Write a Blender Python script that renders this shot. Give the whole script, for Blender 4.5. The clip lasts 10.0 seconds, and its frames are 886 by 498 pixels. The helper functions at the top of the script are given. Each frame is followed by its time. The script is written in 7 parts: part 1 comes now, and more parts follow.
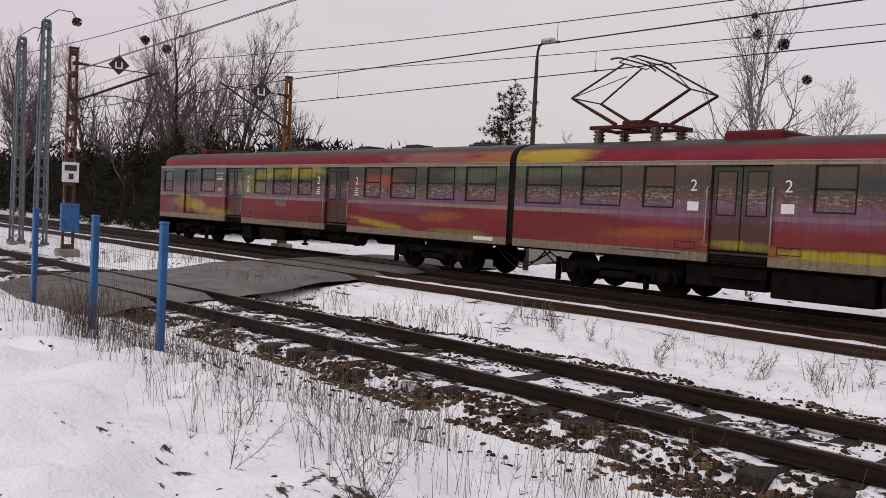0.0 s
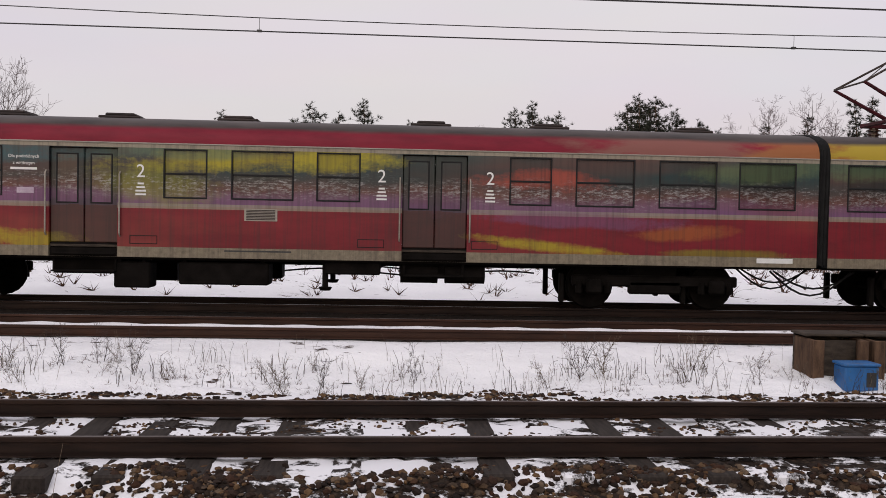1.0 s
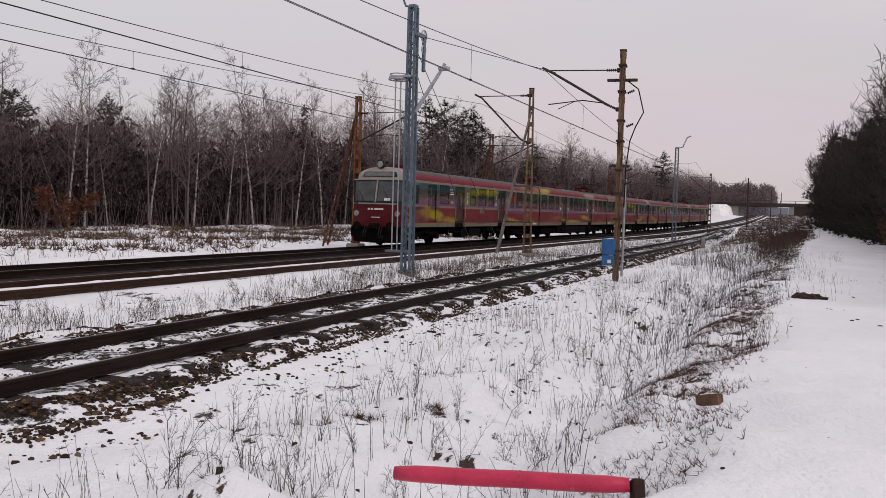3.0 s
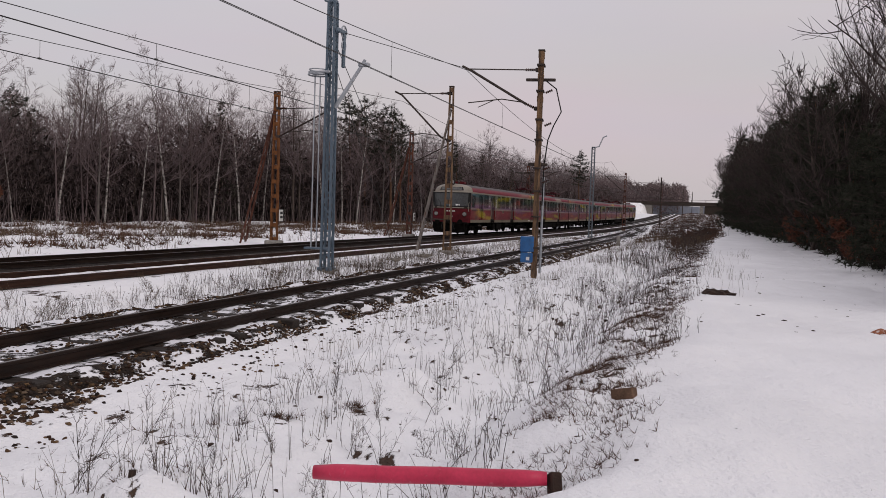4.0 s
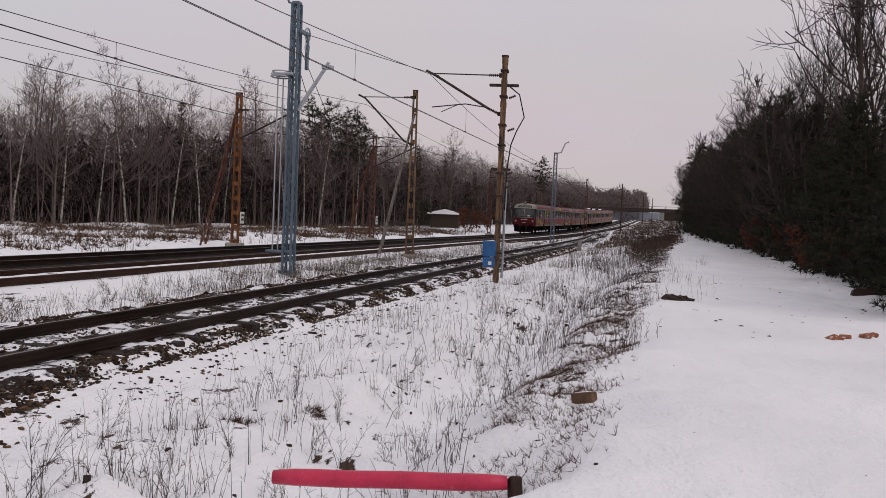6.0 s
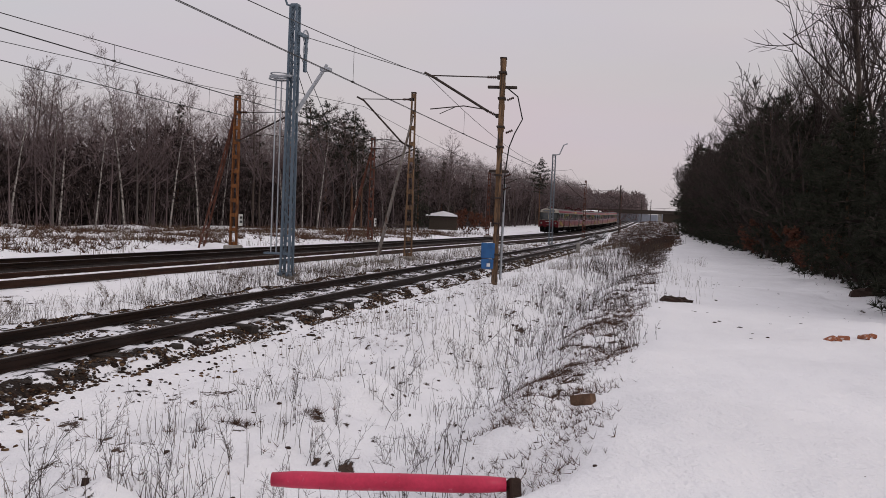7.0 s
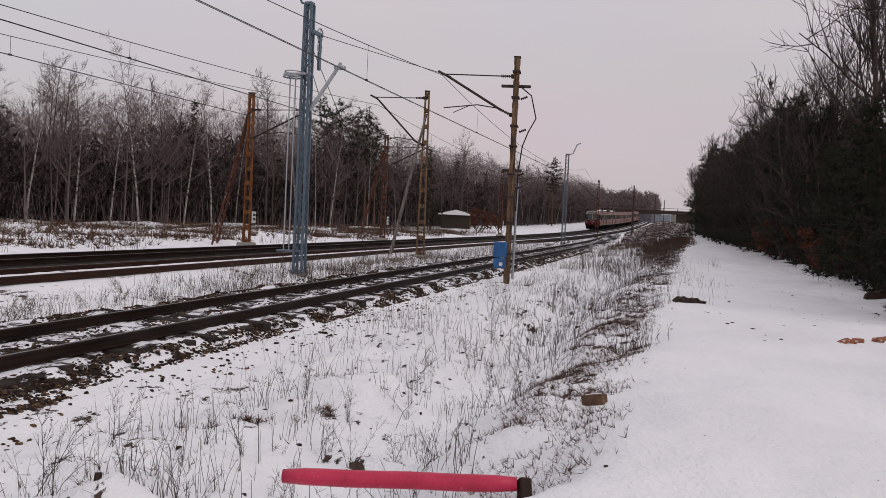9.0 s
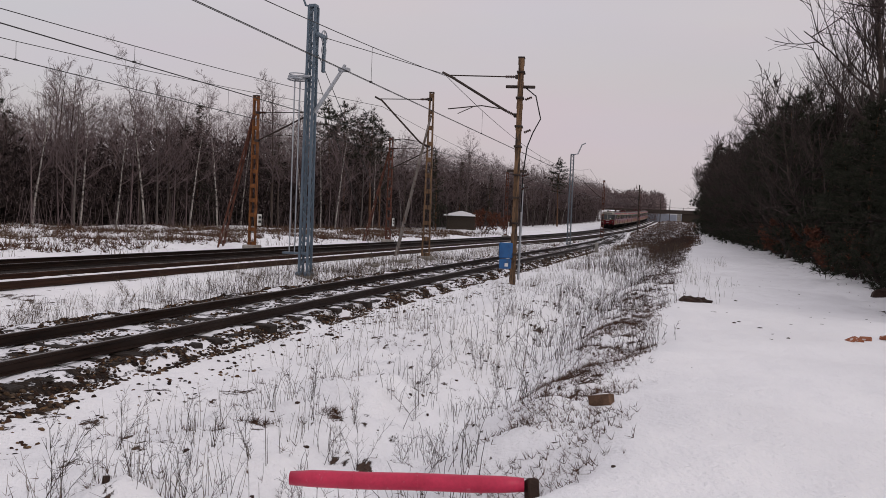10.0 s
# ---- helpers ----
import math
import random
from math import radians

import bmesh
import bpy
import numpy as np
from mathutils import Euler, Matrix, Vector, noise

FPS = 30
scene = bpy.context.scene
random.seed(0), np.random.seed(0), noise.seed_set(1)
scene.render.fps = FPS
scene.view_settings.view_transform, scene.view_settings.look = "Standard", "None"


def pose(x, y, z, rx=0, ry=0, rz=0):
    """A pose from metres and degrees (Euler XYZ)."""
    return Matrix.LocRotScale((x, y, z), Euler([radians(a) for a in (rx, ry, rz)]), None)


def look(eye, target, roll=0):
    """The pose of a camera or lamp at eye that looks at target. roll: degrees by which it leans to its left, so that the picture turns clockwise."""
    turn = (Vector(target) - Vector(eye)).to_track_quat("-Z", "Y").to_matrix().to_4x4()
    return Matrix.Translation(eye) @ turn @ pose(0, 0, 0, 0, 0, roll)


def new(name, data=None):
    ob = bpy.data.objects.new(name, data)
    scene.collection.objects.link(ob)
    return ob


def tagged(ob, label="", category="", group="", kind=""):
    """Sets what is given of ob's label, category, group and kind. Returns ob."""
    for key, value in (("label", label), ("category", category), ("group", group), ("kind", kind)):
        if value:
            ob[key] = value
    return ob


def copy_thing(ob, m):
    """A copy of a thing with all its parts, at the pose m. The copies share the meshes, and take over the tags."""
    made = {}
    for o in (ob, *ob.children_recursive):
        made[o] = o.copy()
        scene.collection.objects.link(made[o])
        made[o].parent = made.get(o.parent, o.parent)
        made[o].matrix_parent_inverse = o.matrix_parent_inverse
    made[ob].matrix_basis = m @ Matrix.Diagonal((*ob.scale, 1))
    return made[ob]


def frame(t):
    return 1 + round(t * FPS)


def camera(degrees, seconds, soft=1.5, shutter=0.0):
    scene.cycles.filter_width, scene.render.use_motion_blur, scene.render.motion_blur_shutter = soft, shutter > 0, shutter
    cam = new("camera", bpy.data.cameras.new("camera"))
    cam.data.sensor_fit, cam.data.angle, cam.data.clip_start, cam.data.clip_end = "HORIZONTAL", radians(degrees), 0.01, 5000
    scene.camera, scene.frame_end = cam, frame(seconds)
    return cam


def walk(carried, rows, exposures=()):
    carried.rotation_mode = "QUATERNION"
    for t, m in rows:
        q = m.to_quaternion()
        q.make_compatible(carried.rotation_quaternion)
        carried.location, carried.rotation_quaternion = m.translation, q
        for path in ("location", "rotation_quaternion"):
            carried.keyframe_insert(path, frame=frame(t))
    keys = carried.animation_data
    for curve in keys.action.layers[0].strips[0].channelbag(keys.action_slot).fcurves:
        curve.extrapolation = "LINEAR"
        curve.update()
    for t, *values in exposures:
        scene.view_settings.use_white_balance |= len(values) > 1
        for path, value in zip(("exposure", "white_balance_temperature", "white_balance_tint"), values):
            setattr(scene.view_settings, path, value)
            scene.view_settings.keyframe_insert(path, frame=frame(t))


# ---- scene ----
# ---- camera ----
cam = camera(54.00, 10.0, soft=0.8)
EYE = (0.0, 0.0, 1.84)
# seconds, yaw, pitch, roll
PATH = [
    (0.0, 47.06, -2.37, -2.95), (0.2, 41.56, -2.08, -3.04), (0.4, 34.07, -1.68, -3.13), (0.5, 29.19, -1.5, -2.72),
    (0.6, 22.7, -1.4, -2.45), (0.7, 15.69, -1.33, -2.1), (0.8, 9.24, -1.36, -1.8), (0.9, 2.98, -1.52, -1.5),
    (1.0, -3.4, -1.7, -1.1), (1.1, -9.0, -1.85, -0.8), (1.2, -14.68, -1.98, -0.55), (1.3, -20.14, -2.05, -0.55),
    (1.4, -25.15, -2.07, -0.65), (1.5, -29.56, -2.05, -0.85), (1.6, -34.05, -2.05, -1.4), (1.7, -38.41, -2.05, -2.0),
    (1.8, -42.46, -2.05, -2.55), (1.9, -46.73, -2.02, -2.72), (2.0, -50.7, -1.95, -2.68), (2.1, -54.07, -2.0, -2.75),
    (2.2, -56.95, -2.01, -2.71), (2.3, -59.76, -1.98, -2.39), (2.5, -63.45, -2.1, -2.08), (3.0, -67.08, -2.46, -1.54),
    (3.2, -68.53, -2.45, -1.6), (4.5, -73.35, -2.52, -1.99), (5.0, -74.01, -2.43, -2.28), (5.5, -74.56, -2.27, -2.44),
    (7.0, -74.89, -2.0, -2.29), (7.5, -74.56, -1.99, -2.28), (8.0, -74.51, -2.04, -2.35), (8.5, -74.38, -2.11, -2.65),
    (9.0, -74.06, -2.12, -2.71), (9.5, -73.86, -2.07, -2.38), (10.0, -73.71, -2.06, -2.27),
]
walk(cam, [(t, pose(*EYE, 90 + p, r, y)) for t, y, p, r in PATH],
     exposures=[(0.0, 0.16), (1.0, 0.25), (1.5, 0.3), (2.0, 0.3), (2.4, 0.24), (3.0, 0.09), (4.5, -0.05), (10.0, -0.05)])

# ---- light: a winter overcast ----
world = bpy.data.worlds.new("overcast_sky")
world.use_nodes = True
scene.world = world
wt = world.node_tree
bg = wt.nodes["Background"]
sky = wt.nodes.new("ShaderNodeTexSky")
sky.sky_type = "NISHITA"
sky.sun_disc = False
sky.sun_elevation, sky.sun_rotation = radians(14), radians(200)
sky.air_density, sky.dust_density = 1.0, 4.0
tc = wt.nodes.new("ShaderNodeTexCoord")
sep = wt.nodes.new("ShaderNodeSeparateXYZ")
wt.links.new(tc.outputs["Generated"], sep.inputs[0])
cloud = wt.nodes.new("ShaderNodeTexNoise")
cloud.inputs["Scale"].default_value, cloud.inputs["Detail"].default_value = 2.2, 4.0
stretch = wt.nodes.new("ShaderNodeMapping")
stretch.inputs["Scale"].default_value = (1, 1, 4)
wt.links.new(tc.outputs["Generated"], stretch.inputs[0])
wt.links.new(stretch.outputs[0], cloud.inputs["Vector"])
grad = wt.nodes.new("ShaderNodeValToRGB")
grad.color_ramp.elements[0].position, grad.color_ramp.elements[0].color = 0.0, (0.61, 0.545, 0.57, 1)
grad.color_ramp.elements[1].position, grad.color_ramp.elements[1].color = 0.55, (0.70, 0.655, 0.70, 1)
wt.links.new(sep.outputs[2], grad.inputs[0])
veil = wt.nodes.new("ShaderNodeMix")
veil.data_type, veil.blend_type = "RGBA", "MULTIPLY"
veil.inputs[0].default_value = 0.16
wt.links.new(grad.outputs[0], veil.inputs[6])
wt.links.new(cloud.outputs["Color"], veil.inputs[7])
over = wt.nodes.new("ShaderNodeMix")
over.data_type = "RGBA"
over.inputs[0].default_value = 0.985
wt.links.new(sky.outputs[0], over.inputs[6])
wt.links.new(veil.outputs[2], over.inputs[7])
wt.links.new(over.outputs[2], bg.inputs[0])
bg.inputs[1].default_value = 1.0

sun_data = bpy.data.lights.new("sun", "SUN")
sun_data.energy, sun_data.angle, sun_data.color = 0.55, radians(25), (1.0, 0.95, 0.92)
sun = new("sun", sun_data)
sun.matrix_world = look((0, 0, 60), (8, 30, 32))

# ---- materials ----
def put(nt, sock, val):
    if isinstance(val, bpy.types.NodeSocket):
        nt.links.new(val, sock)
    elif isinstance(val, (tuple, list)):
        sock.default_value = (*val, 1) if len(val) == 3 and len(sock.default_value) == 4 else val
    elif sock.type == "RGBA":
        sock.default_value = (val, val, val, 1)
    else:
        sock.default_value = val


def start(name, rough=0.7, metal=0.0):
    m = bpy.data.materials.new(name)
    m.use_nodes = True
    b = m.node_tree.nodes["Principled BSDF"]
    b.inputs["Roughness"].default_value, b.inputs["Metallic"].default_value = rough, metal
    if rough > 0.5:
        b.inputs["Specular IOR Level"].default_value = 0.2
    return m, m.node_tree, b


def coords(nt, scale=(1, 1, 1)):
    t = nt.nodes.new("ShaderNodeTexCoord")
    s = nt.nodes.new("ShaderNodeMapping")
    s.inputs["Scale"].default_value = scale
    nt.links.new(t.outputs["Object"], s.inputs[0])
    return s.outputs[0]


def speckle(nt, vec, scale, detail=3.0, rough=0.55):
    n = nt.nodes.new("ShaderNodeTexNoise")
    n.inputs["Scale"].default_value, n.inputs["Detail"].default_value, n.inputs["Roughness"].default_value = scale, detail, rough
    nt.links.new(vec, n.inputs["Vector"])
    return n.outputs["Fac"]


def cells(nt, vec, scale):
    n = nt.nodes.new("ShaderNodeTexVoronoi")
    n.inputs["Scale"].default_value = scale
    nt.links.new(vec, n.inputs["Vector"])
    return n.outputs["Distance"], n.outputs["Color"]


def ramp(nt, fac, *stops):
    r = nt.nodes.new("ShaderNodeValToRGB")
    els = r.color_ramp.elements
    while len(els) < len(stops):
        els.new(0.5)
    for e, (p, c) in zip(els, stops):
        e.position = p
        e.color = (*c, 1) if isinstance(c, (tuple, list)) else (c, c, c, 1)
    put(nt, r.inputs[0], fac)
    return r.outputs[0]


def mixed(nt, fac, a, b, blend="MIX"):
    n = nt.nodes.new("ShaderNodeMix")
    n.data_type, n.blend_type = "RGBA", blend
    put(nt, n.inputs[0], fac), put(nt, n.inputs[6], a), put(nt, n.inputs[7], b)
    return n.outputs[2]


def calc(nt, op, a, b=0.0, c=0.0):
    n = nt.nodes.new("ShaderNodeMath")
    n.operation = op
    put(nt, n.inputs[0], a), put(nt, n.inputs[1], b), put(nt, n.inputs[2], c)
    return n.outputs[0]


def relief(nt, b, height, strength=0.4, dist=0.02):
    n = nt.nodes.new("ShaderNodeBump")
    n.inputs["Strength"].default_value, n.inputs["Distance"].default_value = strength, dist
    put(nt, n.inputs["Height"], height)
    nt.links.new(n.outputs[0], b.inputs["Normal"])


def island(nt):
    return nt.nodes.new("ShaderNodeNewGeometry").outputs["Random Per Island"]


def lucky(nt):
    return nt.nodes.new("ShaderNodeObjectInfo").outputs["Random"]


def worn(name, dark, light, scale=6.0, rough=0.7, metal=0.0, bump=0.3, stretch=(1, 1, 1), dirt=None, dirt_at=0.62, fine=9.0):
    """A surface that varies at two scales between two colours, with patches of dirt."""
    m, nt, b = start(name, rough, metal)
    v = coords(nt, stretch)
    big, small = speckle(nt, v, scale, 4), speckle(nt, v, scale * fine, 3)
    f = calc(nt, "ADD", calc(nt, "MULTIPLY", big, 0.65), calc(nt, "MULTIPLY", small, 0.35))
    c = ramp(nt, f, (0.34, dark), (0.66, light))
    if dirt:
        c = mixed(nt, ramp(nt, speckle(nt, v, scale * 1.7, 6, 0.65), (dirt_at - 0.05, 0.0), (dirt_at + 0.05, 1.0)), c, dirt)
    put(nt, b.inputs["Base Color"], c)
    put(nt, b.inputs["Roughness"], ramp(nt, small, (0.3, max(rough - 0.12, 0.05)), (0.7, min(rough + 0.12, 1.0))))
    if bump:
        relief(nt, b, f, bump, 0.01)
    return m


def make_snow(name, specks):
    m, nt, b = start(name, 0.75)
    v = coords(nt)
    soft, mid, fine = speckle(nt, v, 0.35, 3), speckle(nt, v, 2.2, 4), speckle(nt, v, 26.0, 4, 0.6)
    white = ramp(nt, soft, (0.3, (0.84, 0.84, 0.86)), (0.7, (0.93, 0.93, 0.95)))
    stretched = speckle(nt, coords(nt, (0.5, 1, 1)), 5.5, 6, 0.68)
    zone = ramp(nt, speckle(nt, v, 0.5, 4, 0.6), (0.44, 0.0), (0.66, 1.0))
    pos = nt.nodes.new("ShaderNodeSeparateXYZ")
    nt.links.new(v, pos.inputs[0])
    clean = calc(nt, "MULTIPLY", calc(nt, "LESS_THAN", pos.outputs[1], 0.35), calc(nt, "GREATER_THAN", pos.outputs[1], -3.4))
    zone = mixed(nt, clean, zone, -0.3)
    lip = calc(nt, "ABSOLUTE", calc(nt, "SUBTRACT", pos.outputs[1], calc(nt, "ADD", 1.0, calc(nt, "MULTIPLY", pos.outputs[0], 0.004))))
    lip = calc(nt, "MULTIPLY", ramp(nt, lip, (0.15, 1.05), (0.8, 0.0)), calc(nt, "GREATER_THAN", pos.outputs[0], 8.0))
    zone = calc(nt, "MAXIMUM", zone, lip)
    bare = calc(nt, "ADD", stretched, calc(nt, "MULTIPLY", zone, specks))
    hole = ramp(nt, bare, (0.735, 0.0), (0.765, 1.0))
    earth = ramp(nt, fine, (0.3, (0.026, 0.016, 0.012)), (0.7, (0.1, 0.06, 0.042)))
    put(nt, b.inputs["Base Color"], mixed(nt, hole, white, earth))
    h = calc(nt, "ADD", calc(nt, "MULTIPLY", mid, 1.0), calc(nt, "MULTIPLY", fine, 0.24))
    relief(nt, b, calc(nt, "SUBTRACT", h, calc(nt, "MULTIPLY", hole, 0.15)), 1.0, 0.09)
    return m


def make_ballast(name, snowy, dark=1.0):
    m, nt, b = start(name, 0.85)
    v = coords(nt)
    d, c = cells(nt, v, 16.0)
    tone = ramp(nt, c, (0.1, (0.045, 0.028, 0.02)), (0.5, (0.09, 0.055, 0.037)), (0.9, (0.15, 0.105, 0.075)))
    # shade in the gaps between stones, painted as darker cell edges
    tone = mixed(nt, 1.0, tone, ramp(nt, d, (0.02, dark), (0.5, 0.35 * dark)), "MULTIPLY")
    lie = speckle(nt, coords(nt, (0.6, 1, 1)), 2.6, 6, 0.7)
    cover = ramp(nt, lie, (snowy, 0.0), (snowy + 0.035, 1.0))
    put(nt, b.inputs["Base Color"], mixed(nt, cover, tone, (0.8, 0.8, 0.83)))
    relief(nt, b, mixed(nt, cover, ramp(nt, d, (0.0, 1.0), (0.6, 0.0)), 0.9), 0.9, 0.04)
    return m


SNOW = make_snow("snow", 0.19)
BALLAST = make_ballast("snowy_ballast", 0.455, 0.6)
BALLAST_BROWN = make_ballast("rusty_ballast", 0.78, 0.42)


def make_stone(name):
    m, nt, b = start(name, 0.85)
    tone = ramp(nt, island(nt), (0.0, (0.02, 0.015, 0.013)), (0.3, (0.042, 0.028, 0.022)), (0.55, (0.06, 0.03, 0.019)), (0.7, (0.19, 0.115, 0.06)), (0.86, (0.036, 0.025, 0.019)), (1.0, (0.19, 0.135, 0.092)))
    n = speckle(nt, coords(nt), 45, 3)
    put(nt, b.inputs["Base Color"], mixed(nt, 0.5, tone, ramp(nt, n, (0.3, 0.15), (0.7, 0.85)), "MULTIPLY"))
    b.inputs["Specular IOR Level"].default_value = 0.1
    relief(nt, b, n, 0.5, 0.01)
    return m


STONE = make_stone("track_stone")
RAIL = worn("rusty_rail_steel", (0.01, 0.0065, 0.0055), (0.032, 0.018, 0.013), 3.0, 0.55, 0.35, 0.2, (0.4, 3, 3))
RAIL_BROWN = worn("brown_rail_steel", (0.022, 0.011, 0.008), (0.06, 0.028, 0.018), 3.0, 0.6, 0.3, 0.2, (0.4, 3, 3))
RAIL_TOP = worn("worn_rail_head", (0.09, 0.075, 0.07), (0.2, 0.18, 0.17), 4.0, 0.35, 0.8, 0.1, (0.2, 3, 3))
SLEEPER = worn("dark_sleeper_timber", (0.013, 0.01, 0.009), (0.05, 0.04, 0.034), 5.0, 0.85, 0.0, 0.6, (6, 0.6, 3))
SLEEPER_SNOW = worn("snowed_sleeper", (0.013, 0.01, 0.009), (0.05, 0.04, 0.034), 5.0, 0.85, 0.0, 0.5, (1.5, 0.8, 1), (0.78, 0.78, 0.81), 0.52, 4)
ASPHALT = worn("worn_asphalt", (0.1, 0.09, 0.084), (0.19, 0.175, 0.165), 1.2, 0.7, 0.0, 0.3, (1, 1, 1), (0.07, 0.062, 0.058), 0.6, 30)
GALV = worn("blue_grey_galvanised_steel", (0.07, 0.105, 0.14), (0.14, 0.185, 0.23), 5.0, 0.5, 0.25, 0.1)
GALV_GREY = worn("grey_galvanised_steel", (0.1, 0.12, 0.14), (0.2, 0.225, 0.25), 5.0, 0.55, 0.25, 0.1)
GALV_PALE = worn("pale_galvanised_steel", (0.3, 0.33, 0.36), (0.48, 0.5, 0.53), 6.0, 0.45, 0.5, 0.1)
RUST = worn("orange_rusted_steel", (0.08, 0.03, 0.013), (0.28, 0.115, 0.04), 3.0, 0.85, 0.1, 0.4, (2, 2, 0.6), (0.07, 0.03, 0.02), 0.58)
RUST_RED = worn("red_brown_rusted_steel", (0.05, 0.022, 0.016), (0.15, 0.06, 0.04), 3.0, 0.85, 0.1, 0.4, (2, 2, 0.6), (0.4, 0.36, 0.33), 0.64)
STRUT_PALE = worn("weathered_pale_strut_steel", (0.12, 0.105, 0.095), (0.26, 0.235, 0.215), 3.0, 0.8, 0.1, 0.3, (2, 2, 0.6), (0.09, 0.045, 0.03), 0.6)
DARK_STEEL = worn("dark_weathered_steel", (0.03, 0.025, 0.022), (0.09, 0.07, 0.06), 4.0, 0.7, 0.4, 0.2)
POLE_BROWN = worn("brown_streaked_mast_steel", (0.06, 0.035, 0.022), (0.26, 0.16, 0.09), 2.2, 0.85, 0.0, 0.4, (3, 3, 0.35), (0.045, 0.035, 0.03), 0.56)
WIRE = worn("oxidised_wire", (0.035, 0.035, 0.035), (0.08, 0.078, 0.075), 2.0, 0.6, 0.5, 0.0)
INSULATOR = worn("brown_glazed_porcelain", (0.03, 0.014, 0.01), (0.07, 0.03, 0.02), 9.0, 0.2, 0.0, 0.0)
BLUE = worn("blue_paint", (0.01, 0.075, 0.22), (0.02, 0.13, 0.35), 5.0, 0.5, 0.0, 0.2, (1, 1, 0.6), (0.06, 0.09, 0.13), 0.63)
CONCRETE = worn("weathered_concrete", (0.16, 0.15, 0.135), (0.34, 0.32, 0.29), 3.0, 0.9, 0.0, 0.4)
CONCRETE_PALE = worn("blue_grey_concrete_panels", (0.2, 0.22, 0.26), (0.27, 0.29, 0.34), 0.6, 0.9, 0.0, 0.1)
BOX_DARK = worn("soiled_dark_boards", (0.02, 0.017, 0.014), (0.075, 0.058, 0.045), 5.0, 0.9, 0.0, 0.5, (1, 1, 3))
BOX_TAN = worn("rusty_tan_board", (0.035, 0.02, 0.013), (0.13, 0.078, 0.048), 5.0, 0.9, 0.0, 0.4, (3, 3, 0.7))
PINK = worn("faded_crimson_plastic", (0.42, 0.012, 0.05), (0.62, 0.03, 0.09), 5.0, 0.45, 0.0, 0.3, (1, 1, 1), (0.62, 0.2, 0.26), 0.66)
WHITE_SIGN = worn("white_enamel", (0.62, 0.62, 0.6), (0.78, 0.78, 0.76), 8.0, 0.4, 0.0, 0.0)
INK = worn("black_ink", (0.015, 0.015, 0.015), (0.03, 0.03, 0.03), 8.0, 0.5, 0.0, 0.0)
WHITE_PAINT = worn("white_lettering", (0.6, 0.6, 0.58), (0.75, 0.75, 0.72), 9.0, 0.5, 0.0, 0.0)
BRICK = worn("broken_orange_brick", (0.2, 0.07, 0.04), (0.38, 0.15, 0.08), 9.0, 0.9, 0.0, 0.5, (1, 1, 1), (0.6, 0.58, 0.57), 0.6)
BLOCK_STONE = worn("weathered_concrete_block", (0.07, 0.042, 0.028), (0.19, 0.115, 0.075), 7.0, 0.9, 0.0, 0.5)
EARTH = worn("dark_wet_earth", (0.02, 0.012, 0.01), (0.06, 0.037, 0.028), 7.0, 0.9, 0.0, 0.8)


def make_plant(name, *tones, rough=0.8):
    m, nt, b = start(name, rough)
    n = speckle(nt, coords(nt), 3.0, 3)
    f = calc(nt, "ADD", calc(nt, "MULTIPLY", island(nt), 0.6), calc(nt, "MULTIPLY", n, 0.4))
    put(nt, b.inputs["Base Color"], ramp(nt, f, *[((i + 0.3) / len(tones), c) for i, c in enumerate(tones)]))
    return m


STALK = make_plant("dry_grass_stalks", (0.045, 0.031, 0.022), (0.095, 0.068, 0.046), (0.17, 0.13, 0.09))
WEED = make_plant("dead_weed_stems", (0.018, 0.012, 0.01), (0.042, 0.028, 0.023), (0.08, 0.057, 0.047))
BROWN_GRASS = make_plant("brown_matted_grass", (0.03, 0.016, 0.012), (0.07, 0.036, 0.022), (0.115, 0.062, 0.038))
# grey-brown twigs, paled so that distance haze is part of the base colour
TWIG = make_plant("haze_paled_brown_twigs", (0.075, 0.053, 0.054), (0.125, 0.093, 0.093), (0.185, 0.142, 0.142))
BARK_TWIG = make_plant("dark_brown_twigs", (0.02, 0.015, 0.014), (0.04, 0.03, 0.027), (0.07, 0.052, 0.048))
TWIG_PALE = make_plant("pale_frosted_twigs", (0.1, 0.085, 0.08), (0.17, 0.145, 0.14), (0.22, 0.19, 0.185))
NEEDLE = make_plant("pine_needles", (0.014, 0.017, 0.011), (0.027, 0.03, 0.019), (0.042, 0.044, 0.029))
# undergrowth leaves, darkened to carry the shade inside the wood
THICKET = make_plant("shade_dark_thicket_leaves", (0.016, 0.0115, 0.0105), (0.026, 0.019, 0.017), (0.038, 0.028, 0.025))
RED_LEAF = make_plant("withered_red_leaves", (0.06, 0.025, 0.018), (0.12, 0.045, 0.028), (0.15, 0.065, 0.04))
MISTLETOE = make_plant("dark_mistletoe", (0.02, 0.022, 0.012), (0.045, 0.045, 0.025), (0.06, 0.055, 0.035))
BARK = worn("dark_bark", (0.03, 0.024, 0.02), (0.09, 0.07, 0.06), 6.0, 0.9, 0.0, 0.5, (2, 2, 0.4))
BARK_GREY = worn("grey_bark", (0.07, 0.06, 0.055), (0.16, 0.14, 0.13), 6.0, 0.9, 0.0, 0.5, (2, 2, 0.4))
BIRCH = worn("birch_bark", (0.2, 0.18, 0.165), (0.46, 0.43, 0.4), 3.0, 0.8, 0.0, 0.3, (1, 1, 1.2), (0.04, 0.035, 0.03), 0.53)
PINE_BARK = worn("orange_pine_bark", (0.06, 0.035, 0.022), (0.17, 0.095, 0.06), 5.0, 0.9, 0.0, 0.5, (2, 2, 0.5))

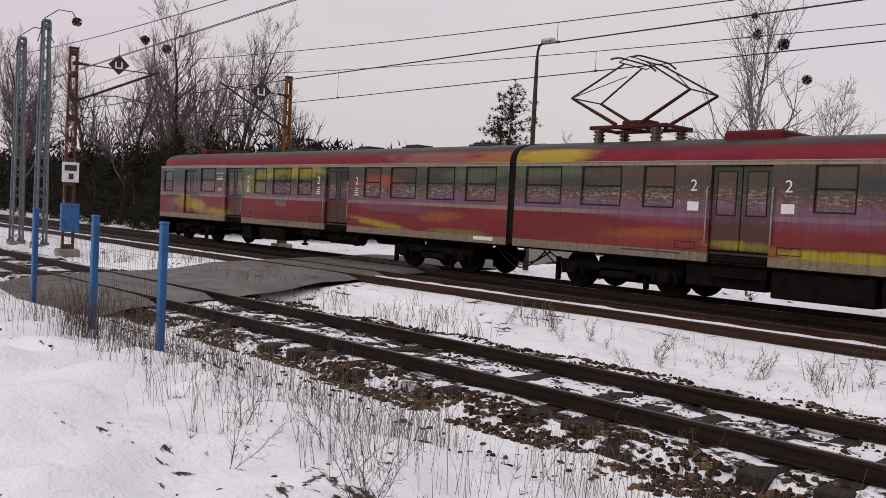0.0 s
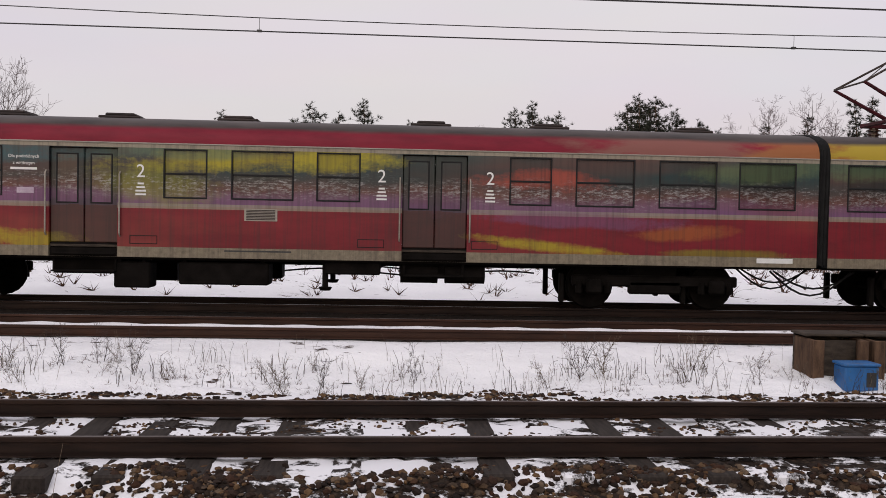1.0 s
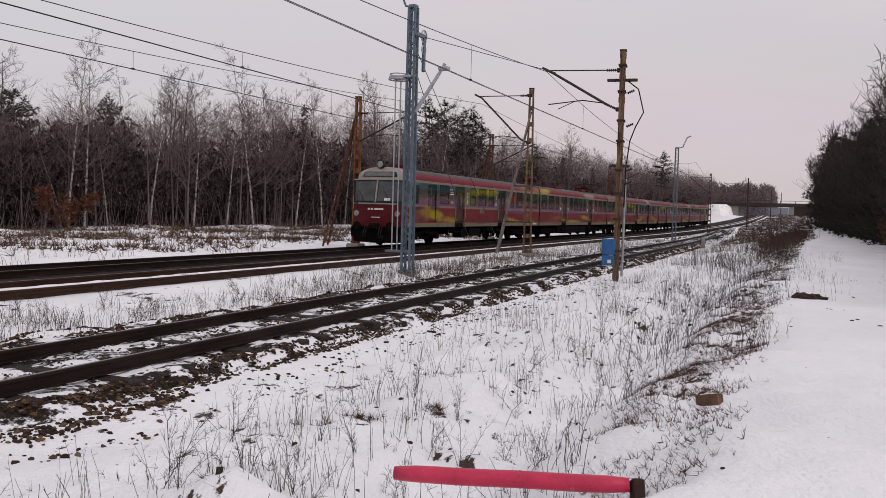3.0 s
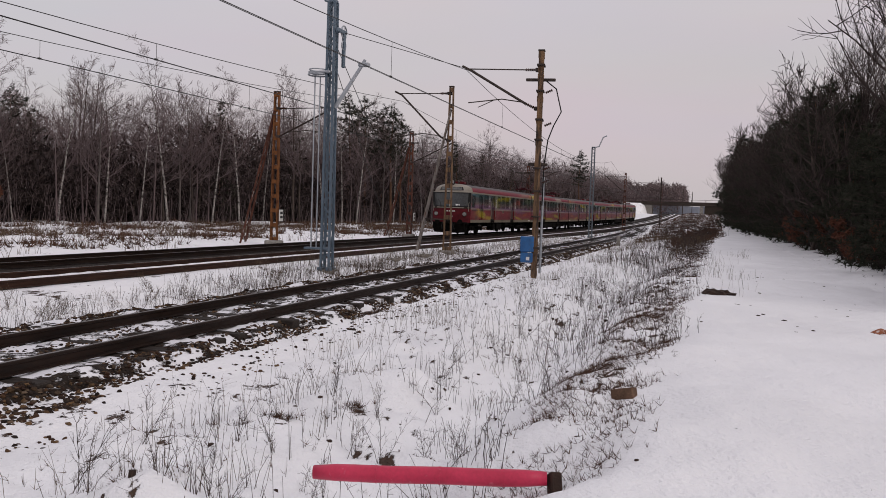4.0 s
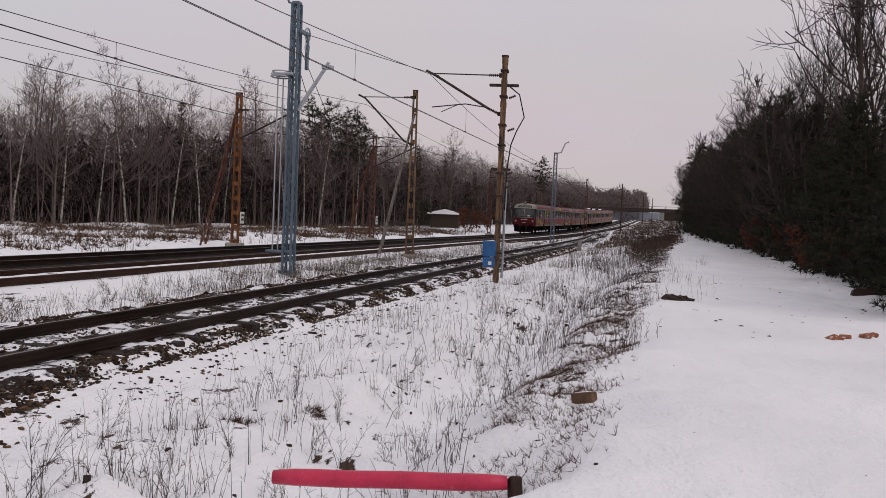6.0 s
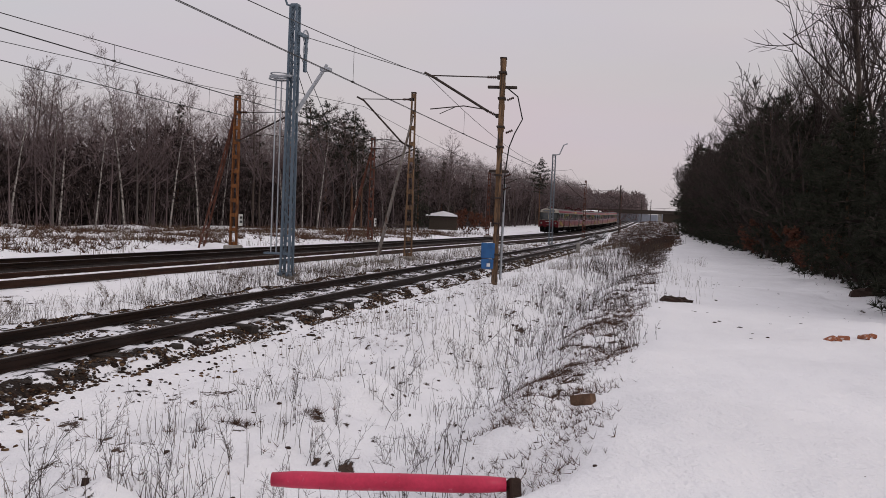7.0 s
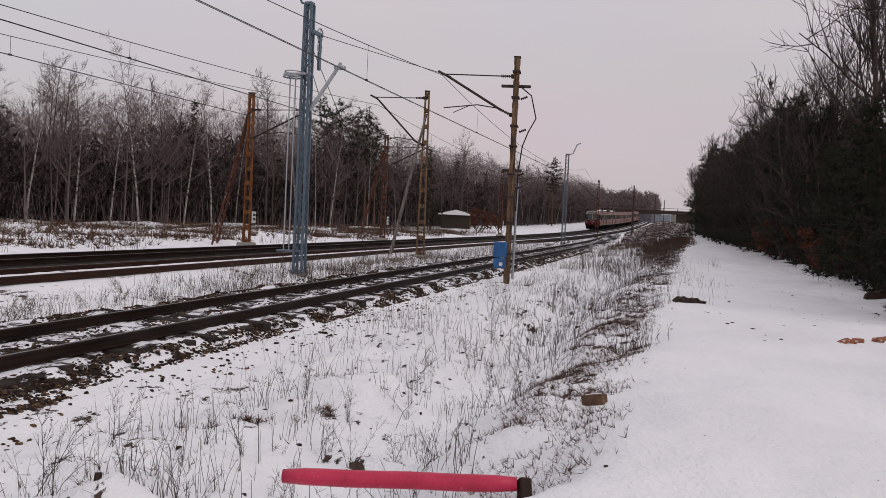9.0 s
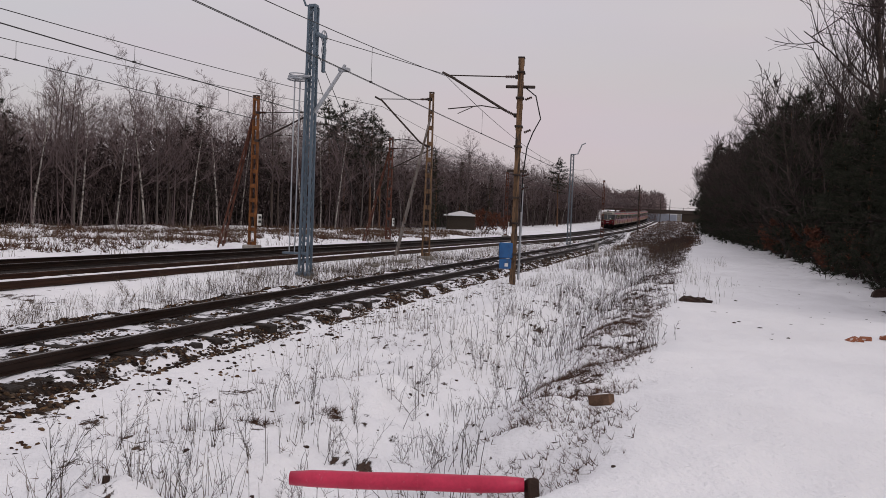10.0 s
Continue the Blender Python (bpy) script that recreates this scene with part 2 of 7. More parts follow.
# train surfaces
def matt(m):
    m.node_tree.nodes["Principled BSDF"].inputs["Specular IOR Level"].default_value = 0.05
    return m


CREAM = worn("grimy_cream_paint", (0.2, 0.175, 0.14), (0.34, 0.31, 0.26), 2.0, 0.5, 0.0, 0.1, (0.5, 1, 2))
ROOF = worn("sooty_roof_paint", (0.02, 0.016, 0.015), (0.07, 0.054, 0.05), 2.0, 0.8, 0.0, 0.2, (0.4, 2, 2))
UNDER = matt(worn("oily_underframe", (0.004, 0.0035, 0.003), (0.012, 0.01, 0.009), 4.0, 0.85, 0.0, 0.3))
RUBBER = worn("black_rubber", (0.009, 0.009, 0.009), (0.02, 0.02, 0.02), 5.0, 0.7, 0.0, 0.1)
PANTO = worn("dark_red_frame_paint", (0.025, 0.004, 0.006), (0.075, 0.009, 0.014), 4.0, 0.6, 0.1, 0.1)
RED_PAINT = worn("grimy_red_paint", (0.05, 0.004, 0.007), (0.13, 0.009, 0.015), 1.6, 0.7, 0.0, 0.1, (0.5, 1, 2), (0.07, 0.015, 0.015), 0.64)
LENS = worn("headlamp_glass", (0.2, 0.2, 0.19), (0.36, 0.35, 0.33), 7.0, 0.12, 0.3, 0.0)
GLASS_GREY = worn("grey_display_glass", (0.09, 0.09, 0.088), (0.15, 0.15, 0.145), 4.0, 0.25, 0.0, 0.0)
CAB_GLASS = worn("dusty_windscreen", (0.02, 0.022, 0.022), (0.07, 0.075, 0.075), 1.5, 0.12, 0.0, 0.0)


def make_livery(name, blobs, glass=False, door=False):
    """Red and cream coach paint, sprayed over with soft bands and clouds of colour."""
    m, nt, b = start(name, 0.38)
    b.inputs["Specular IOR Level"].default_value = 0.3
    t = nt.nodes.new("ShaderNodeTexCoord")
    sp = nt.nodes.new("ShaderNodeSeparateXYZ")
    nt.links.new(t.outputs["Object"], sp.inputs[0])
    s, z = sp.outputs[0], sp.outputs[2]
    wide, fine = coords(nt, (0.45, 0.2, 1.6)), coords(nt, (1, 0.3, 1))
    n1, n2, n3 = speckle(nt, wide, 1.3, 8, 0.7), speckle(nt, fine, 11, 6, 0.75), speckle(nt, coords(nt, (0.12, 0.1, 0.7)), 1.2, 3)
    zz = calc(nt, "ADD", z, calc(nt, "MULTIPLY", calc(nt, "SUBTRACT", n1, 0.5), 0.55))
    upper = ramp(nt, calc(nt, "MULTIPLY", calc(nt, "SUBTRACT", zz, 1.9), 0.8),
                 (0.0, (0.15, 0.06, 0.145)), (0.2, (0.16, 0.082, 0.13)), (0.34, (0.115, 0.052, 0.042)), (0.5, (0.042, 0.044, 0.04)), (0.7, (0.018, 0.042, 0.042)), (0.95, (0.028, 0.062, 0.056)))
    warm = ramp(nt, n3, (0.5, 0.0), (0.66, 0.5))
    upper = mixed(nt, mixed(nt, 1.0, warm, ramp(nt, zz, (0.0, 0.0), (1.0, 1.0)), "MULTIPLY"), upper, (0.17, 0.042, 0.025))
    red = ramp(nt, n1, (0.3, (0.11, 0.006, 0.011)), (0.7, (0.2, 0.011, 0.019)))
    red = mixed(nt, ramp(nt, n3, (0.45, 0.0), (0.7, 0.5)), red, (0.3, 0.075, 0.045))
    cream = (0.26, 0.225, 0.17)
    def band(lo, hi):
        return calc(nt, "MULTIPLY", calc(nt, "GREATER_THAN", z, lo), calc(nt, "LESS_THAN", z, hi))
    c = mixed(nt, calc(nt, "GREATER_THAN", calc(nt, "ADD", z, calc(nt, "MULTIPLY", calc(nt, "SUBTRACT", n1, 0.5), 0.25)), 1.95), red, upper)
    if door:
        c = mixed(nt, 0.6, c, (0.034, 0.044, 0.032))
    else:
        c = mixed(nt, calc(nt, "MULTIPLY", band(1.9, 2.0), 0.75), c, cream)
    for cs, cz, rs, rz, tilt, tone, force in blobs:
        ds = calc(nt, "SUBTRACT", s, cs)
        dz = calc(nt, "SUBTRACT", calc(nt, "SUBTRACT", z, cz), calc(nt, "MULTIPLY", ds, tilt))
        e = calc(nt, "ADD", calc(nt, "POWER", calc(nt, "ABSOLUTE", calc(nt, "DIVIDE", ds, rs)), 2.0), calc(nt, "POWER", calc(nt, "ABSOLUTE", calc(nt, "DIVIDE", dz, rz)), 2.0))
        e = calc(nt, "ADD", e, calc(nt, "MULTIPLY", calc(nt, "SUBTRACT", n1, 0.5), 3.2))
        e = calc(nt, "ADD", e, calc(nt, "MULTIPLY", calc(nt, "SUBTRACT", n2, 0.5), 1.2))
        c = mixed(nt, calc(nt, "MULTIPLY", ramp(nt, e, (0.2, 1.0), (1.0, 0.0)), force), c, tone)
    if not door:
        c = mixed(nt, band(0.0, 1.15), c, ramp(nt, n2, (0.3, (0.13, 0.108, 0.075)), (0.7, (0.26, 0.22, 0.155))))
        c = mixed(nt, band(3.07, 3.18), c, cream)
    drips = speckle(nt, coords(nt, (9, 1, 0.25)), 1.6, 5, 0.7)
    flake = speckle(nt, coords(nt, (0.7, 0.3, 2.6)), 11, 6, 0.82)
    # silver spray on the body; on panes the band also paints in bright reflections
    silver_and_glints = calc(nt, "MULTIPLY", ramp(nt, calc(nt, "ABSOLUTE", calc(nt, "SUBTRACT", zz, 2.36)), (0.05, 1.0), (0.3, 0.0)), ramp(nt, flake, (0.54, 0.0), (0.63, 0.8)) if not glass else ramp(nt, flake, (0.49, 0.0), (0.62, 0.7)))
    c = mixed(nt, silver_and_glints, c, (0.42, 0.42, 0.41) if not glass else (0.5, 0.5, 0.49))
    c = mixed(nt, calc(nt, "MULTIPLY", ramp(nt, drips, (0.45, 0.0), (0.72, 1.0)), 0.5), c, (0.03, 0.022, 0.02))
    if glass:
        # opaque pane: the dim interior behind it is mixed into the colour
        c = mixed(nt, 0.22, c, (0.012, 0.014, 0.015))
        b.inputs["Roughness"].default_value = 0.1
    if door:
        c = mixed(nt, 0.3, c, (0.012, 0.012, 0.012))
    put(nt, b.inputs["Base Color"], c)
    if not glass:
        put(nt, b.inputs["Roughness"], ramp(nt, n2, (0.3, 0.28), (0.7, 0.55)))
        relief(nt, b, n2, 0.08, 0.01)
    return m


YELLOW, GREENISH, ORANGE, VIOLET, MINT = (0.36, 0.3, 0.015), (0.2, 0.21, 0.02), (0.3, 0.085, 0.02), (0.17, 0.07, 0.145), (0.08, 0.14, 0.09)
END_BLOBS = [
    (9.4, 2.85, 3.1, 0.28, 0.03, YELLOW, 0.9), (7.6, 2.4, 1.3, 0.5, -0.1, GREENISH, 0.55), (8.2, 3.0, 2.2, 0.2, 0.0, MINT, 0.6),
    (1.3, 1.5, 1.3, 0.5, 0.0, (0.2, 0.06, 0.035), 0.65), (2.4, 1.65, 1.5, 0.38, -0.06, (0.3, 0.19, 0.02), 0.8), (3.2, 1.5, 0.9, 0.32, -0.1, YELLOW, 0.8), (4.8, 1.3, 1.5, 0.2, -0.04, YELLOW, 0.7), (0.8, 1.86, 0.9, 0.09, 0.0, (0.02, 0.015, 0.02), 0.75), (1.2, 1.3, 0.4, 0.2, 0.0, (0.03, 0.02, 0.02), 0.7), (2.9, 1.9, 0.7, 0.14, 0.0, (0.035, 0.05, 0.05), 0.7),
    (15.2, 1.3, 1.7, 0.14, -0.1, YELLOW, 0.75), (18.2, 1.6, 1.2, 0.18, 0.05, ORANGE, 0.7), (18.8, 1.2, 1.5, 0.12, 0.0, GREENISH, 0.55),
    (15.5, 1.85, 2.6, 0.2, -0.03, VIOLET, 0.55), (15.3, 2.6, 1.8, 0.24, 0.0, (0.36, 0.06, 0.035), 0.7), (19.4, 2.85, 1.6, 0.26, 0.05, (0.1, 0.13, 0.06), 0.7),
    (3.2, 2.15, 3.6, 0.16, 0.0, VIOLET, 0.6), (3.2, 2.92, 3.6, 0.24, 0.0, (0.03, 0.09, 0.1), 0.8), (0.5, 2.95, 0.6, 0.3, 0.0, (0.06, 0.17, 0.2), 0.7), (0.35, 2.35, 0.4, 0.3, 0.0, (0.32, 0.17, 0.08), 0.6),
]
MID_BLOBS = [
    (1.0, 2.9, 1.9, 0.22, 0.0, (0.1, 0.15, 0.07), 0.6), (4.6, 1.95, 2.4, 0.24, -0.03, VIOLET, 0.7), (4.4, 1.5, 1.6, 0.16, 0.05, ORANGE, 0.6),
    (9.3, 1.22, 2.6, 0.15, 0.0, YELLOW, 0.85), (6.4, 1.35, 0.9, 0.12, 0.0, YELLOW, 0.8), (8.6, 1.9, 2.4, 0.26, 0.0, VIOLET, 0.7),
    (13.6, 1.5, 2.6, 0.2, -0.08, YELLOW, 0.85), (17.5, 2.5, 2.6, 0.35, 0.0, (0.36, 0.06, 0.035), 0.5), (18.6, 1.3, 1.6, 0.2, 0.0, ORANGE, 0.6), (12.0, 2.9, 2.6, 0.22, 0.0, MINT, 0.5),
]
LIVERY_END, LIVERY_MID = make_livery("sprayed_coach_paint", END_BLOBS), make_livery("sprayed_coach_paint", MID_BLOBS)
PANE_END, PANE_MID = make_livery("oversprayed_glass_with_glints", END_BLOBS, glass=True), make_livery("oversprayed_glass_with_glints", MID_BLOBS, glass=True)
DOOR_END, DOOR_MID = make_livery("grimy_door_paint", END_BLOBS, door=True), make_livery("grimy_door_paint", MID_BLOBS, door=True)


def make_roof_side(name, blobs):
    m, nt, b = start(name, 0.52)
    t = nt.nodes.new("ShaderNodeTexCoord")
    sp = nt.nodes.new("ShaderNodeSeparateXYZ")
    nt.links.new(t.outputs["Object"], sp.inputs[0])
    s, z = sp.outputs[0], sp.outputs[2]
    n1 = speckle(nt, coords(nt, (0.4, 1, 1.5)), 2.0, 5, 0.65)
    c = ramp(nt, n1, (0.3, (0.125, 0.005, 0.016)), (0.7, (0.215, 0.012, 0.028)))
    for cs, rs, tone in blobs:
        e = calc(nt, "ADD", calc(nt, "ABSOLUTE", calc(nt, "DIVIDE", calc(nt, "SUBTRACT", s, cs), rs)), calc(nt, "MULTIPLY", calc(nt, "SUBTRACT", n1, 0.5), 2.0))
        c = mixed(nt, ramp(nt, e, (0.5, 0.8), (1.0, 0.0)), c, tone)
    zz = calc(nt, "ADD", z, calc(nt, "MULTIPLY", calc(nt, "SUBTRACT", n1, 0.5), 0.12))
    c = mixed(nt, ramp(nt, calc(nt, "SUBTRACT", zz, 3.0), (0.44, 0.0), (0.52, 1.0)), c, ramp(nt, n1, (0.3, (0.022, 0.017, 0.016)), (0.7, (0.075, 0.055, 0.05))))
    put(nt, b.inputs["Base Color"], c)
    relief(nt, b, n1, 0.1, 0.01)
    return m


ROOF_END = make_roof_side("crimson_and_soot_roof", [(18.0, 2.4, (0.22, 0.1, 0.08)), (20.3, 1.4, (0.3, 0.12, 0.04))])
ROOF_MID = make_roof_side("crimson_and_soot_roof", [(1.0, 1.5, (0.4, 0.32, 0.03)), (14.5, 2.0, (0.3, 0.25, 0.2))])

# ---- building helpers ----
class Shape:
    """Collects faces for one mesh."""
    def __init__(self):
        self.v, self.f, self.k = [], [], []

    def add(self, verts, faces, k=0):
        n = len(self.v)
        self.v += [tuple(p) for p in verts]
        self.f += [tuple(i + n for i in q) for q in faces]
        self.k += [k] * len(faces)
        return self

    def block(self, x0, x1, y0, y1, z0, z1, c=0.01, k=0, m=None):
        """A box with chamfered edges, moved by m."""
        c = min(c, (x1 - x0) * 0.4, (y1 - y0) * 0.4, (z1 - z0) * 0.4)
        lo, hi = (x0, y0, z0), (x1, y1, z1)
        verts, at = [], {}
        for sx in (0, 1):
            for sy in (0, 1):
                for sz in (0, 1):
                    for a in range(3):
                        p = [hi[i] if s else lo[i] for i, s in enumerate((sx, sy, sz))]
                        for i, s in enumerate((sx, sy, sz)):
                            if i != a:
                                p[i] += -c if s else c
                        at[(sx, sy, sz, a)] = len(verts)
                        verts.append(m @ Vector(p) if m else p)
        faces = []
        for a in range(3):
            b, d = (a + 1) % 3, (a + 2) % 3
            for s in (0, 1):
                ring = []
                for u, w in ((0, 0), (1, 0), (1, 1), (0, 1)):
                    q = [0, 0, 0]
                    q[a], q[b], q[d] = s, u, w
                    ring.append(at[(*q, a)])
                faces.append(ring if s else ring[::-1])
            for u in (0, 1):
                for w in (0, 1):
                    q0, q1 = [0, 0, 0], [0, 0, 0]
                    q0[a], q0[b], q0[d] = 0, u, w
                    q1[a], q1[b], q1[d] = 1, u, w
                    ring = [at[(*q0, b)], at[(*q1, b)], at[(*q1, d)], at[(*q0, d)]]
                    faces.append(ring if u ^ w else ring[::-1])
        for sx in (0, 1):
            for sy in (0, 1):
                for sz in (0, 1):
                    ring = [at[(sx, sy, sz, a)] for a in range(3)]
                    faces.append(ring if (sx + sy + sz) % 2 else ring[::-1])
        return self.add(verts, faces, k)

    def tube(self, pts, radii, n=6, k=0, caps=True):
        """A round bar along points."""
        pts = [Vector(p) for p in pts]
        if not isinstance(radii, (list, tuple)):
            radii = [radii] * len(pts)
        verts, faces = [], []
        side = None
        for i, p in enumerate(pts):
            d = (pts[min(i + 1, len(pts) - 1)] - pts[max(i - 1, 0)]).normalized()
            if side is None:
                side = d.orthogonal().normalized()
            side = (side - d * side.dot(d)).normalized()
            up = d.cross(side)
            for j in range(n):
                a = 2 * math.pi * j / n
                verts.append(p + (side * math.cos(a) + up * math.sin(a)) * radii[i])
        for i in range(len(pts) - 1):
            for j in range(n):
                faces.append((i * n + j, i * n + (j + 1) % n, (i + 1) * n + (j + 1) % n, (i + 1) * n + j))
        if caps:
            faces += [tuple(range(n))[::-1], tuple(range((len(pts) - 1) * n, len(pts) * n))]
        return self.add(verts, faces, k)

    def mesh(self, name, mats, smooth=False):
        me = bpy.data.meshes.new(name)
        me.from_pydata(self.v, [], self.f)
        for m in mats if isinstance(mats, (list, tuple)) else (mats,):
            me.materials.append(m)
        if any(self.k):
            me.polygons.foreach_set("material_index", self.k)
        if smooth:
            me.polygons.foreach_set("use_smooth", [True] * len(me.polygons))
        me.update()
        return me


def part(name, shape, mats, parent=None, label="", smooth=False):
    ob = new(name, shape.mesh(name, mats, smooth))
    ob.parent = parent
    return tagged(ob, label)


def thing(name, m, label, category, group="", kind=""):
    ob = new(name)
    ob.empty_display_size = 0.3
    ob.matrix_basis = m
    return tagged(ob, label, category, group, kind)


def arrays(name, verts, faces, mats, smooth=False):
    me = bpy.data.meshes.new(name)
    me.from_pydata(verts.tolist(), [], faces.tolist())
    for m in mats if isinstance(mats, (list, tuple)) else (mats,):
        me.materials.append(m)
    if smooth:
        me.polygons.foreach_set("use_smooth", [True] * len(me.polygons))
    me.update()
    return me


def lay(t):
    """0 to 1, smoothly."""
    t = np.clip(t, 0, 1)
    return t * t * (3 - 2 * t)


def wave(x, y, size, seed):
    """A cheap smooth unevenness between about -1 and 1."""
    r = np.random.RandomState(seed)
    out = 0
    for _ in range(7):
        a, f, p = r.rand() * 6.28, (0.6 + r.rand()) * 6.28 / size, r.rand() * 6.28
        out = out + np.sin((x * np.cos(a) + y * np.sin(a)) * f + p)
    return out / 3.2


# ---- lie of the land ----
MAIN_Y, TRAIN_Y, RAIL_Z = 14.76, 18.64, 0.12


def rise(x):
    """The ground climbs gently towards the far bridge."""
    u = np.clip(np.asarray(x, float) - 80, 0, 240)
    return 0.00006 * u * u


def side_y(x):
    """Middle of the near track, which bends towards the main line far off."""
    x = np.asarray(x, float)
    return 8.18 + 0.015 * x + 0.0003 * np.clip(x - 60, 0, 110) ** 2 + np.clip(x - 170, 0, 40) * 0.02


def land(x, y):
    x, y = np.asarray(x, float), np.asarray(y, float)
    c = side_y(x)
    z = -0.33 + 0 * x
    ahead = lay((x - 1.5) / 3.0)
    near = lay((c - 2.4 - y) / 5.0) * ahead + lay((c - 1.9 - y) / 2.3) * (1 - ahead)
    z = z + near * 0.55 - (1 - ahead) * near * 0.12
    ditch = np.exp(-((y - 2.35 - 0.004 * np.clip(x, 0, 200)) / 0.85) ** 2)
    z = z - ahead * ditch * 0.58 * (1 - 0.4 * lay((x - 40) / 60))
    z = z + lay((0.9 - y) / 0.8) * ahead * 0.12
    z = z + lay((-3.2 - y) / 5.0) * 0.25
    z = z + lay((y - c - 2.4) / 2.8) * lay((15.2 - y) / 1.2) * 0.27
    z = z + lay((y - 21.5) / 6) * 0.25
    road = lay((3.3 - np.abs(x + 18.55 + 0.43 * (y - 8))) / 1.2) * lay((y - 4.6) / 1.0)
    z = z - 0.2 * np.exp(-((x - 5.4) ** 2 + (y - 1.45) ** 2) / 0.7)
    z = z - 0.16 * np.exp(-((x - 5.5) ** 2 + (y - 1.02) ** 2) / 0.16)
    rough = np.maximum(ahead * lay((y - 0.8) / 0.6), lay((-1.5 - x) / 1.0) * lay((y - 1.0) / 1.0)) * lay((5.4 - y) / 1.0) * lay((60 - x) / 20)
    z = z + rough * (0.085 * wave(x, y, 1.1, 6) + 0.028 * np.abs(wave(x, y, 0.5, 7)))
    bumps = 0.055 * wave(x, y, 2.3, 1) + 0.03 * wave(x, y, 0.8, 2) + 0.014 * wave(x, y, 0.42, 4) + 0.10 * wave(x, y, 9.0, 3)
    calm = lay((y - c - 1.6) / 0.8) + lay((c - 1.6 - y) / 0.8)
    path = lay((0.6 - y) / 0.5) * lay((y + 3.4) / 0.5) * ahead
    z = z + bumps * np.clip(calm, 0, 1) * (1 - 0.45 * path) * (1 - 0.85 * lay((y - 12.4) / 0.8) * lay((21.5 - y) / 0.8))
    z = z * (1 - road) + road * (-0.2)
    far = lay((y - 26) / 20)
    z = z + far * 0.25 * wave(x, y, 14.0, 5)
    return z + rise(x)


def axis_steps(marks):
    out = []
    for (a, b, s) in marks:
        out += list(np.arange(a, b, s))
    return np.array(out + [marks[-1][1]])


def build_ground():
    xs = axis_steps([(-1500, -300, 120), (-300, -60, 8), (-60, -22, 0.7), (-22, 34, 0.17), (34, 70, 0.5), (70, 320, 2.5), (320, 700, 20), (700, 2500, 150)])
    ys = axis_steps([(-1500, -200, 130), (-200, -14, 6), (-14, -4, 0.5), (-4, 13, 0.16), (13, 24, 0.5), (24, 60, 1.2), (60, 200, 7), (200, 2000, 120)])
    gx, gy = np.meshgrid(xs, ys, indexing="ij")
    gz = land(gx, gy)
    verts = np.stack([gx, gy, gz], -1).reshape(-1, 3)
    n, k = len(xs), len(ys)
    i, j = np.meshgrid(np.arange(n - 1), np.arange(k - 1), indexing="ij")
    a = (i * k + j).ravel()
    faces = np.stack([a, a + k, a + k + 1, a + 1], -1)
    tagged(new("ground", arrays("ground", verts, faces, SNOW, True)), "thin trodden snow with dead grass showing through", "ground", kind="structure")


build_ground()


def strip(name, mat, xs, offsets, y_of, z_of, label, category):
    """A bed that follows a track: offsets across, heights from z_of."""
    gx, go = np.meshgrid(xs, offsets, indexing="ij")
    gy = y_of(gx) + go
    gz = z_of(gx, go, gy)
    verts = np.stack([gx, gy, gz], -1).reshape(-1, 3)
    k = len(offsets)
    i, j = np.meshgrid(np.arange(len(xs) - 1), np.arange(k - 1), indexing="ij")
    a = (i * k + j).ravel()
    return tagged(new(name, arrays(name, verts, np.stack([a, a + k, a + k + 1, a + 1], -1), mat, True)), label, category, kind="structure")


def bed_height(x, o, y):
    edge = lay((np.where(o < 0, 1.8, 2.6) + 0.2 * wave(x, y, 3.0, 9) - np.abs(o)) / 0.6)
    return rise(x) - 0.55 + 0.36 * edge + 0.018 * wave(x, y, 0.35, 11) * edge + 0.02 * wave(x, y, 1.3, 12)


BED_X = axis_steps([(-200, -40, 4), (-40, -18, 0.5), (-18, 40, 0.16), (40, 90, 0.6), (90, 330, 4)])
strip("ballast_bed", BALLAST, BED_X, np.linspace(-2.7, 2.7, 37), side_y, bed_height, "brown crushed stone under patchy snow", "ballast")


def main_height(x, o, y):
    edge = lay((np.where(o < 0, 2.75, 4.5) + 0.1 * wave(x, y, 2.0, 21) - np.abs(o)) / 0.45)
    return rise(x) - 0.4 + 0.34 * edge + 0.012 * wave(x, y, 0.5, 22)


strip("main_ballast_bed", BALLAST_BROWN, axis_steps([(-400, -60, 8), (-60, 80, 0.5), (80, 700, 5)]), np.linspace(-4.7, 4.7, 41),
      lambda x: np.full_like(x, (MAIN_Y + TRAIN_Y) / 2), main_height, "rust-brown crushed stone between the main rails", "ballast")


def snow_ribbon(name, y0, width, z, seed):
    xs = axis_steps([(-200, -60, 3), (-60, 80, 0.25), (80, 330, 3)])
    def up(x, o, y):
        return rise(x) + z + 0.035 * (1 - (o / (width * 0.62)) ** 2) + 0.01 * wave(x, y, 0.6, seed)
    strip(name, SNOW, xs, np.linspace(-width / 2, width / 2, 5), lambda x: y0 + 0.05 * wave(x, 0 * x, 1.7, seed + 1), up, "narrow ribbon of snow lying along the rail", "snow")


snow_ribbon("snow_ribbon", MAIN_Y + 0.4, 0.46, -0.02, 31)
snow_ribbon("snow_ribbon", MAIN_Y + 1.75, 0.22, -0.07, 35)

# ---- rails and sleepers ----
RAIL_FORM = [(-0.065, 0), (0.065, 0), (0.065, 0.012), (0.012, 0.03), (0.01, 0.115), (0.036, 0.125), (0.036, 0.155), (0.025, 0.163), (-0.025, 0.163), (-0.036, 0.155), (-0.036, 0.125), (-0.01, 0.115), (-0.012, 0.03), (-0.065, 0.012)]


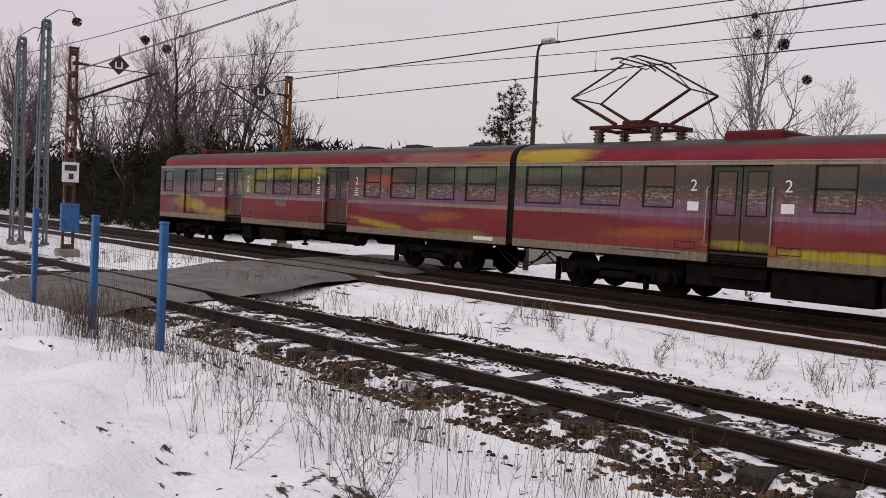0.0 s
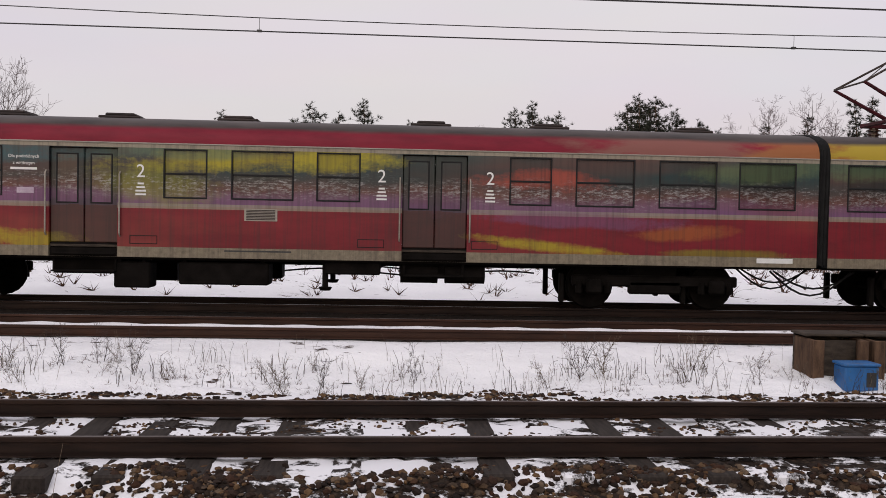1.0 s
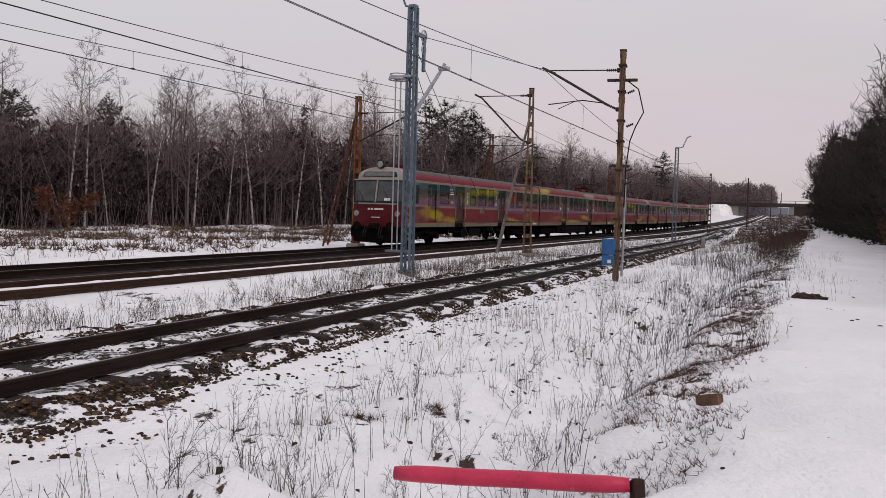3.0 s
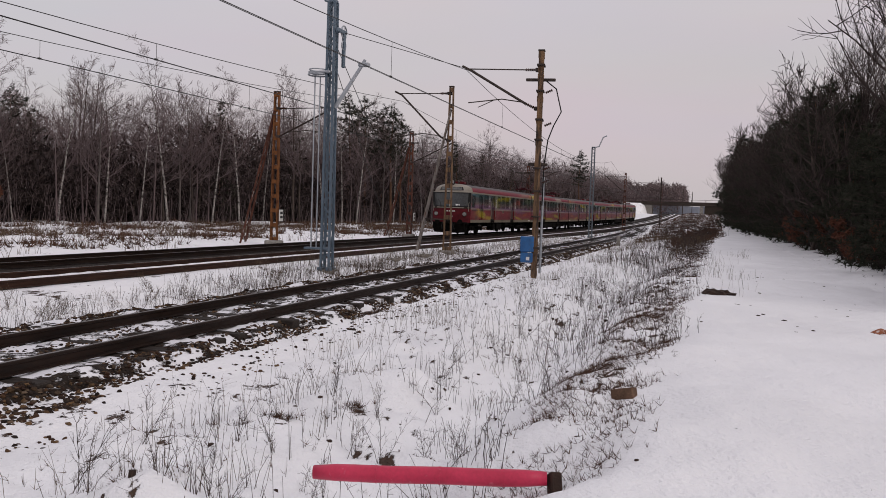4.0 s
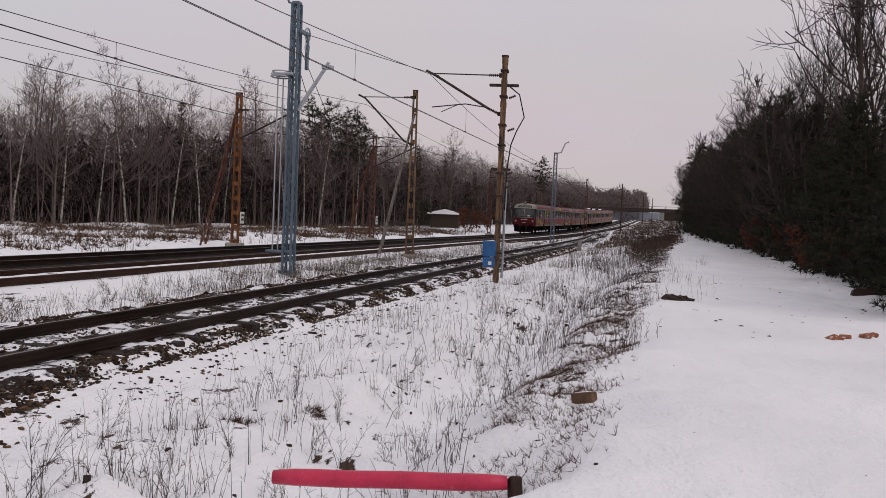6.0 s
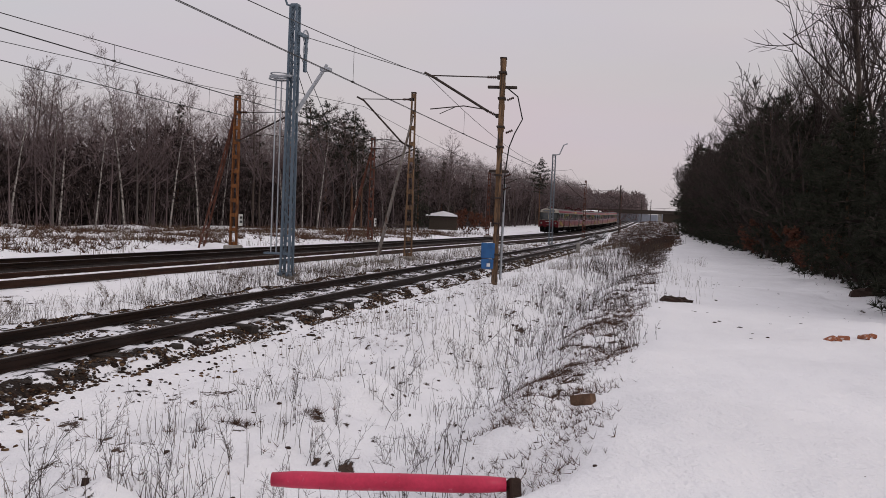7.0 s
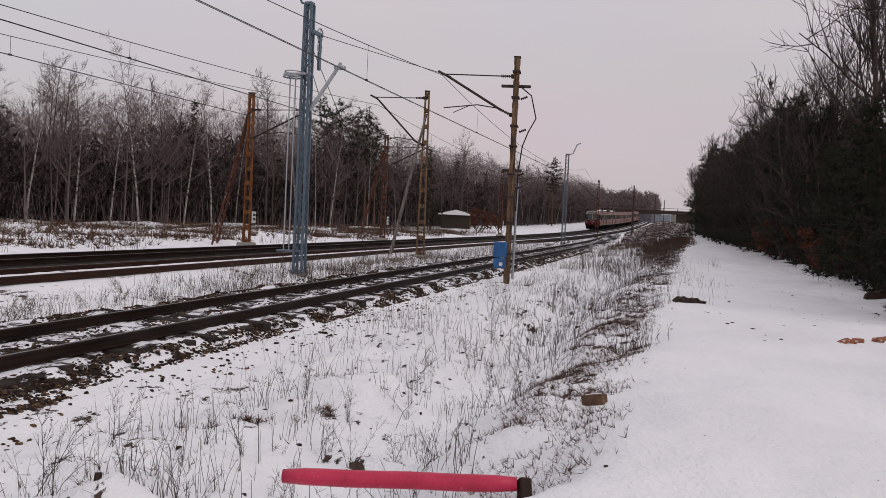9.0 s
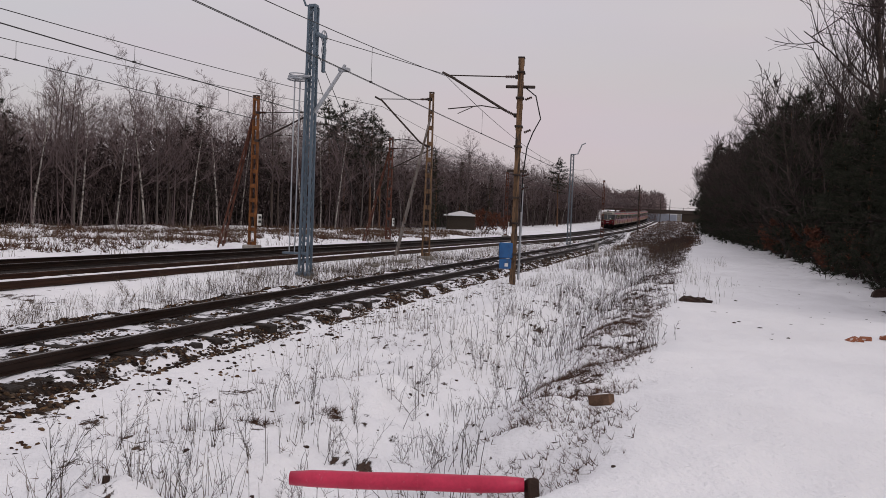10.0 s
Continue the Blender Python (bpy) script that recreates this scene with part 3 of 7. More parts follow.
def rail_shape(xs, y_of, z_top):
    s = Shape()
    n = len(RAIL_FORM)
    verts, faces, kinds = [], [], []
    for x in xs:
        y, z = float(y_of(x)), float(rise(x)) + z_top - 0.163
        verts += [(x, y + a, z + b) for a, b in RAIL_FORM]
    for i in range(len(xs) - 1):
        for j in range(n):
            faces.append((i * n + j, i * n + (j + 1) % n, (i + 1) * n + (j + 1) % n, (i + 1) * n + j))
            kinds.append(1 if j == 7 else 0)
    s.v, s.f, s.k = verts, faces, kinds
    return s


RAIL_X = list(range(-300, -60, 10)) + list(range(-60, 190, 2)) + list(range(190, 221, 5))
LONG_X = list(range(-400, 80, 20)) + list(range(80, 354, 6))


def build_track(name, y_of, z_top, xs, mats, label, sleeper_mats, lo, hi, step, near):
    track = thing(name, Matrix(), label, "railway track", "railway tracks", "structure")
    for d in (-0.7525, 0.7525):
        part("rail", rail_shape(xs, lambda x: y_of(x) + d, z_top), mats, track, smooth=False)
    rest = Shape()
    meshes = [Shape().block(-0.13, 0.13, -1.28, 1.28, -0.15, 0, 0.018).mesh("sleeper", m) for m in sleeper_mats]
    i, x = 0, lo
    rnd = random.Random(4)
    while x < hi:
        m = pose(x + rnd.uniform(-0.03, 0.03), float(y_of(x)), float(rise(x)) + z_top - (0.18 if near else 0.215) + rnd.uniform(-0.016, 0.006), rnd.uniform(-0.6, 0.6), 0, rnd.uniform(-1.5, 1.5))
        if near and -22 < x < 60:
            ob = new("sleeper", meshes[i % len(meshes)] if rnd.random() < 0.8 else meshes[0])
            ob.parent, ob.matrix_basis = track, m
        else:
            rest.block(-0.13, 0.13, -1.28, 1.28, -0.15, 0, 0.018, 0, m)
        x += step
        i += 1
    tagged(part("far_sleepers", rest, sleeper_mats[0], track), "dark timber sleepers receding along the line", kind="stuff")
    return track


build_track("side_track", side_y, 0.0, RAIL_X, [RAIL, RAIL_TOP], "side track with dark rusty rails on snow-dusted sleepers", [SLEEPER, SLEEPER_SNOW, SLEEPER], -120, 150, 0.62, True)
build_track("main_track", lambda x: MAIN_Y, RAIL_Z, LONG_X, [RAIL_BROWN, RAIL_TOP], "main line track with brown rusty rails", [SLEEPER], -150, 250, 0.62, False)
build_track("train_track", lambda x: TRAIN_Y, RAIL_Z, LONG_X, [RAIL, RAIL_TOP], "main line track that carries the train", [SLEEPER], -150, 250, 0.62, False)


def build_stones():
    """Loose stones on the shoulders of the near track."""
    r = np.random.RandomState(8)
    phi = (1 + 5 ** 0.5) / 2
    ico = np.array([(-1, phi, 0), (1, phi, 0), (-1, -phi, 0), (1, -phi, 0), (0, -1, phi), (0, 1, phi), (0, -1, -phi), (0, 1, -phi), (phi, 0, -1), (phi, 0, 1), (-phi, 0, -1), (-phi, 0, 1)]) / 1.9
    tri = np.array([(0, 11, 5), (0, 5, 1), (0, 1, 7), (0, 7, 10), (0, 10, 11), (1, 5, 9), (5, 11, 4), (11, 10, 2), (10, 7, 6), (7, 1, 8), (3, 9, 4), (3, 4, 2), (3, 2, 6), (3, 6, 8), (3, 8, 9), (4, 9, 5), (2, 4, 11), (6, 2, 10), (8, 6, 7), (9, 8, 1)])
    verts, faces, n = [], [], 0
    want = [(-17, -9, -1.6, -1.0, 1800, 0.027), (-9, -4, -1.8, -1.0, 2300, 0.028), (-4, 3, -2.15, -1.0, 4600, 0.03), (3, 8, -1.9, -1.0, 1800, 0.027), (8, 32, -1.7, -1.0, 5500, 0.024), (-17, 8, 1.25, 2.35, 8500, 0.027), (8, 32, 1.25, 2.5, 11000, 0.025), (-17, 32, -0.68, 0.68, 9000, 0.019), (32, 70, -1.8, -0.95, 3200, 0.036),
            (32, 70, -0.6, 2.4, 4500, 0.034), (-16, 30, -2.6, -1.85, 1300, 0.022)]
    for x0, x1, o0, o1, count, size in want:
        x, o, u = r.uniform(x0, x1, count), r.uniform(o0, o1, count), r.rand(count)
        lump = wave(x, o * 2.0, 1.4, 44)
        keep = lump > -0.45 + 0.6 * u - np.where((o > -2.4) & (o < -1.2), 0.35, 0.0)
        x, o = x[keep], o[keep]
        y = side_y(x) + o
        z = np.maximum(bed_height(x, o, y), land(x, y))
        k = len(x)
        s = size * r.uniform(0.55, 1.6, k)
        p = ico[None] * r.uniform(0.7, 1.2, (k, 12, 1)) * s[:, None, None] * r.uniform(0.6, 1.4, (k, 1, 3))
        a = r.rand(k, 1) * 6.28
        q = p.copy()
        q[:, :, 0], q[:, :, 1] = p[:, :, 0] * np.cos(a) - p[:, :, 1] * np.sin(a), p[:, :, 0] * np.sin(a) + p[:, :, 1] * np.cos(a)
        q[:, :, 2] *= 0.7
        q += np.stack([x, y, z + s * 0.02], -1)[:, None, :]
        verts.append(q.reshape(-1, 3))
        faces.append((tri[None] + (n + 12 * np.arange(k))[:, None, None]).reshape(-1, 3))
        n += 12 * k
    tagged(new("ballast_stones", arrays("ballast_stones", np.concatenate(verts), np.concatenate(faces), STONE)), "loose brown and grey crushed stones beside the rails", "stones", kind="stuff")


build_stones()


def build_road():
    """The level crossing: asphalt between and beside the rails."""
    xs = np.linspace(-2.95, 2.95, 15)
    rails = [8.18 - 0.7525, 8.18 + 0.7525, MAIN_Y - 0.7525, MAIN_Y + 0.7525, TRAIN_Y - 0.7525, TRAIN_Y + 0.7525]
    def height(x, y):
        main = lay((y - 10.5) / 2.0) * lay((24.0 - y) / 3.0)
        return -0.028 + main * RAIL_Z - lay((np.abs(x) - 2.4) / 0.6) * 0.1 - lay((6.6 - y) / 1.4) * 0.14
    s = Shape()
    road = thing("level_crossing", Matrix(), "grey asphalt road crossing the tracks, bare of snow", "road", kind="structure")
    slots = [(5.2, 7.1)] + [(7.29, 8.57), (8.76, MAIN_Y - 0.82), (MAIN_Y - 0.68, MAIN_Y + 0.68), (MAIN_Y + 0.82, TRAIN_Y - 0.82), (TRAIN_Y - 0.68, TRAIN_Y + 0.68), (TRAIN_Y + 0.82, 46)]
    for a, b in slots:
        yy = np.linspace(a, b, max(3, int((b - a) / 0.5) + 1))
        gx, gy = np.meshgrid(xs, yy, indexing="ij")
        ragged = np.where(np.abs(gx) > 2.8, np.sign(gx) * 0.12 * wave(gy, gy * 0, 2.0, 51), 0)
        px = -18.55 - 0.43 * (gy - 8) + gx + ragged
        gz = height(gx, gy) + 0.008 * wave(px, gy, 1.5, 52)
        k = len(yy)
        i, j = np.meshgrid(np.arange(len(xs) - 1), np.arange(k - 1), indexing="ij")
        q = (i * k + j).ravel()
        me = arrays("asphalt", np.stack([px, gy, gz], -1).reshape(-1, 3), np.stack([q, q + k, q + k + 1, q + 1], -1), ASPHALT, True)
        ob = new("asphalt", me)
        ob.parent = road


build_road()

# ---- the train: two three-car electric units ----
def roof_profile():
    """Half profile of the roof, from the cant rail to the crown: (half width, height)."""
    return [(1.44, 3.16), (1.435, 3.26), (1.40, 3.38), (1.32, 3.49), (1.18, 3.58), (0.95, 3.66), (0.65, 3.72), (0.33, 3.755), (0.0, 3.765)]


def car_skin(length, s0, holes, sgn):
    """One side wall with real openings and reveals. holes: (s0, s1, z0, z1, depth)."""
    y = 1.44 * sgn
    ss = sorted({s0, length, *[h[0] for h in holes], *[h[1] for h in holes]})
    zs = sorted({0.95, 1.15, 1.9, 2.0, 3.07, 3.16, *[h[2] for h in holes], *[h[3] for h in holes]})
    sh = Shape()
    for a, b in zip(ss, ss[1:]):
        for c, d in zip(zs, zs[1:]):
            ms, mz = (a + b) / 2, (c + d) / 2
            if any(h[0] < ms < h[1] and h[2] < mz < h[3] for h in holes):
                continue
            q = [(a, y, c), (b, y, c), (b, y, d), (a, y, d)]
            sh.add(q if sgn < 0 else q[::-1], [(0, 1, 2, 3)])
    for a, b, c, d, depth in holes:
        yi = y - sgn * depth
        ring = [(a, c), (b, c), (b, d), (a, d)]
        for (s1, z1), (s2, z2) in zip(ring, ring[1:] + ring[:1]):
            sh.add([(s1, y, z1), (s2, y, z2), (s2, yi, z2), (s1, yi, z1)], [(0, 1, 2, 3)])
    return sh


def frame_ring(sh, a, b, c, d, y, sgn, w=0.035, t=0.02, k=0):
    """A rounded window rubber around an opening."""
    for x0, x1, z0, z1 in ((a - w, b + w, c - w, c), (a - w, b + w, d, d + w), (a - w, a, c, d), (b, b + w, c, d)):
        sh.block(x0, x1, min(y, y + sgn * t), max(y, y + sgn * t), z0, z1, 0.008, k)


def add_window(car, a, b, c, d, sgn, pane_mat):
    y = 1.44 * sgn
    fr = Shape()
    frame_ring(fr, a, b, c, d, y, sgn, 0.03, 0.016)
    mid = c + (d - c) * 0.5
    fr.block(a, b, min(y - sgn * 0.035, y - sgn * 0.005), max(y - sgn * 0.035, y - sgn * 0.005), mid - 0.018, mid + 0.018, 0.006)
    win = part("window", fr, RUBBER, car)
    yp = y - sgn * 0.032
    pane = Shape().block(a, b, min(yp, yp - sgn * 0.008), max(yp, yp - sgn * 0.008), c, d, 0.002)
    part("pane", pane, pane_mat, win)


def add_door(car, a, b, z0, z1, sgn, mat, pane_mat, rails=True):
    """A recessed two-leaf door with its windows, steps below and grab rails."""
    y = 1.44 * sgn - sgn * 0.07
    mid = (a + b) / 2
    for s0, s1 in ((a + 0.01, mid - 0.008), (mid + 0.008, b - 0.01)):
        leaf = Shape().block(s0, s1, min(y, y - sgn * 0.04), max(y, y - sgn * 0.04), z0, z1, 0.015)
        door = part("door_leaf", leaf, mat, car)
        w0, w1, c, d = s0 + 0.13, s1 - 0.13, 2.0, 2.92
        fr = Shape()
        frame_ring(fr, w0, w1, c, d, y, sgn, 0.025, 0.014)
        part("door_window_seal", fr, RUBBER, door)
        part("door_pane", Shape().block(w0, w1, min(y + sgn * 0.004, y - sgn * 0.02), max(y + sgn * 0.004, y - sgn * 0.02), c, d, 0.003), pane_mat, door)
    if rails:
        for s in (a - 0.05, b + 0.05):
            yy = 1.44 * sgn + sgn * 0.055
            part("grab_rail", Shape().tube([(s, 1.44 * sgn, 1.35), (s, yy, 1.4), (s, yy, 2.55), (s, 1.44 * sgn, 2.6)], 0.016, 6), CREAM, car)
    part("step_well", Shape().block(a, b, *sorted((1.12 * sgn, 1.16 * sgn)), 0.6, 1.22, 0.01).block(a, b, *sorted((1.12 * sgn, 1.37 * sgn)), 1.16, 1.215, 0.01), UNDER, car)
    st = Shape()
    for z, out in ((1.02, -0.02), (0.68, 0.02)):
        y0, y1 = (1.44 - 0.26 + out) * sgn, (1.44 + out) * sgn
        st.block(a + 0.05, b - 0.05, min(y0, y1), max(y0, y1), z - 0.035, z, 0.008)
    for s in (a + 0.06, b - 0.06):
        st.block(s - 0.02, s + 0.02, min(1.3 * sgn, 1.34 * sgn), max(1.3 * sgn, 1.34 * sgn), 0.66, 1.2, 0.005)
    part("step", st, UNDER, car)


def add_bogie(car, s, wheelbase, motor):
    bg_ = Shape()
    for sgn in (-1, 1):
        y0, y1 = sorted((1.0 * sgn, 1.13 * sgn))
        bg_.block(s - wheelbase / 2 - 0.45, s + wheelbase / 2 + 0.45, y0, y1, 0.5, 0.72, 0.03)
        bg_.block(s - 0.55, s + 0.55, y0, y1, 0.34, 0.62, 0.04)
        for w in (-0.5, 0.5):
            x = s + w * wheelbase
            bg_.block(x - 0.17, x + 0.17, min(1.1 * sgn, 1.24 * sgn), max(1.1 * sgn, 1.24 * sgn), 0.34, 0.64, 0.05)
            for q in (-0.3, 0.3):
                bg_.tube([(x + q, 1.1 * sgn, 0.36), (x + q, 1.1 * sgn, 0.6)], 0.075, 7)
            bg_.block(x - 0.68, x - 0.58, min(0.85 * sgn, 1.0 * sgn), max(0.85 * sgn, 1.0 * sgn), 0.15, 0.75, 0.02)
    bg_.block(s - 0.5, s + 0.5, -1.0, 1.0, 0.45, 0.95, 0.05)
    if motor:
        bg_.block(s - 1.2, s + 1.2, -0.6, 0.6, 0.25, 0.7, 0.1)
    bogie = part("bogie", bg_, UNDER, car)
    for w in (-0.5, 0.5):
        x = s + w * wheelbase
        ws = Shape().tube([(x, -0.72, 0.5), (x, 0.72, 0.5)], 0.08, 8)
        for sgn in (-1, 1):
            ys = [0.68 * sgn, 0.705 * sgn, 0.71 * sgn, 0.82 * sgn]
            ws.tube([(x, q, 0.5) for q in ys], [0.5, 0.5, 0.475, 0.465], 22)
            ws.tube([(x, 0.82 * sgn, 0.5), (x, 0.9 * sgn, 0.5)], [0.17, 0.13], 10)
        part("wheelset", ws, UNDER, bogie, smooth=False)


def add_roof(car, length, s0, mat, vents):
    half = roof_profile()
    ring = [(-w, z) for w, z in half] + [(w, z) for w, z in half[-2::-1]]
    n, sh = len(ring), Shape()
    ss = np.linspace(s0, length, 14)
    verts = [(s, y, z) for s in ss for y, z in ring]
    sh.add(verts, [(i * n + j, (i + 1) * n + j, (i + 1) * n + j + 1, i * n + j + 1) for i in range(len(ss) - 1) for j in range(n - 1)])
    roof = part("roof", sh, mat, car, smooth=True)
    for v in vents:
        b = Shape().block(v - 0.42, v + 0.42, -0.42, 0.42, 3.74, 3.80, 0.02).block(v - 0.3, v + 0.3, -0.36, 0.36, 3.79, 3.86, 0.04)
        part("ventilator", b, ROOF, roof, "sooty roof ventilator")
    for sgn in (-1, 1):
        y0, y1 = sorted((1.435 * sgn, 1.462 * sgn))
        part("gutter", Shape().block(s0, length, y0, y1, 3.145, 3.17, 0.006), CREAM, roof)
    return roof


def add_figure(car, text, s, z, size, sgn, mat=None, name="marking"):
    """Painted characters on a side wall."""
    cu = bpy.data.curves.new(name, "FONT")
    cu.body, cu.size, cu.extrude, cu.align_x = text, size, 0.0012, "CENTER"
    ob = new(name, cu)
    dg = bpy.context.evaluated_depsgraph_get()
    me = bpy.data.meshes.new_from_object(ob.evaluated_get(dg))
    bpy.data.objects.remove(ob)
    me.materials.clear()
    me.materials.append(mat or WHITE_PAINT)
    ob = new(name, me)
    ob.parent = car
    ob.matrix_basis = pose(s, (1.44 + 0.004) * sgn, z, 90, 0, 0 if sgn < 0 else 180)
    return ob


def add_plate(car, s0, s1, z0, z1, sgn, mat, name="notice", depth=0.006):
    y0, y1 = sorted(((1.44 + 0.001) * sgn, (1.44 + depth) * sgn))
    part(name, Shape().block(s0, s1, y0, y1, z0, z1, 0.002), mat, car)


def add_bars(car, s, z, widths, sgn, h=0.03, mat=None):
    """Small unreadable lettering as bars."""
    sh = Shape()
    for i, w in enumerate(widths):
        y0, y1 = sorted(((1.44 + 0.001) * sgn, (1.44 + 0.004) * sgn))
        sh.block(s - w / 2, s + w / 2, y0, y1, z - i * h * 2, z - i * h * 2 + h, 0.001)
    part("small_lettering", sh, mat or WHITE_PAINT, car)


def add_end_wall(car, s, mat):
    half = roof_profile()
    ring = [(-1.44, 0.95)] + [(-w, z) for w, z in half] + [(w, z) for w, z in half[-2::-1]] + [(1.44, 0.95)]
    part("end_wall", Shape().add([(s, y, z) for y, z in ring], [tuple(range(len(ring)))]), mat, car)


def add_floor(car, s0, s1):
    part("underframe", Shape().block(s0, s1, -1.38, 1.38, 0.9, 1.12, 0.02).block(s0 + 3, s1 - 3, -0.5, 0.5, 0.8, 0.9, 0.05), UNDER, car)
    part("interior_floor", Shape().block(s0, s1, -1.39, 1.39, 1.13, 1.18, 0.01), BOX_DARK, car)


def add_boxes(car, boxes):
    for s0, s1, z0, z1, deep in boxes:
        for sgn in (-1, 1):
            y0, y1 = sorted(((1.32 - deep) * sgn, 1.32 * sgn))
            b = Shape().block(s0, s1, y0, y1, z0, z1, 0.03)
            for q in (s0 + 0.12, s1 - 0.12):
                b.block(q - 0.03, q + 0.03, y0, y1, z1, 0.95, 0.005)
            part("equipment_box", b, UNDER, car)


def add_bellows(car, s):
    sh = Shape()
    half = roof_profile()
    ring = [(-1.36, 0.98)] + [(-w * 0.975, z + 0.015) for w, z in half] + [(w * 0.975, z + 0.015) for w, z in half[-2::-1]] + [(1.36, 0.98)]
    n = len(ring)
    steps = [0.0, 0.04, 0.075, 0.115, 0.155, 0.19, 0.23]
    verts = []
    for i, d in enumerate(steps):
        k = 1.0 if i % 2 == 0 else 0.965
        verts += [(s + d, y * k, 2.3 + (z - 2.3) * k) for y, z in ring]
    sh.add(verts, [(i * n + j, (i + 1) * n + j, (i + 1) * n + (j + 1) % n, i * n + (j + 1) % n) for i in range(len(steps) - 1) for j in range(n)])
    part("gangway_bellows", sh, RUBBER, car, "black rubber gangway bellows")
    for sgn in (-1, 1):
        for q in (0.0, 0.35):
            c = Shape()
            pts = [(s - 0.75 + q * 0.3 + 1.75 * t, 0.95 * sgn + q * 0.2, 0.85 - (0.5 - q * 0.4) * math.sin(math.pi * t)) for t in np.linspace(0, 1, 9)]
            c.tube(pts, 0.022, 6)
            part("jumper_cable", c, RUBBER, car)


def cab_x(z):
    return float(np.interp(z, [0.6, 0.95, 1.9, 2.05, 3.1, 3.16, 3.4, 3.56, 3.66, 3.72, 3.765], [-0.22, -0.33, -0.36, -0.36, -0.15, -0.13, -0.06, 0.02, 0.1, 0.2, 0.48]))


def cab_w(z):
    return float(np.interp(z, [h[1] for h in roof_profile()], [h[0] for h in roof_profile()])) if z > 3.16 else 1.44


def cab_point(u, z, out=0.0):
    """A point of the cab front: u from -1 to 1 across."""
    w, x0 = cab_w(z), cab_x(z)
    edge = 0.12 if z <= 3.16 else 0.55
    return (x0 + (edge - x0) * abs(u) ** 3.2 - out, u * w, z)


def add_cab(car):
    us = np.linspace(-1, 1, 25)
    def skin(zs, mats, name, label=""):
        sh = Shape()
        n = len(us)
        verts = [cab_point(u, z) for z in zs for u in us]
        sh.add(verts, [(i * n + j, i * n + j + 1, (i + 1) * n + j + 1, (i + 1) * n + j)[::-1] for i in range(len(zs) - 1) for j in range(n - 1)])
        return part(name, sh, mats, car, label, True)
    skin([0.95, 1.02, 1.08], RED_PAINT, "front_apron")
    skin([1.08, 1.3, 1.6, 1.95], RED_PAINT, "front_panel", "grimy red front panel")
    skin([1.95, 2.0, 2.06], BOX_DARK, "front_belt")
    skin([2.06, 2.3, 2.6, 2.9, 3.12], RUBBER, "screen_surround", "black windscreen surround")
    skin([3.12, 3.16, 3.162, 3.22, 3.28, 3.4, 3.5, 3.6, 3.66, 3.72, 3.76], CREAM, "forehead", "grimy cream forehead above the windscreens")
    for a, b in ((-0.9, -0.03), (0.03, 0.9)):
        seal, glass = Shape(), Shape()
        zs, uu = [2.12, 2.45, 2.75, 3.06], np.linspace(a, b, 6)
        verts = [cab_point(u, z, 0.02) for z in zs for u in uu]
        faces = [(i * 6 + j, i * 6 + j + 1, (i + 1) * 6 + j + 1, (i + 1) * 6 + j)[::-1] for i in range(3) for j in range(5)]
        glass.add(verts, faces)
        screen = part("windscreen", glass, CAB_GLASS, car, "dusty dark windscreen", True)
        edge = [cab_point(u, 2.1, 0.02) for u in uu] + [cab_point(b, z, 0.02) for z in (2.4, 2.75)] + [cab_point(u, 3.08, 0.02) for u in uu[::-1]] + [cab_point(a, z, 0.02) for z in (2.75, 2.4)]
        seal.tube(edge + edge[:1], 0.03, 6)
        part("screen_seal", seal, RUBBER, screen)
        w = Shape().tube([cab_point((a + b) / 2, 2.06, 0.05), cab_point((a + b) / 2 + 0.05, 2.35, 0.05), cab_point((a + b) / 2 + 0.22, 2.62, 0.05)], 0.012, 5)
        part("wiper", w, RUBBER, screen)
    card = [cab_point(u, z, 0.03) for u, z in ((-0.5, 2.16), (-0.3, 2.16), (-0.3, 2.28), (-0.5, 2.28))]
    part("card_in_window", Shape().add(card, [(0, 1, 2, 3)]), WHITE_SIGN, car)
    def plate(u0, u1, z0, z1, out):
        uu, zz = np.linspace(u0, u1, 7), (z0, (z0 + z1) / 2, z1)
        front = [cab_point(u, z, out) for z in zz for u in uu] + [cab_point(u, z, -0.02) for z in zz for u in uu]
        quads = [(i * 7 + j, i * 7 + j + 1, (i + 1) * 7 + j + 1, (i + 1) * 7 + j)[::-1] for i in range(2) for j in range(6)]
        rim = list(range(7)) + [13, 20] + list(range(19, 13, -1)) + [7]
        sides = [(p, q, q + 21, p + 21) for p, q in zip(rim, rim[1:] + rim[:1])]
        return Shape().add(front, quads + sides)
    b = part("destination_box", plate(-0.62, 0.62, 3.27, 3.51, 0.025), RUBBER, car)
    part("destination_panel", plate(-0.56, 0.56, 3.3, 3.48, 0.032), GLASS_GREY, b)
    part("screen_pillar", plate(-0.03, 0.03, 2.08, 3.1, 0.05), CREAM, car, "cream pillar between the windscreens")
    part("front_trim", plate(-0.93, 0.93, 1.985, 2.05, 0.02), CREAM, car, "grimy cream belt below the windscreens")
    for u in (-0.74, 0.74):
        px, py, pz = cab_point(u, 1.55)
        part("headlight", Shape().tube([(px + 0.06, py, pz), (px - 0.05, py, pz), (px - 0.065, py, pz)], [0.165, 0.165, 0.145], 18), DARK_STEEL, car)
        part("headlight_lens", Shape().tube([(px - 0.062, py, pz), (px - 0.078, py, pz)], [0.142, 0.08], 18), LENS, car)
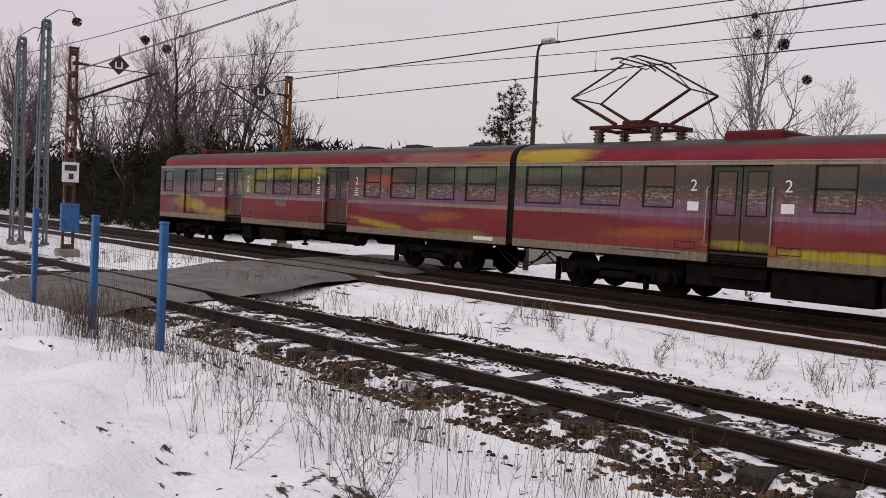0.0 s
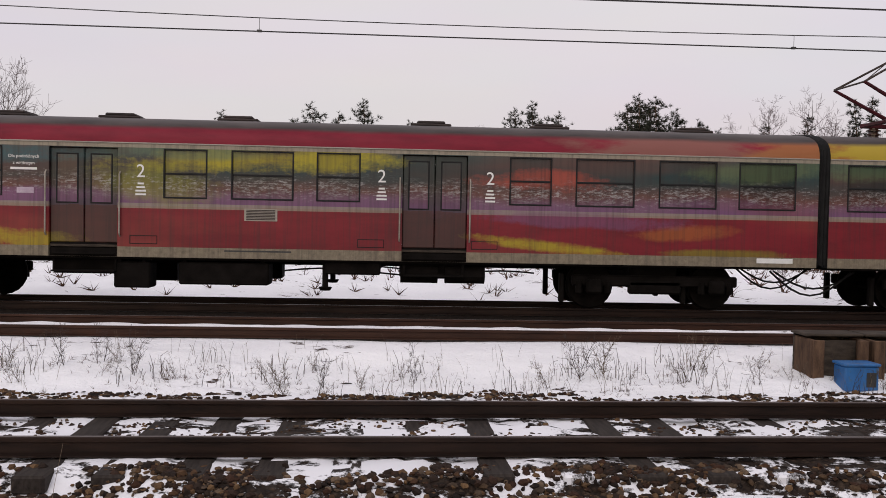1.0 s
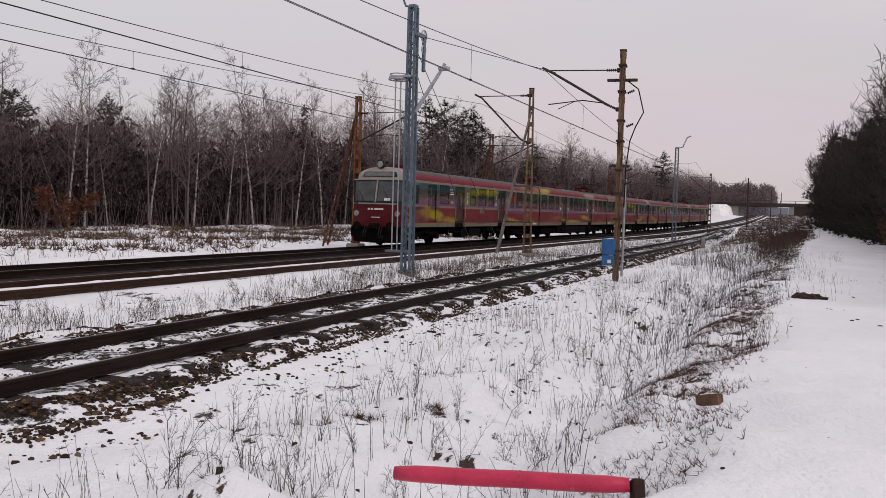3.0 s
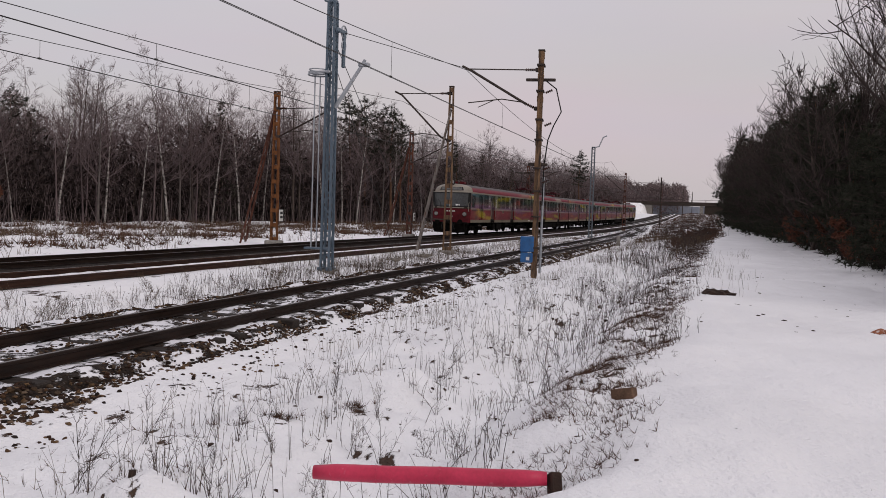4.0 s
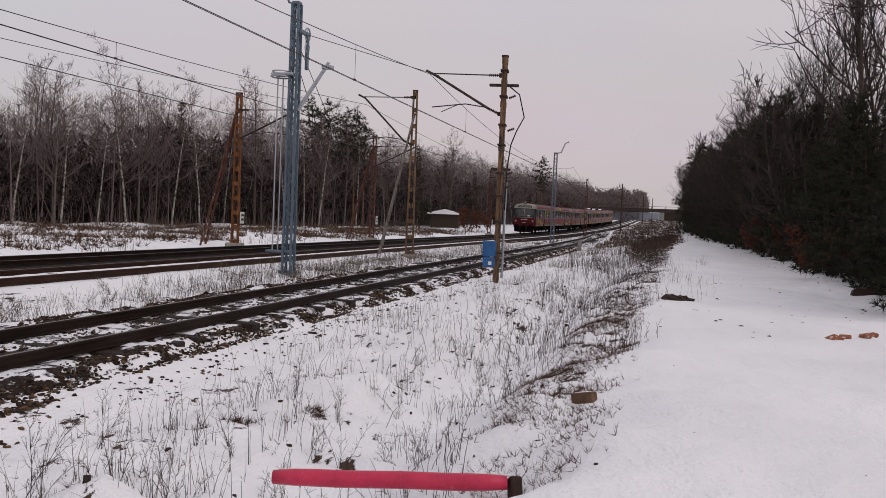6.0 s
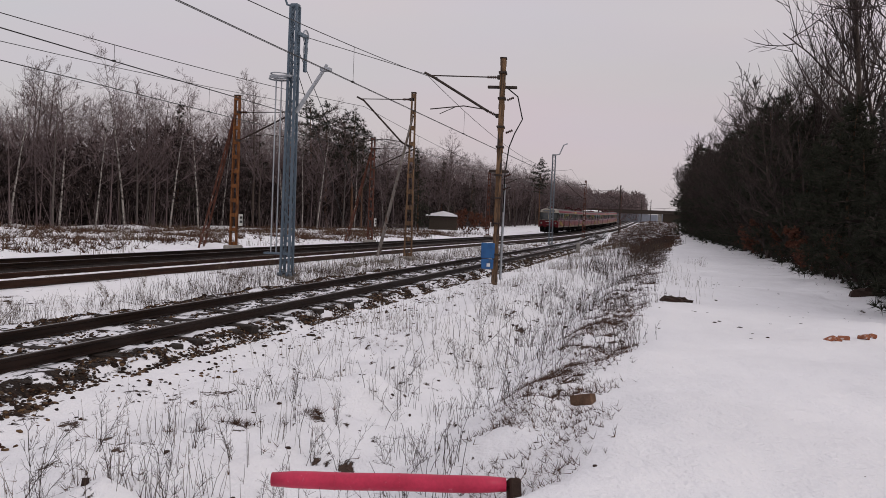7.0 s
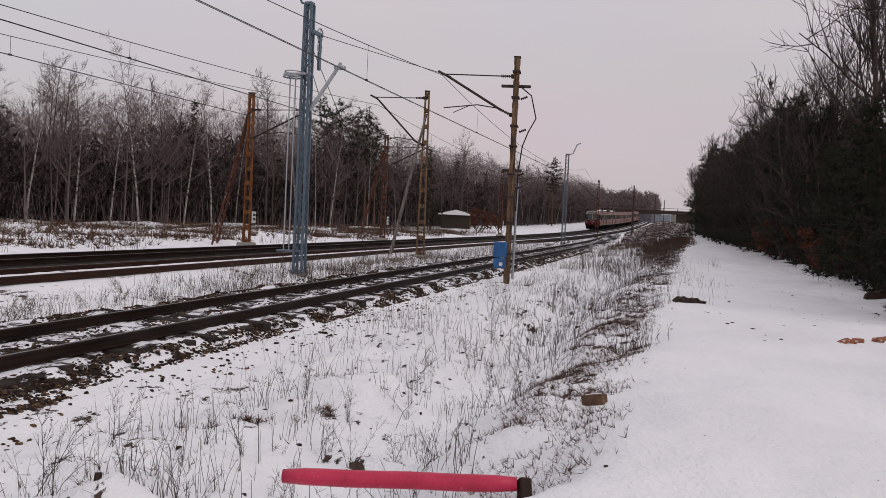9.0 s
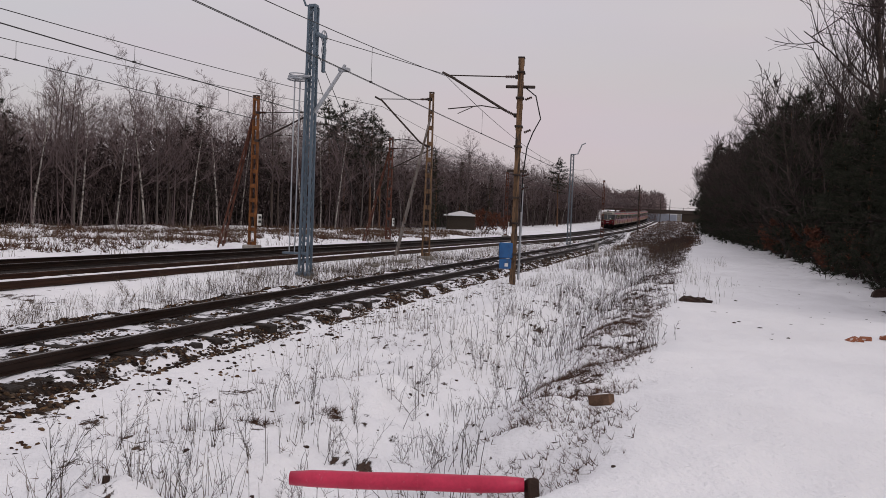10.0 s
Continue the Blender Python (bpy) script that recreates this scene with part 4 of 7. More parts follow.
    lamp = Shape().tube([(0.42, 0, 3.82), (0.26, 0, 3.86), (0.06, 0, 3.86), (0.02, 0, 3.86)], [0.09, 0.16, 0.2, 0.195], 16).block(0.1, 0.6, -0.12, 0.12, 3.6, 3.8, 0.02)
    l = part("roof_headlamp", lamp, RUBBER, car)
    part("roof_headlamp_lens", Shape().tube([(0.018, 0, 3.86), (0.0, 0, 3.86)], [0.155, 0.09], 16), LENS, l)
    part("horn", Shape().tube([(0.85, -0.35, 3.8), (0.5, -0.4, 3.84), (0.45, -0.4, 3.84)], [0.03, 0.05, 0.09], 8), DARK_STEEL, l)
    num = Shape()
    for i, (u0, u1) in enumerate(((0.28, 0.2), (0.17, 0.09), (0.04, -0.28))):
        p = [cab_point(u, z, 0.006) for u, z in ((u0, 1.72), (u1, 1.72), (u1, 1.8), (u0, 1.8))]
        num.add(p, [(0, 1, 2, 3)])
    num.add([cab_point(u, z, 0.006) for u, z in ((0.16, 1.36), (-0.16, 1.36), (-0.16, 1.4), (0.16, 1.4))], [(0, 1, 2, 3)])
    part("number_bars", num, WHITE_PAINT, car)
    for u in (-0.93, 0.93):
        px, py, pz = cab_point(u, 1.6)
        part("cab_handrail", Shape().tube([cab_point(u, 1.75, 0.0), cab_point(u * 0.99, 1.78, 0.08), cab_point(u * 0.99, 2.35, 0.06), cab_point(u, 2.4, 0.0)], 0.017, 6), CREAM, car)
    part("front_beam", Shape().block(-0.28, 0.5, -1.3, 1.3, 0.78, 0.97, 0.05), UNDER, car)
    part("coupler", Shape().block(-0.62, -0.2, -0.22, 0.22, 0.78, 1.1, 0.04).block(-0.75, -0.55, -0.14, 0.14, 0.82, 1.06, 0.05), UNDER, car, "black automatic coupler")
    for u in (-0.85, 0.85):
        part("buffer", Shape().tube([(-0.3, u, 0.98), (-0.55, u, 0.98), (-0.551, u, 0.98), (-0.6, u, 0.98)], [0.07, 0.07, 0.19, 0.18], 14), UNDER, car)
        for d in (0.0, 0.12):
            part("brake_hose", Shape().tube([(-0.4, u * 0.45 + d, 0.95), (-0.58, u * 0.47 + d, 0.62), (-0.5, u * 0.5 + d, 0.42), (-0.38, u * 0.52 + d, 0.52)], 0.03, 6), RUBBER, car)
        part("cab_step", Shape().block(-0.5, -0.42, u * 1.36 - 0.04, u * 1.36 + 0.04, 0.45, 0.95, 0.01), UNDER, car)
    plough = Shape().add([(-0.2, -1.2, 0.22), (-0.32, 0, 0.18), (-0.2, 1.2, 0.22), (-0.2, 1.25, 0.8), (-0.32, 0, 0.8), (-0.2, -1.25, 0.8), (-0.1, -1.2, 0.22), (-0.22, 0, 0.18), (-0.1, 1.2, 0.22), (-0.1, 1.25, 0.8), (-0.2, 0, 0.8), (-0.1, -1.25, 0.8)],
                        [(0, 1, 4, 5), (1, 2, 3, 4), (7, 6, 11, 10), (8, 7, 10, 9), (0, 6, 7, 1), (1, 7, 8, 2), (5, 4, 10, 11), (4, 3, 9, 10), (0, 5, 11, 6), (2, 8, 9, 3)])
    part("snow_plough", plough, UNDER, car)


END_LEN, MID_LEN, GAP = 20.75, 21.3, 0.23
CAB_OUT = 0.42
END_WIN = [(3.46, 4.6), (7.7, 8.48), (9.0, 10.15), (10.65, 11.45), (14.46, 15.25), (15.79, 16.93), (17.48, 18.61), (19.12, 20.25)]
MID_WIN = [(0.4, 1.55), (2.25, 3.38), (4.05, 4.83), (8.07, 8.85), (9.45, 10.55), (10.85, 11.95), (12.45, 13.23), (16.47, 17.25), (17.92, 19.05), (19.75, 20.9)]
Z0, Z1 = 2.13, 3.03


def build_end_car(name, m, label):
    car = thing(name, m, label, "train car", "cars of the train")
    doors = [(5.5, 6.8), (12.31, 13.6)]
    for sgn in (-1, 1):
        holes = [(a, b, Z0, Z1, 0.05) for a, b in END_WIN] + [(a, b, 0.95, 3.06, 0.14) for a, b in doors] + [(0.08, 0.84, 2.1, 2.92, 0.05), (1.96, 3.04, 1.18, 3.0, 0.05)]
        part("side_wall", car_skin(END_LEN, 0.12 - CAB_OUT, holes, sgn), LIVERY_END, car, "red and cream side wall covered in faded spray paint")
        for a, b in END_WIN:
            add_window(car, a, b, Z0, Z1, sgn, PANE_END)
        add_window(car, 0.08, 0.84, 2.1, 2.92, sgn, CAB_GLASS)
        for a, b in doors:
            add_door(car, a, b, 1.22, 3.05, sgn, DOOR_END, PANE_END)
        add_door(car, 1.96, 3.04, 1.2, 2.99, sgn, LIVERY_END, PANE_END, False)
        for s in (7.24, 11.9, 14.05):
            add_figure(car, "2", s, 2.5, 0.36, sgn)
            add_bars(car, s, 2.36, (0.12, 0.16, 0.2, 0.2), sgn, 0.035)
        words = ["Dla podróżnych", "z większym"]
        for i, word in enumerate(words):
            add_figure(car, word, 5.03, 2.83 - i * 0.13, 0.088, sgn)
        add_bars(car, 5.03, 2.6, (0.5,), sgn, 0.045)
        add_plate(car, 4.9, 5.22, 2.15, 2.26, sgn, VIOLET_CARD, "notice")
        add_plate(car, 9.23, 9.87, 1.69, 1.93, sgn, CREAM, "vent_grille")
        gr = Shape()
        for q in range(7):
            y0, y1 = sorted((1.446 * sgn, 1.456 * sgn))
            gr.block(9.27, 9.83, y0, y1, 1.715 + q * 0.03, 1.73 + q * 0.03, 0.002)
        part("grille_slats", gr, ROOF, car)
        add_plate(car, 19.5, 20.25, 1.03, 1.13, sgn, WHITE_PAINT, "data_panel")
        add_bars(car, 9.5, 1.08, (1.3,), sgn, 0.03, INK)
        for s in (7.3, 11.7, 13.95):
            hatch = Shape()
            frame_ring(hatch, s - 0.25, s + 0.25, 1.22, 1.36, 1.44 * sgn, sgn, 0.014, 0.008)
            part("hatch", hatch, RUBBER, car)
    add_roof(car, END_LEN, 0.53 - CAB_OUT, ROOF_END, (4.3, 6.5, 8.9, 12.9, 15.4, 18.5))
    part("roof_box", Shape().block(1.3, 1.9, -0.42, 0.42, 3.72, 3.96, 0.05), RED_PAINT, car)
    plain = set(car.children)
    add_cab(car)
    for ob in [o for o in car.children_recursive if o not in plain and o.parent not in plain]:
        ob.data.transform(Matrix.Translation((-CAB_OUT, 0, 0)))
    add_end_wall(car, END_LEN, RUBBER)
    add_floor(car, 0.25 - CAB_OUT, END_LEN - 0.05)
    add_bogie(car, 2.45, 2.6, False)
    add_bogie(car, 17.52, 2.55, False)
    add_boxes(car, [(6.7, 7.4, 0.34, 0.85, 0.5), (7.95, 9.7, 0.42, 0.86, 0.6), (10.8, 11.9, 0.66, 0.92, 0.4)])
    tank = Shape()
    for sgn in (-1, 1):
        tank.tube([(12.3, 1.05 * sgn, 0.7), (13.05, 1.05 * sgn, 0.7)], 0.2, 12)
        tank.tube([(13.2, 1.05 * sgn, 0.7), (14.0, 1.05 * sgn, 0.7)], 0.2, 12)
        tank.tube([(10.8, 1.15 * sgn, 0.95), (10.8, 1.15 * sgn, 0.4)], 0.06, 8).tube([(10.8, 1.15 * sgn, 0.4), (10.8, 1.15 * sgn, 0.33)], [0.14, 0.1], 8)
        pts = [(10.0 + 5.0 * t, 1.2 * sgn, 0.72 + 0.06 * math.sin(9 * t)) for t in np.linspace(0, 1, 16)]
        tank.tube(pts, 0.018, 5)
    part("air_tank", tank, UNDER, car)
    add_bellows(car, END_LEN)
    return car


def add_pantograph(car, s, raised):
    for dx in (-0.85, 0.85):
        for dy in (-0.55, 0.55):
            base = Shape()
            base.tube([(s + dx, dy, 3.7), (s + dx, dy, 4.05)], [0.13, 0.1], 10)
            for q in range(3):
                base.tube([(s + dx, dy, 3.8 + q * 0.09), (s + dx, dy, 3.83 + q * 0.09)], 0.155, 10)
            part("pantograph_insulator", base, INSULATOR, car)
    fr = Shape()
    for dy in (-0.55, 0.55):
        fr.block(s - 1.15, s + 1.15, dy - 0.05, dy + 0.05, 4.05, 4.15, 0.015)
    for dx in (-1.1, -0.35, 0.35, 1.1):
        fr.block(s + dx - 0.05, s + dx + 0.05, -0.6, 0.6, 4.06, 4.14, 0.015)
    fr.block(s - 0.4, s + 0.4, -0.25, 0.25, 4.12, 4.3, 0.03)
    frame_ob = part("pantograph_frame", fr, PANTO, car, "dark red pantograph frame")
    top, knee_z, knee_x = (5.76, 4.9, 1.75) if raised else (4.42, 4.3, 2.4)
    high = Shape()
    for d in (-1, 1):
        for dy in (-0.55, 0.55):
            part("pantograph_lower_arm", Shape().tube([(s + d * 0.35, dy, 4.16), (s + d * knee_x, dy * 1.15, knee_z)], [0.05, 0.035], 7), PANTO, frame_ob)
            high.tube([(s + d * knee_x, dy * 1.15, knee_z), (s + d * 0.32, dy * 0.7, top - 0.05)], [0.028, 0.024], 6)
        high.tube([(s + d * knee_x, -0.63, knee_z), (s + d * knee_x, 0.63, knee_z)], 0.02, 6)
        high.tube([(s + d * knee_x, -0.63, knee_z), (s + d * 0.7, 0.3, knee_z + (top - knee_z) * 0.72)], 0.012, 5)
        high.tube([(s + d * 0.32, -0.6, top - 0.05), (s + d * 0.32, 0.6, top - 0.05)], 0.018, 6)
        bow = [(s + d * 0.3, y, top + 0.06 - 0.22 * max(0.0, abs(y) - 0.62) ** 1.3 * 1.6) for y in np.linspace(-0.98, 0.98, 15)]
        high.tube(bow, 0.024, 6)
    for y in (-0.6, 0.6):
        high.tube([(s - 0.32, y, top - 0.04), (s, y * 1.02, top + 0.07), (s + 0.32, y, top - 0.04)], 0.014, 5)
    part("pantograph_upper_arm", high, DARK_STEEL, frame_ob)


def build_mid_car(name, m, label):
    car = thing(name, m, label, "train car", "cars of the train")
    doors = [(5.76, 7.16), (14.14, 15.54)]
    for sgn in (-1, 1):
        holes = [(a, b, Z0, Z1, 0.05) for a, b in MID_WIN] + [(a, b, 0.95, 3.06, 0.14) for a, b in doors]
        part("side_wall", car_skin(MID_LEN, 0.0, holes, sgn), LIVERY_MID, car, "red and cream side wall covered in faded spray paint")
        for a, b in MID_WIN:
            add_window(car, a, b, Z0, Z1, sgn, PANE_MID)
        for a, b in doors:
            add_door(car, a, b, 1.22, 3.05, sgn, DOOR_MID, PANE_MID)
        for s in (5.35, 7.52, 13.8, 15.95):
            add_figure(car, "2", s, 2.5, 0.36, sgn)
            add_plate(car, s - 0.14, s + 0.14, 2.06, 2.26, sgn, WHITE_SIGN, "notice")
        add_bars(car, 4.3, 1.08, (1.6,), sgn, 0.035, INK)
        for s in (5.2, 7.6, 13.6):
            hatch = Shape()
            frame_ring(hatch, s - 0.25, s + 0.25, 1.22, 1.36, 1.44 * sgn, sgn, 0.014, 0.008)
            part("hatch", hatch, RUBBER, car)
    add_roof(car, MID_LEN, 0.0, ROOF_MID, (9.6, 11.7))
    for a, b in ((5.7, 7.1), (13.6, 15.0)):
        part("roof_box", Shape().block(a, b, -0.95, 0.95, 3.6, 3.86, 0.06), RED_PAINT, car, "red equipment box on the roof")
    add_pantograph(car, 2.85, True)
    add_pantograph(car, MID_LEN - 2.85, False)
    add_end_wall(car, 0.0, RUBBER), add_end_wall(car, MID_LEN, RUBBER)
    add_floor(car, 0.05, MID_LEN - 0.05)
    add_bogie(car, 3.2, 2.7, True)
    add_bogie(car, MID_LEN - 3.2, 2.7, True)
    add_boxes(car, [(5.2, 7.1, 0.4, 0.9, 0.9), (7.2, 9.3, 0.3, 0.88, 0.9), (9.4, 11.8, 0.36, 0.88, 0.8), (11.9, 14.0, 0.3, 0.88, 0.9), (14.2, 16.1, 0.4, 0.9, 0.9)])
    add_bellows(car, MID_LEN)
    return car


VIOLET_CARD = worn("faded_notice_paper", (0.36, 0.27, 0.34), (0.5, 0.42, 0.47), 8.0, 0.6, 0.0, 0.0)
UNIT = 2 * END_LEN + MID_LEN + 2 * GAP + 0.95 + 2 * CAB_OUT
tail_label = "electric train end car, cream cab, red sides sprayed with colour"
end_car = build_end_car("train_end_car", Matrix(), tail_label)
mid_car = build_mid_car("train_motor_car", Matrix(), "motor car with a raised pantograph, red sides sprayed with colour")
# offset of each car's origin behind the tail, and whether it is turned round
CARS = [(end_car, 0.0, 0), (mid_car, END_LEN + GAP, 0)]
for base in (0.0, UNIT):
    if base:
        CARS.append((copy_thing(end_car, Matrix()), base, 0))
        CARS.append((copy_thing(mid_car, Matrix()), base + END_LEN + GAP, 0))
    CARS.append((copy_thing(end_car, Matrix()), base + 2 * END_LEN + MID_LEN + 2 * GAP, 180))

# ---- overhead line ----
def bar(sh, p, q, w, k=0):
    """A square bar from p to q."""
    p, q = Vector(p), Vector(q)
    sh.tube([p, q], w * 0.7, 4, k)


def lattice_mast(name, x, y, z0, height, w0, w1, mat, label, yaw=0):
    mast = thing(name, pose(x, y, z0, 0, 0, yaw), label, "catenary mast", "masts of the overhead line")
    def corner(i, z):
        w = (w0 + (w1 - w0) * z / height) / 2
        return ((-w, -w), (w, -w), (w, w), (-w, w))[i] + (z,)
    for i in range(4):
        leg = Shape()
        bar(leg, corner(i, 0), corner(i, height), 0.07)
        part("mast_leg", leg, mat, mast)
    n = int(height / (w0 * 1.05))
    for side in range(4):
        lace = Shape()
        for j in range(n):
            a, b = height * j / n, height * (j + 1) / n
            i0, i1 = side, (side + 1) % 4
            bar(lace, corner(i0 if j % 2 else i1, a), corner(i1 if j % 2 else i0, b), 0.025)
        tagged(part("lacing", lace, mat, mast), kind="stuff")
    part("mast_cap", Shape().block(-w1 * 0.6, w1 * 0.6, -w1 * 0.6, w1 * 0.6, height - 0.02, height + 0.08, 0.02), mat, mast)
    part("footing", Shape().block(-w0 * 0.75, w0 * 0.75, -w0 * 0.75, w0 * 0.75, -0.5, 0.06, 0.04), CONCRETE, mast)
    for i in range(4):
        c = corner(i, 0.05)
        feet = Shape().block(c[0] - 0.09, c[0] + 0.09, c[1] - 0.09, c[1] + 0.09, 0.03, 0.14, 0.02)
        part("foot_plate", feet, mat, mast)
    return mast


def channel_mast(name, x, y, z0, height, w0, w1, mat, label, yaw=0, footing=True):
    """Two steel channels joined by battens."""
    mast = thing(name, pose(x, y, z0, 0, 0, yaw), label, "catenary mast", "masts of the overhead line")
    for s in (-1, 1):
        ch = Shape()
        v = []
        for z, w in ((-0.3, w0), (height, w1)):
            a, b = sorted((s * w / 2, s * (w / 2 - 0.07)))
            v += [(a, -0.09, z), (b, -0.09, z), (b, 0.09, z), (a, 0.09, z)]
        ch.add(v, [(0, 1, 5, 4), (1, 2, 6, 5), (2, 3, 7, 6), (3, 0, 4, 7), (4, 5, 6, 7), (3, 2, 1, 0)])
        part("channel", ch, mat, mast)
    n = max(4, int(height / 0.75))
    for j in range(n + 1):
        z = 0.2 + (height - 0.35) * j / n
        w = w0 + (w1 - w0) * z / height
        part("batten", Shape().block(-w / 2, w / 2, -0.105, 0.105, z - 0.1, z + 0.1, 0.01), mat, mast)
    part("mast_cap", Shape().block(-w1 * 0.55, w1 * 0.55, -0.12, 0.12, height - 0.01, height + 0.04, 0.01), DARK_STEEL, mast)
    if footing:
        part("footing", Shape().block(-w0 * 0.9, w0 * 0.9, -0.38, 0.38, -0.4, 0.14, 0.05), CONCRETE, mast)
    return mast


def insulator(sh, p, q, n=6, r=0.06):
    p, q = Vector(p), Vector(q)
    sh.tube([p, q], r * 0.45, 8)
    for i in range(n):
        t = (i + 0.5) / n
        c, d = p.lerp(q, t), (q - p).normalized() * 0.018
        sh.tube([c - d, c + d], [r * 0.7, r], 10)


def cantilever(mast, z_low, z_top, reach, dy, mat=None):
    """The swinging arm that holds the wires, reaching along the mast's own y by reach (sign: the side)."""
    mat = mat or DARK_STEEL
    s = math.copysign(1, reach)
    ins = Shape()
    insulator(ins, (0, s * 0.15, z_low), (0, s * 0.5, z_low + 0.16))
    part("insulator", ins, INSULATOR, mast)
    ins = Shape()
    insulator(ins, (0, s * 0.15, z_top), (0, s * 0.55, z_top))
    part("insulator", ins, INSULATOR, mast)
    tube = Shape().tube([(0, s * 0.5, z_low + 0.16), (0, reach, z_top - 0.05), (0, reach + s * 0.35, z_top + 0.12)], 0.045, 8)
    part("cantilever_tube", tube, mat, mast)
    part("top_tie", Shape().tube([(0, s * 0.55, z_top), (0, reach + s * 0.1, z_top + 0.02)], 0.022, 6), mat, mast)
    reg = Shape().tube([(0, s * 0.5, z_low + 0.2), (0.02, reach * 0.55, z_low + 0.32), (0.02, reach + s * 0.1, z_low + 0.18)], 0.02, 6)
    reg.tube([(0.02, reach * 0.65, z_low + 0.3), (0.02, reach - s * 0.25, z_low + 0.02)], 0.014, 6)
    part("registration_arm", reg, mat, mast)
    for z in (z_low, z_top):
        part("bracket", Shape().block(-0.12, 0.12, min(0, s * 0.2), max(0, s * 0.2), z - 0.07, z + 0.06, 0.02), DARK_STEEL, mast)


def clamp_band(mast, zs, w=0.26):
    for z in zs:
        part("clamp_band", Shape().block(-w, w, -0.14, 0.14, z - 0.03, z + 0.03, 0.01), DARK_STEEL, mast)


# tension mast between the main line and the side track
MAST_A = lattice_mast("tension_mast", 25.3, 11.9, -0.2, 8.5, 0.28, 0.21, GALV, "blue-grey lattice steel mast with tensioning wheels")
for z, r in ((7.62, 0.2), (7.2, 0.15)):
    rim = [(0.32 + r * math.cos(a), -0.25, z + r * math.sin(a)) for a in np.linspace(0, 2 * math.pi, 17)]
    w = Shape().tube(rim, 0.024, 6)
    for a in range(4):
        w.tube([(0.32, -0.25, z), (0.32 + r * math.cos(a * 1.57), -0.25, z + r * math.sin(a * 1.57))], 0.014, 5)
    part("tension_wheel", w, GALV_PALE, MAST_A)
part("wheel_bracket", Shape().block(-0.2, 0.45, -0.3, -0.2, 7.55, 7.68, 0.02).block(0.26, 0.38, -0.3, -0.2, 6.5, 7.6, 0.02), GALV, MAST_A)
ring = Shape().tube([(-0.1 + 0.34 * math.cos(a), 0.42 + 0.3 * math.sin(a), 6.22) for a in np.linspace(0, 2 * math.pi, 21)], 0.025, 6)
ring.tube([(-0.1 + 0.3 * math.cos(a), 0.42 + 0.26 * math.sin(a), 6.38) for a in np.linspace(0, 2 * math.pi, 21)], 0.02, 6).block(-0.25, 0.25, -0.05, 0.7, 6.26, 6.34, 0.02)
part("cable_ring", ring, GALV_PALE, MAST_A)
part("stay_arm", Shape().tube([(0.05, -0.12, 5.2), (0.2, -0.95, 6.55), (0.2, -1.05, 6.72)], [0.07, 0.055, 0.05], 7).block(0.1, 0.3, -1.2, -0.85, 6.5, 6.62, 0.02), GALV_PALE, MAST_A)
for dx, dy in ((-0.05, 0.36), (-0.1, 0.52)):
    part("weight_rod", Shape().tube([(dx, dy, 6.2), (dx, dy, 0.75)], 0.022, 6), GALV_PALE, MAST_A)
part("rod_guide", Shape().block(-0.15, 0.15, -0.1, 0.75, 0.7, 0.76, 0.01), GALV, MAST_A)
part("top_horn", Shape().tube([(0, 0, 8.5), (-0.05, 0.25, 8.55), (-0.1, 0.42, 9.0), (-0.1, 0.42, 9.4)], 0.035, 7), GALV, MAST_A)

MAST_B = channel_mast("side_track_mast", 30.3, 6.2, -0.45, 8.0, 0.36, 0.3, POLE_BROWN, "brown weathered steel mast with a blue box", 8, False)
cantilever(MAST_B, 6.0, 7.35, 2.45, 0)
clamp_band(MAST_B, (1.1, 2.2, 3.1, 3.9, 4.9, 5.6, 6.6, 7.5))
box_b = part("blue_box", Shape().block(-0.27, -0.14, 0.02, 0.5, 0.95, 1.5, 0.03).block(-0.27, -0.14, 0.05, 0.48, 0.58, 0.93, 0.03), BLUE, MAST_B, "small blue cabinet clamped to the mast")
part("box_label", Shape().block(-0.278, -0.268, 0.16, 0.28, 0.66, 0.78, 0.002), WHITE_SIGN, box_b)
part("cable_conduit", Shape().tube([(0.05, -0.2, 0.2), (0.05, -0.22, 3.6)], 0.045, 8), GALV_PALE, MAST_B)
wire_b = Shape().tube([(0.0, -0.15, 7.0), (0.1, -0.55, 6.7), (0.05, -0.75, 5.9), (0.0, -0.5, 5.4), (0.0, -0.32, 4.9), (0.0, -0.22, 4.0), (0.0, -0.2, 2.6)], 0.022, 6)
part("feeder_cable", wire_b, RUBBER, MAST_B)
for z in (5.4, 6.55, 3.85, 3.4):
    hb = Shape()
    insulator(hb, (0, -0.18, z), (0, -0.42, z + 0.1), 4, 0.055)
    part("side_insulator", hb, INSULATOR, MAST_B)
for w, z in ((0.52, 7.0), (0.35, 4.04)):
    part("cross_bracket", Shape().block(-0.06, 0.06, -w, w, z - 0.05, z + 0.05, 0.02), DARK_STEEL, MAST_B)

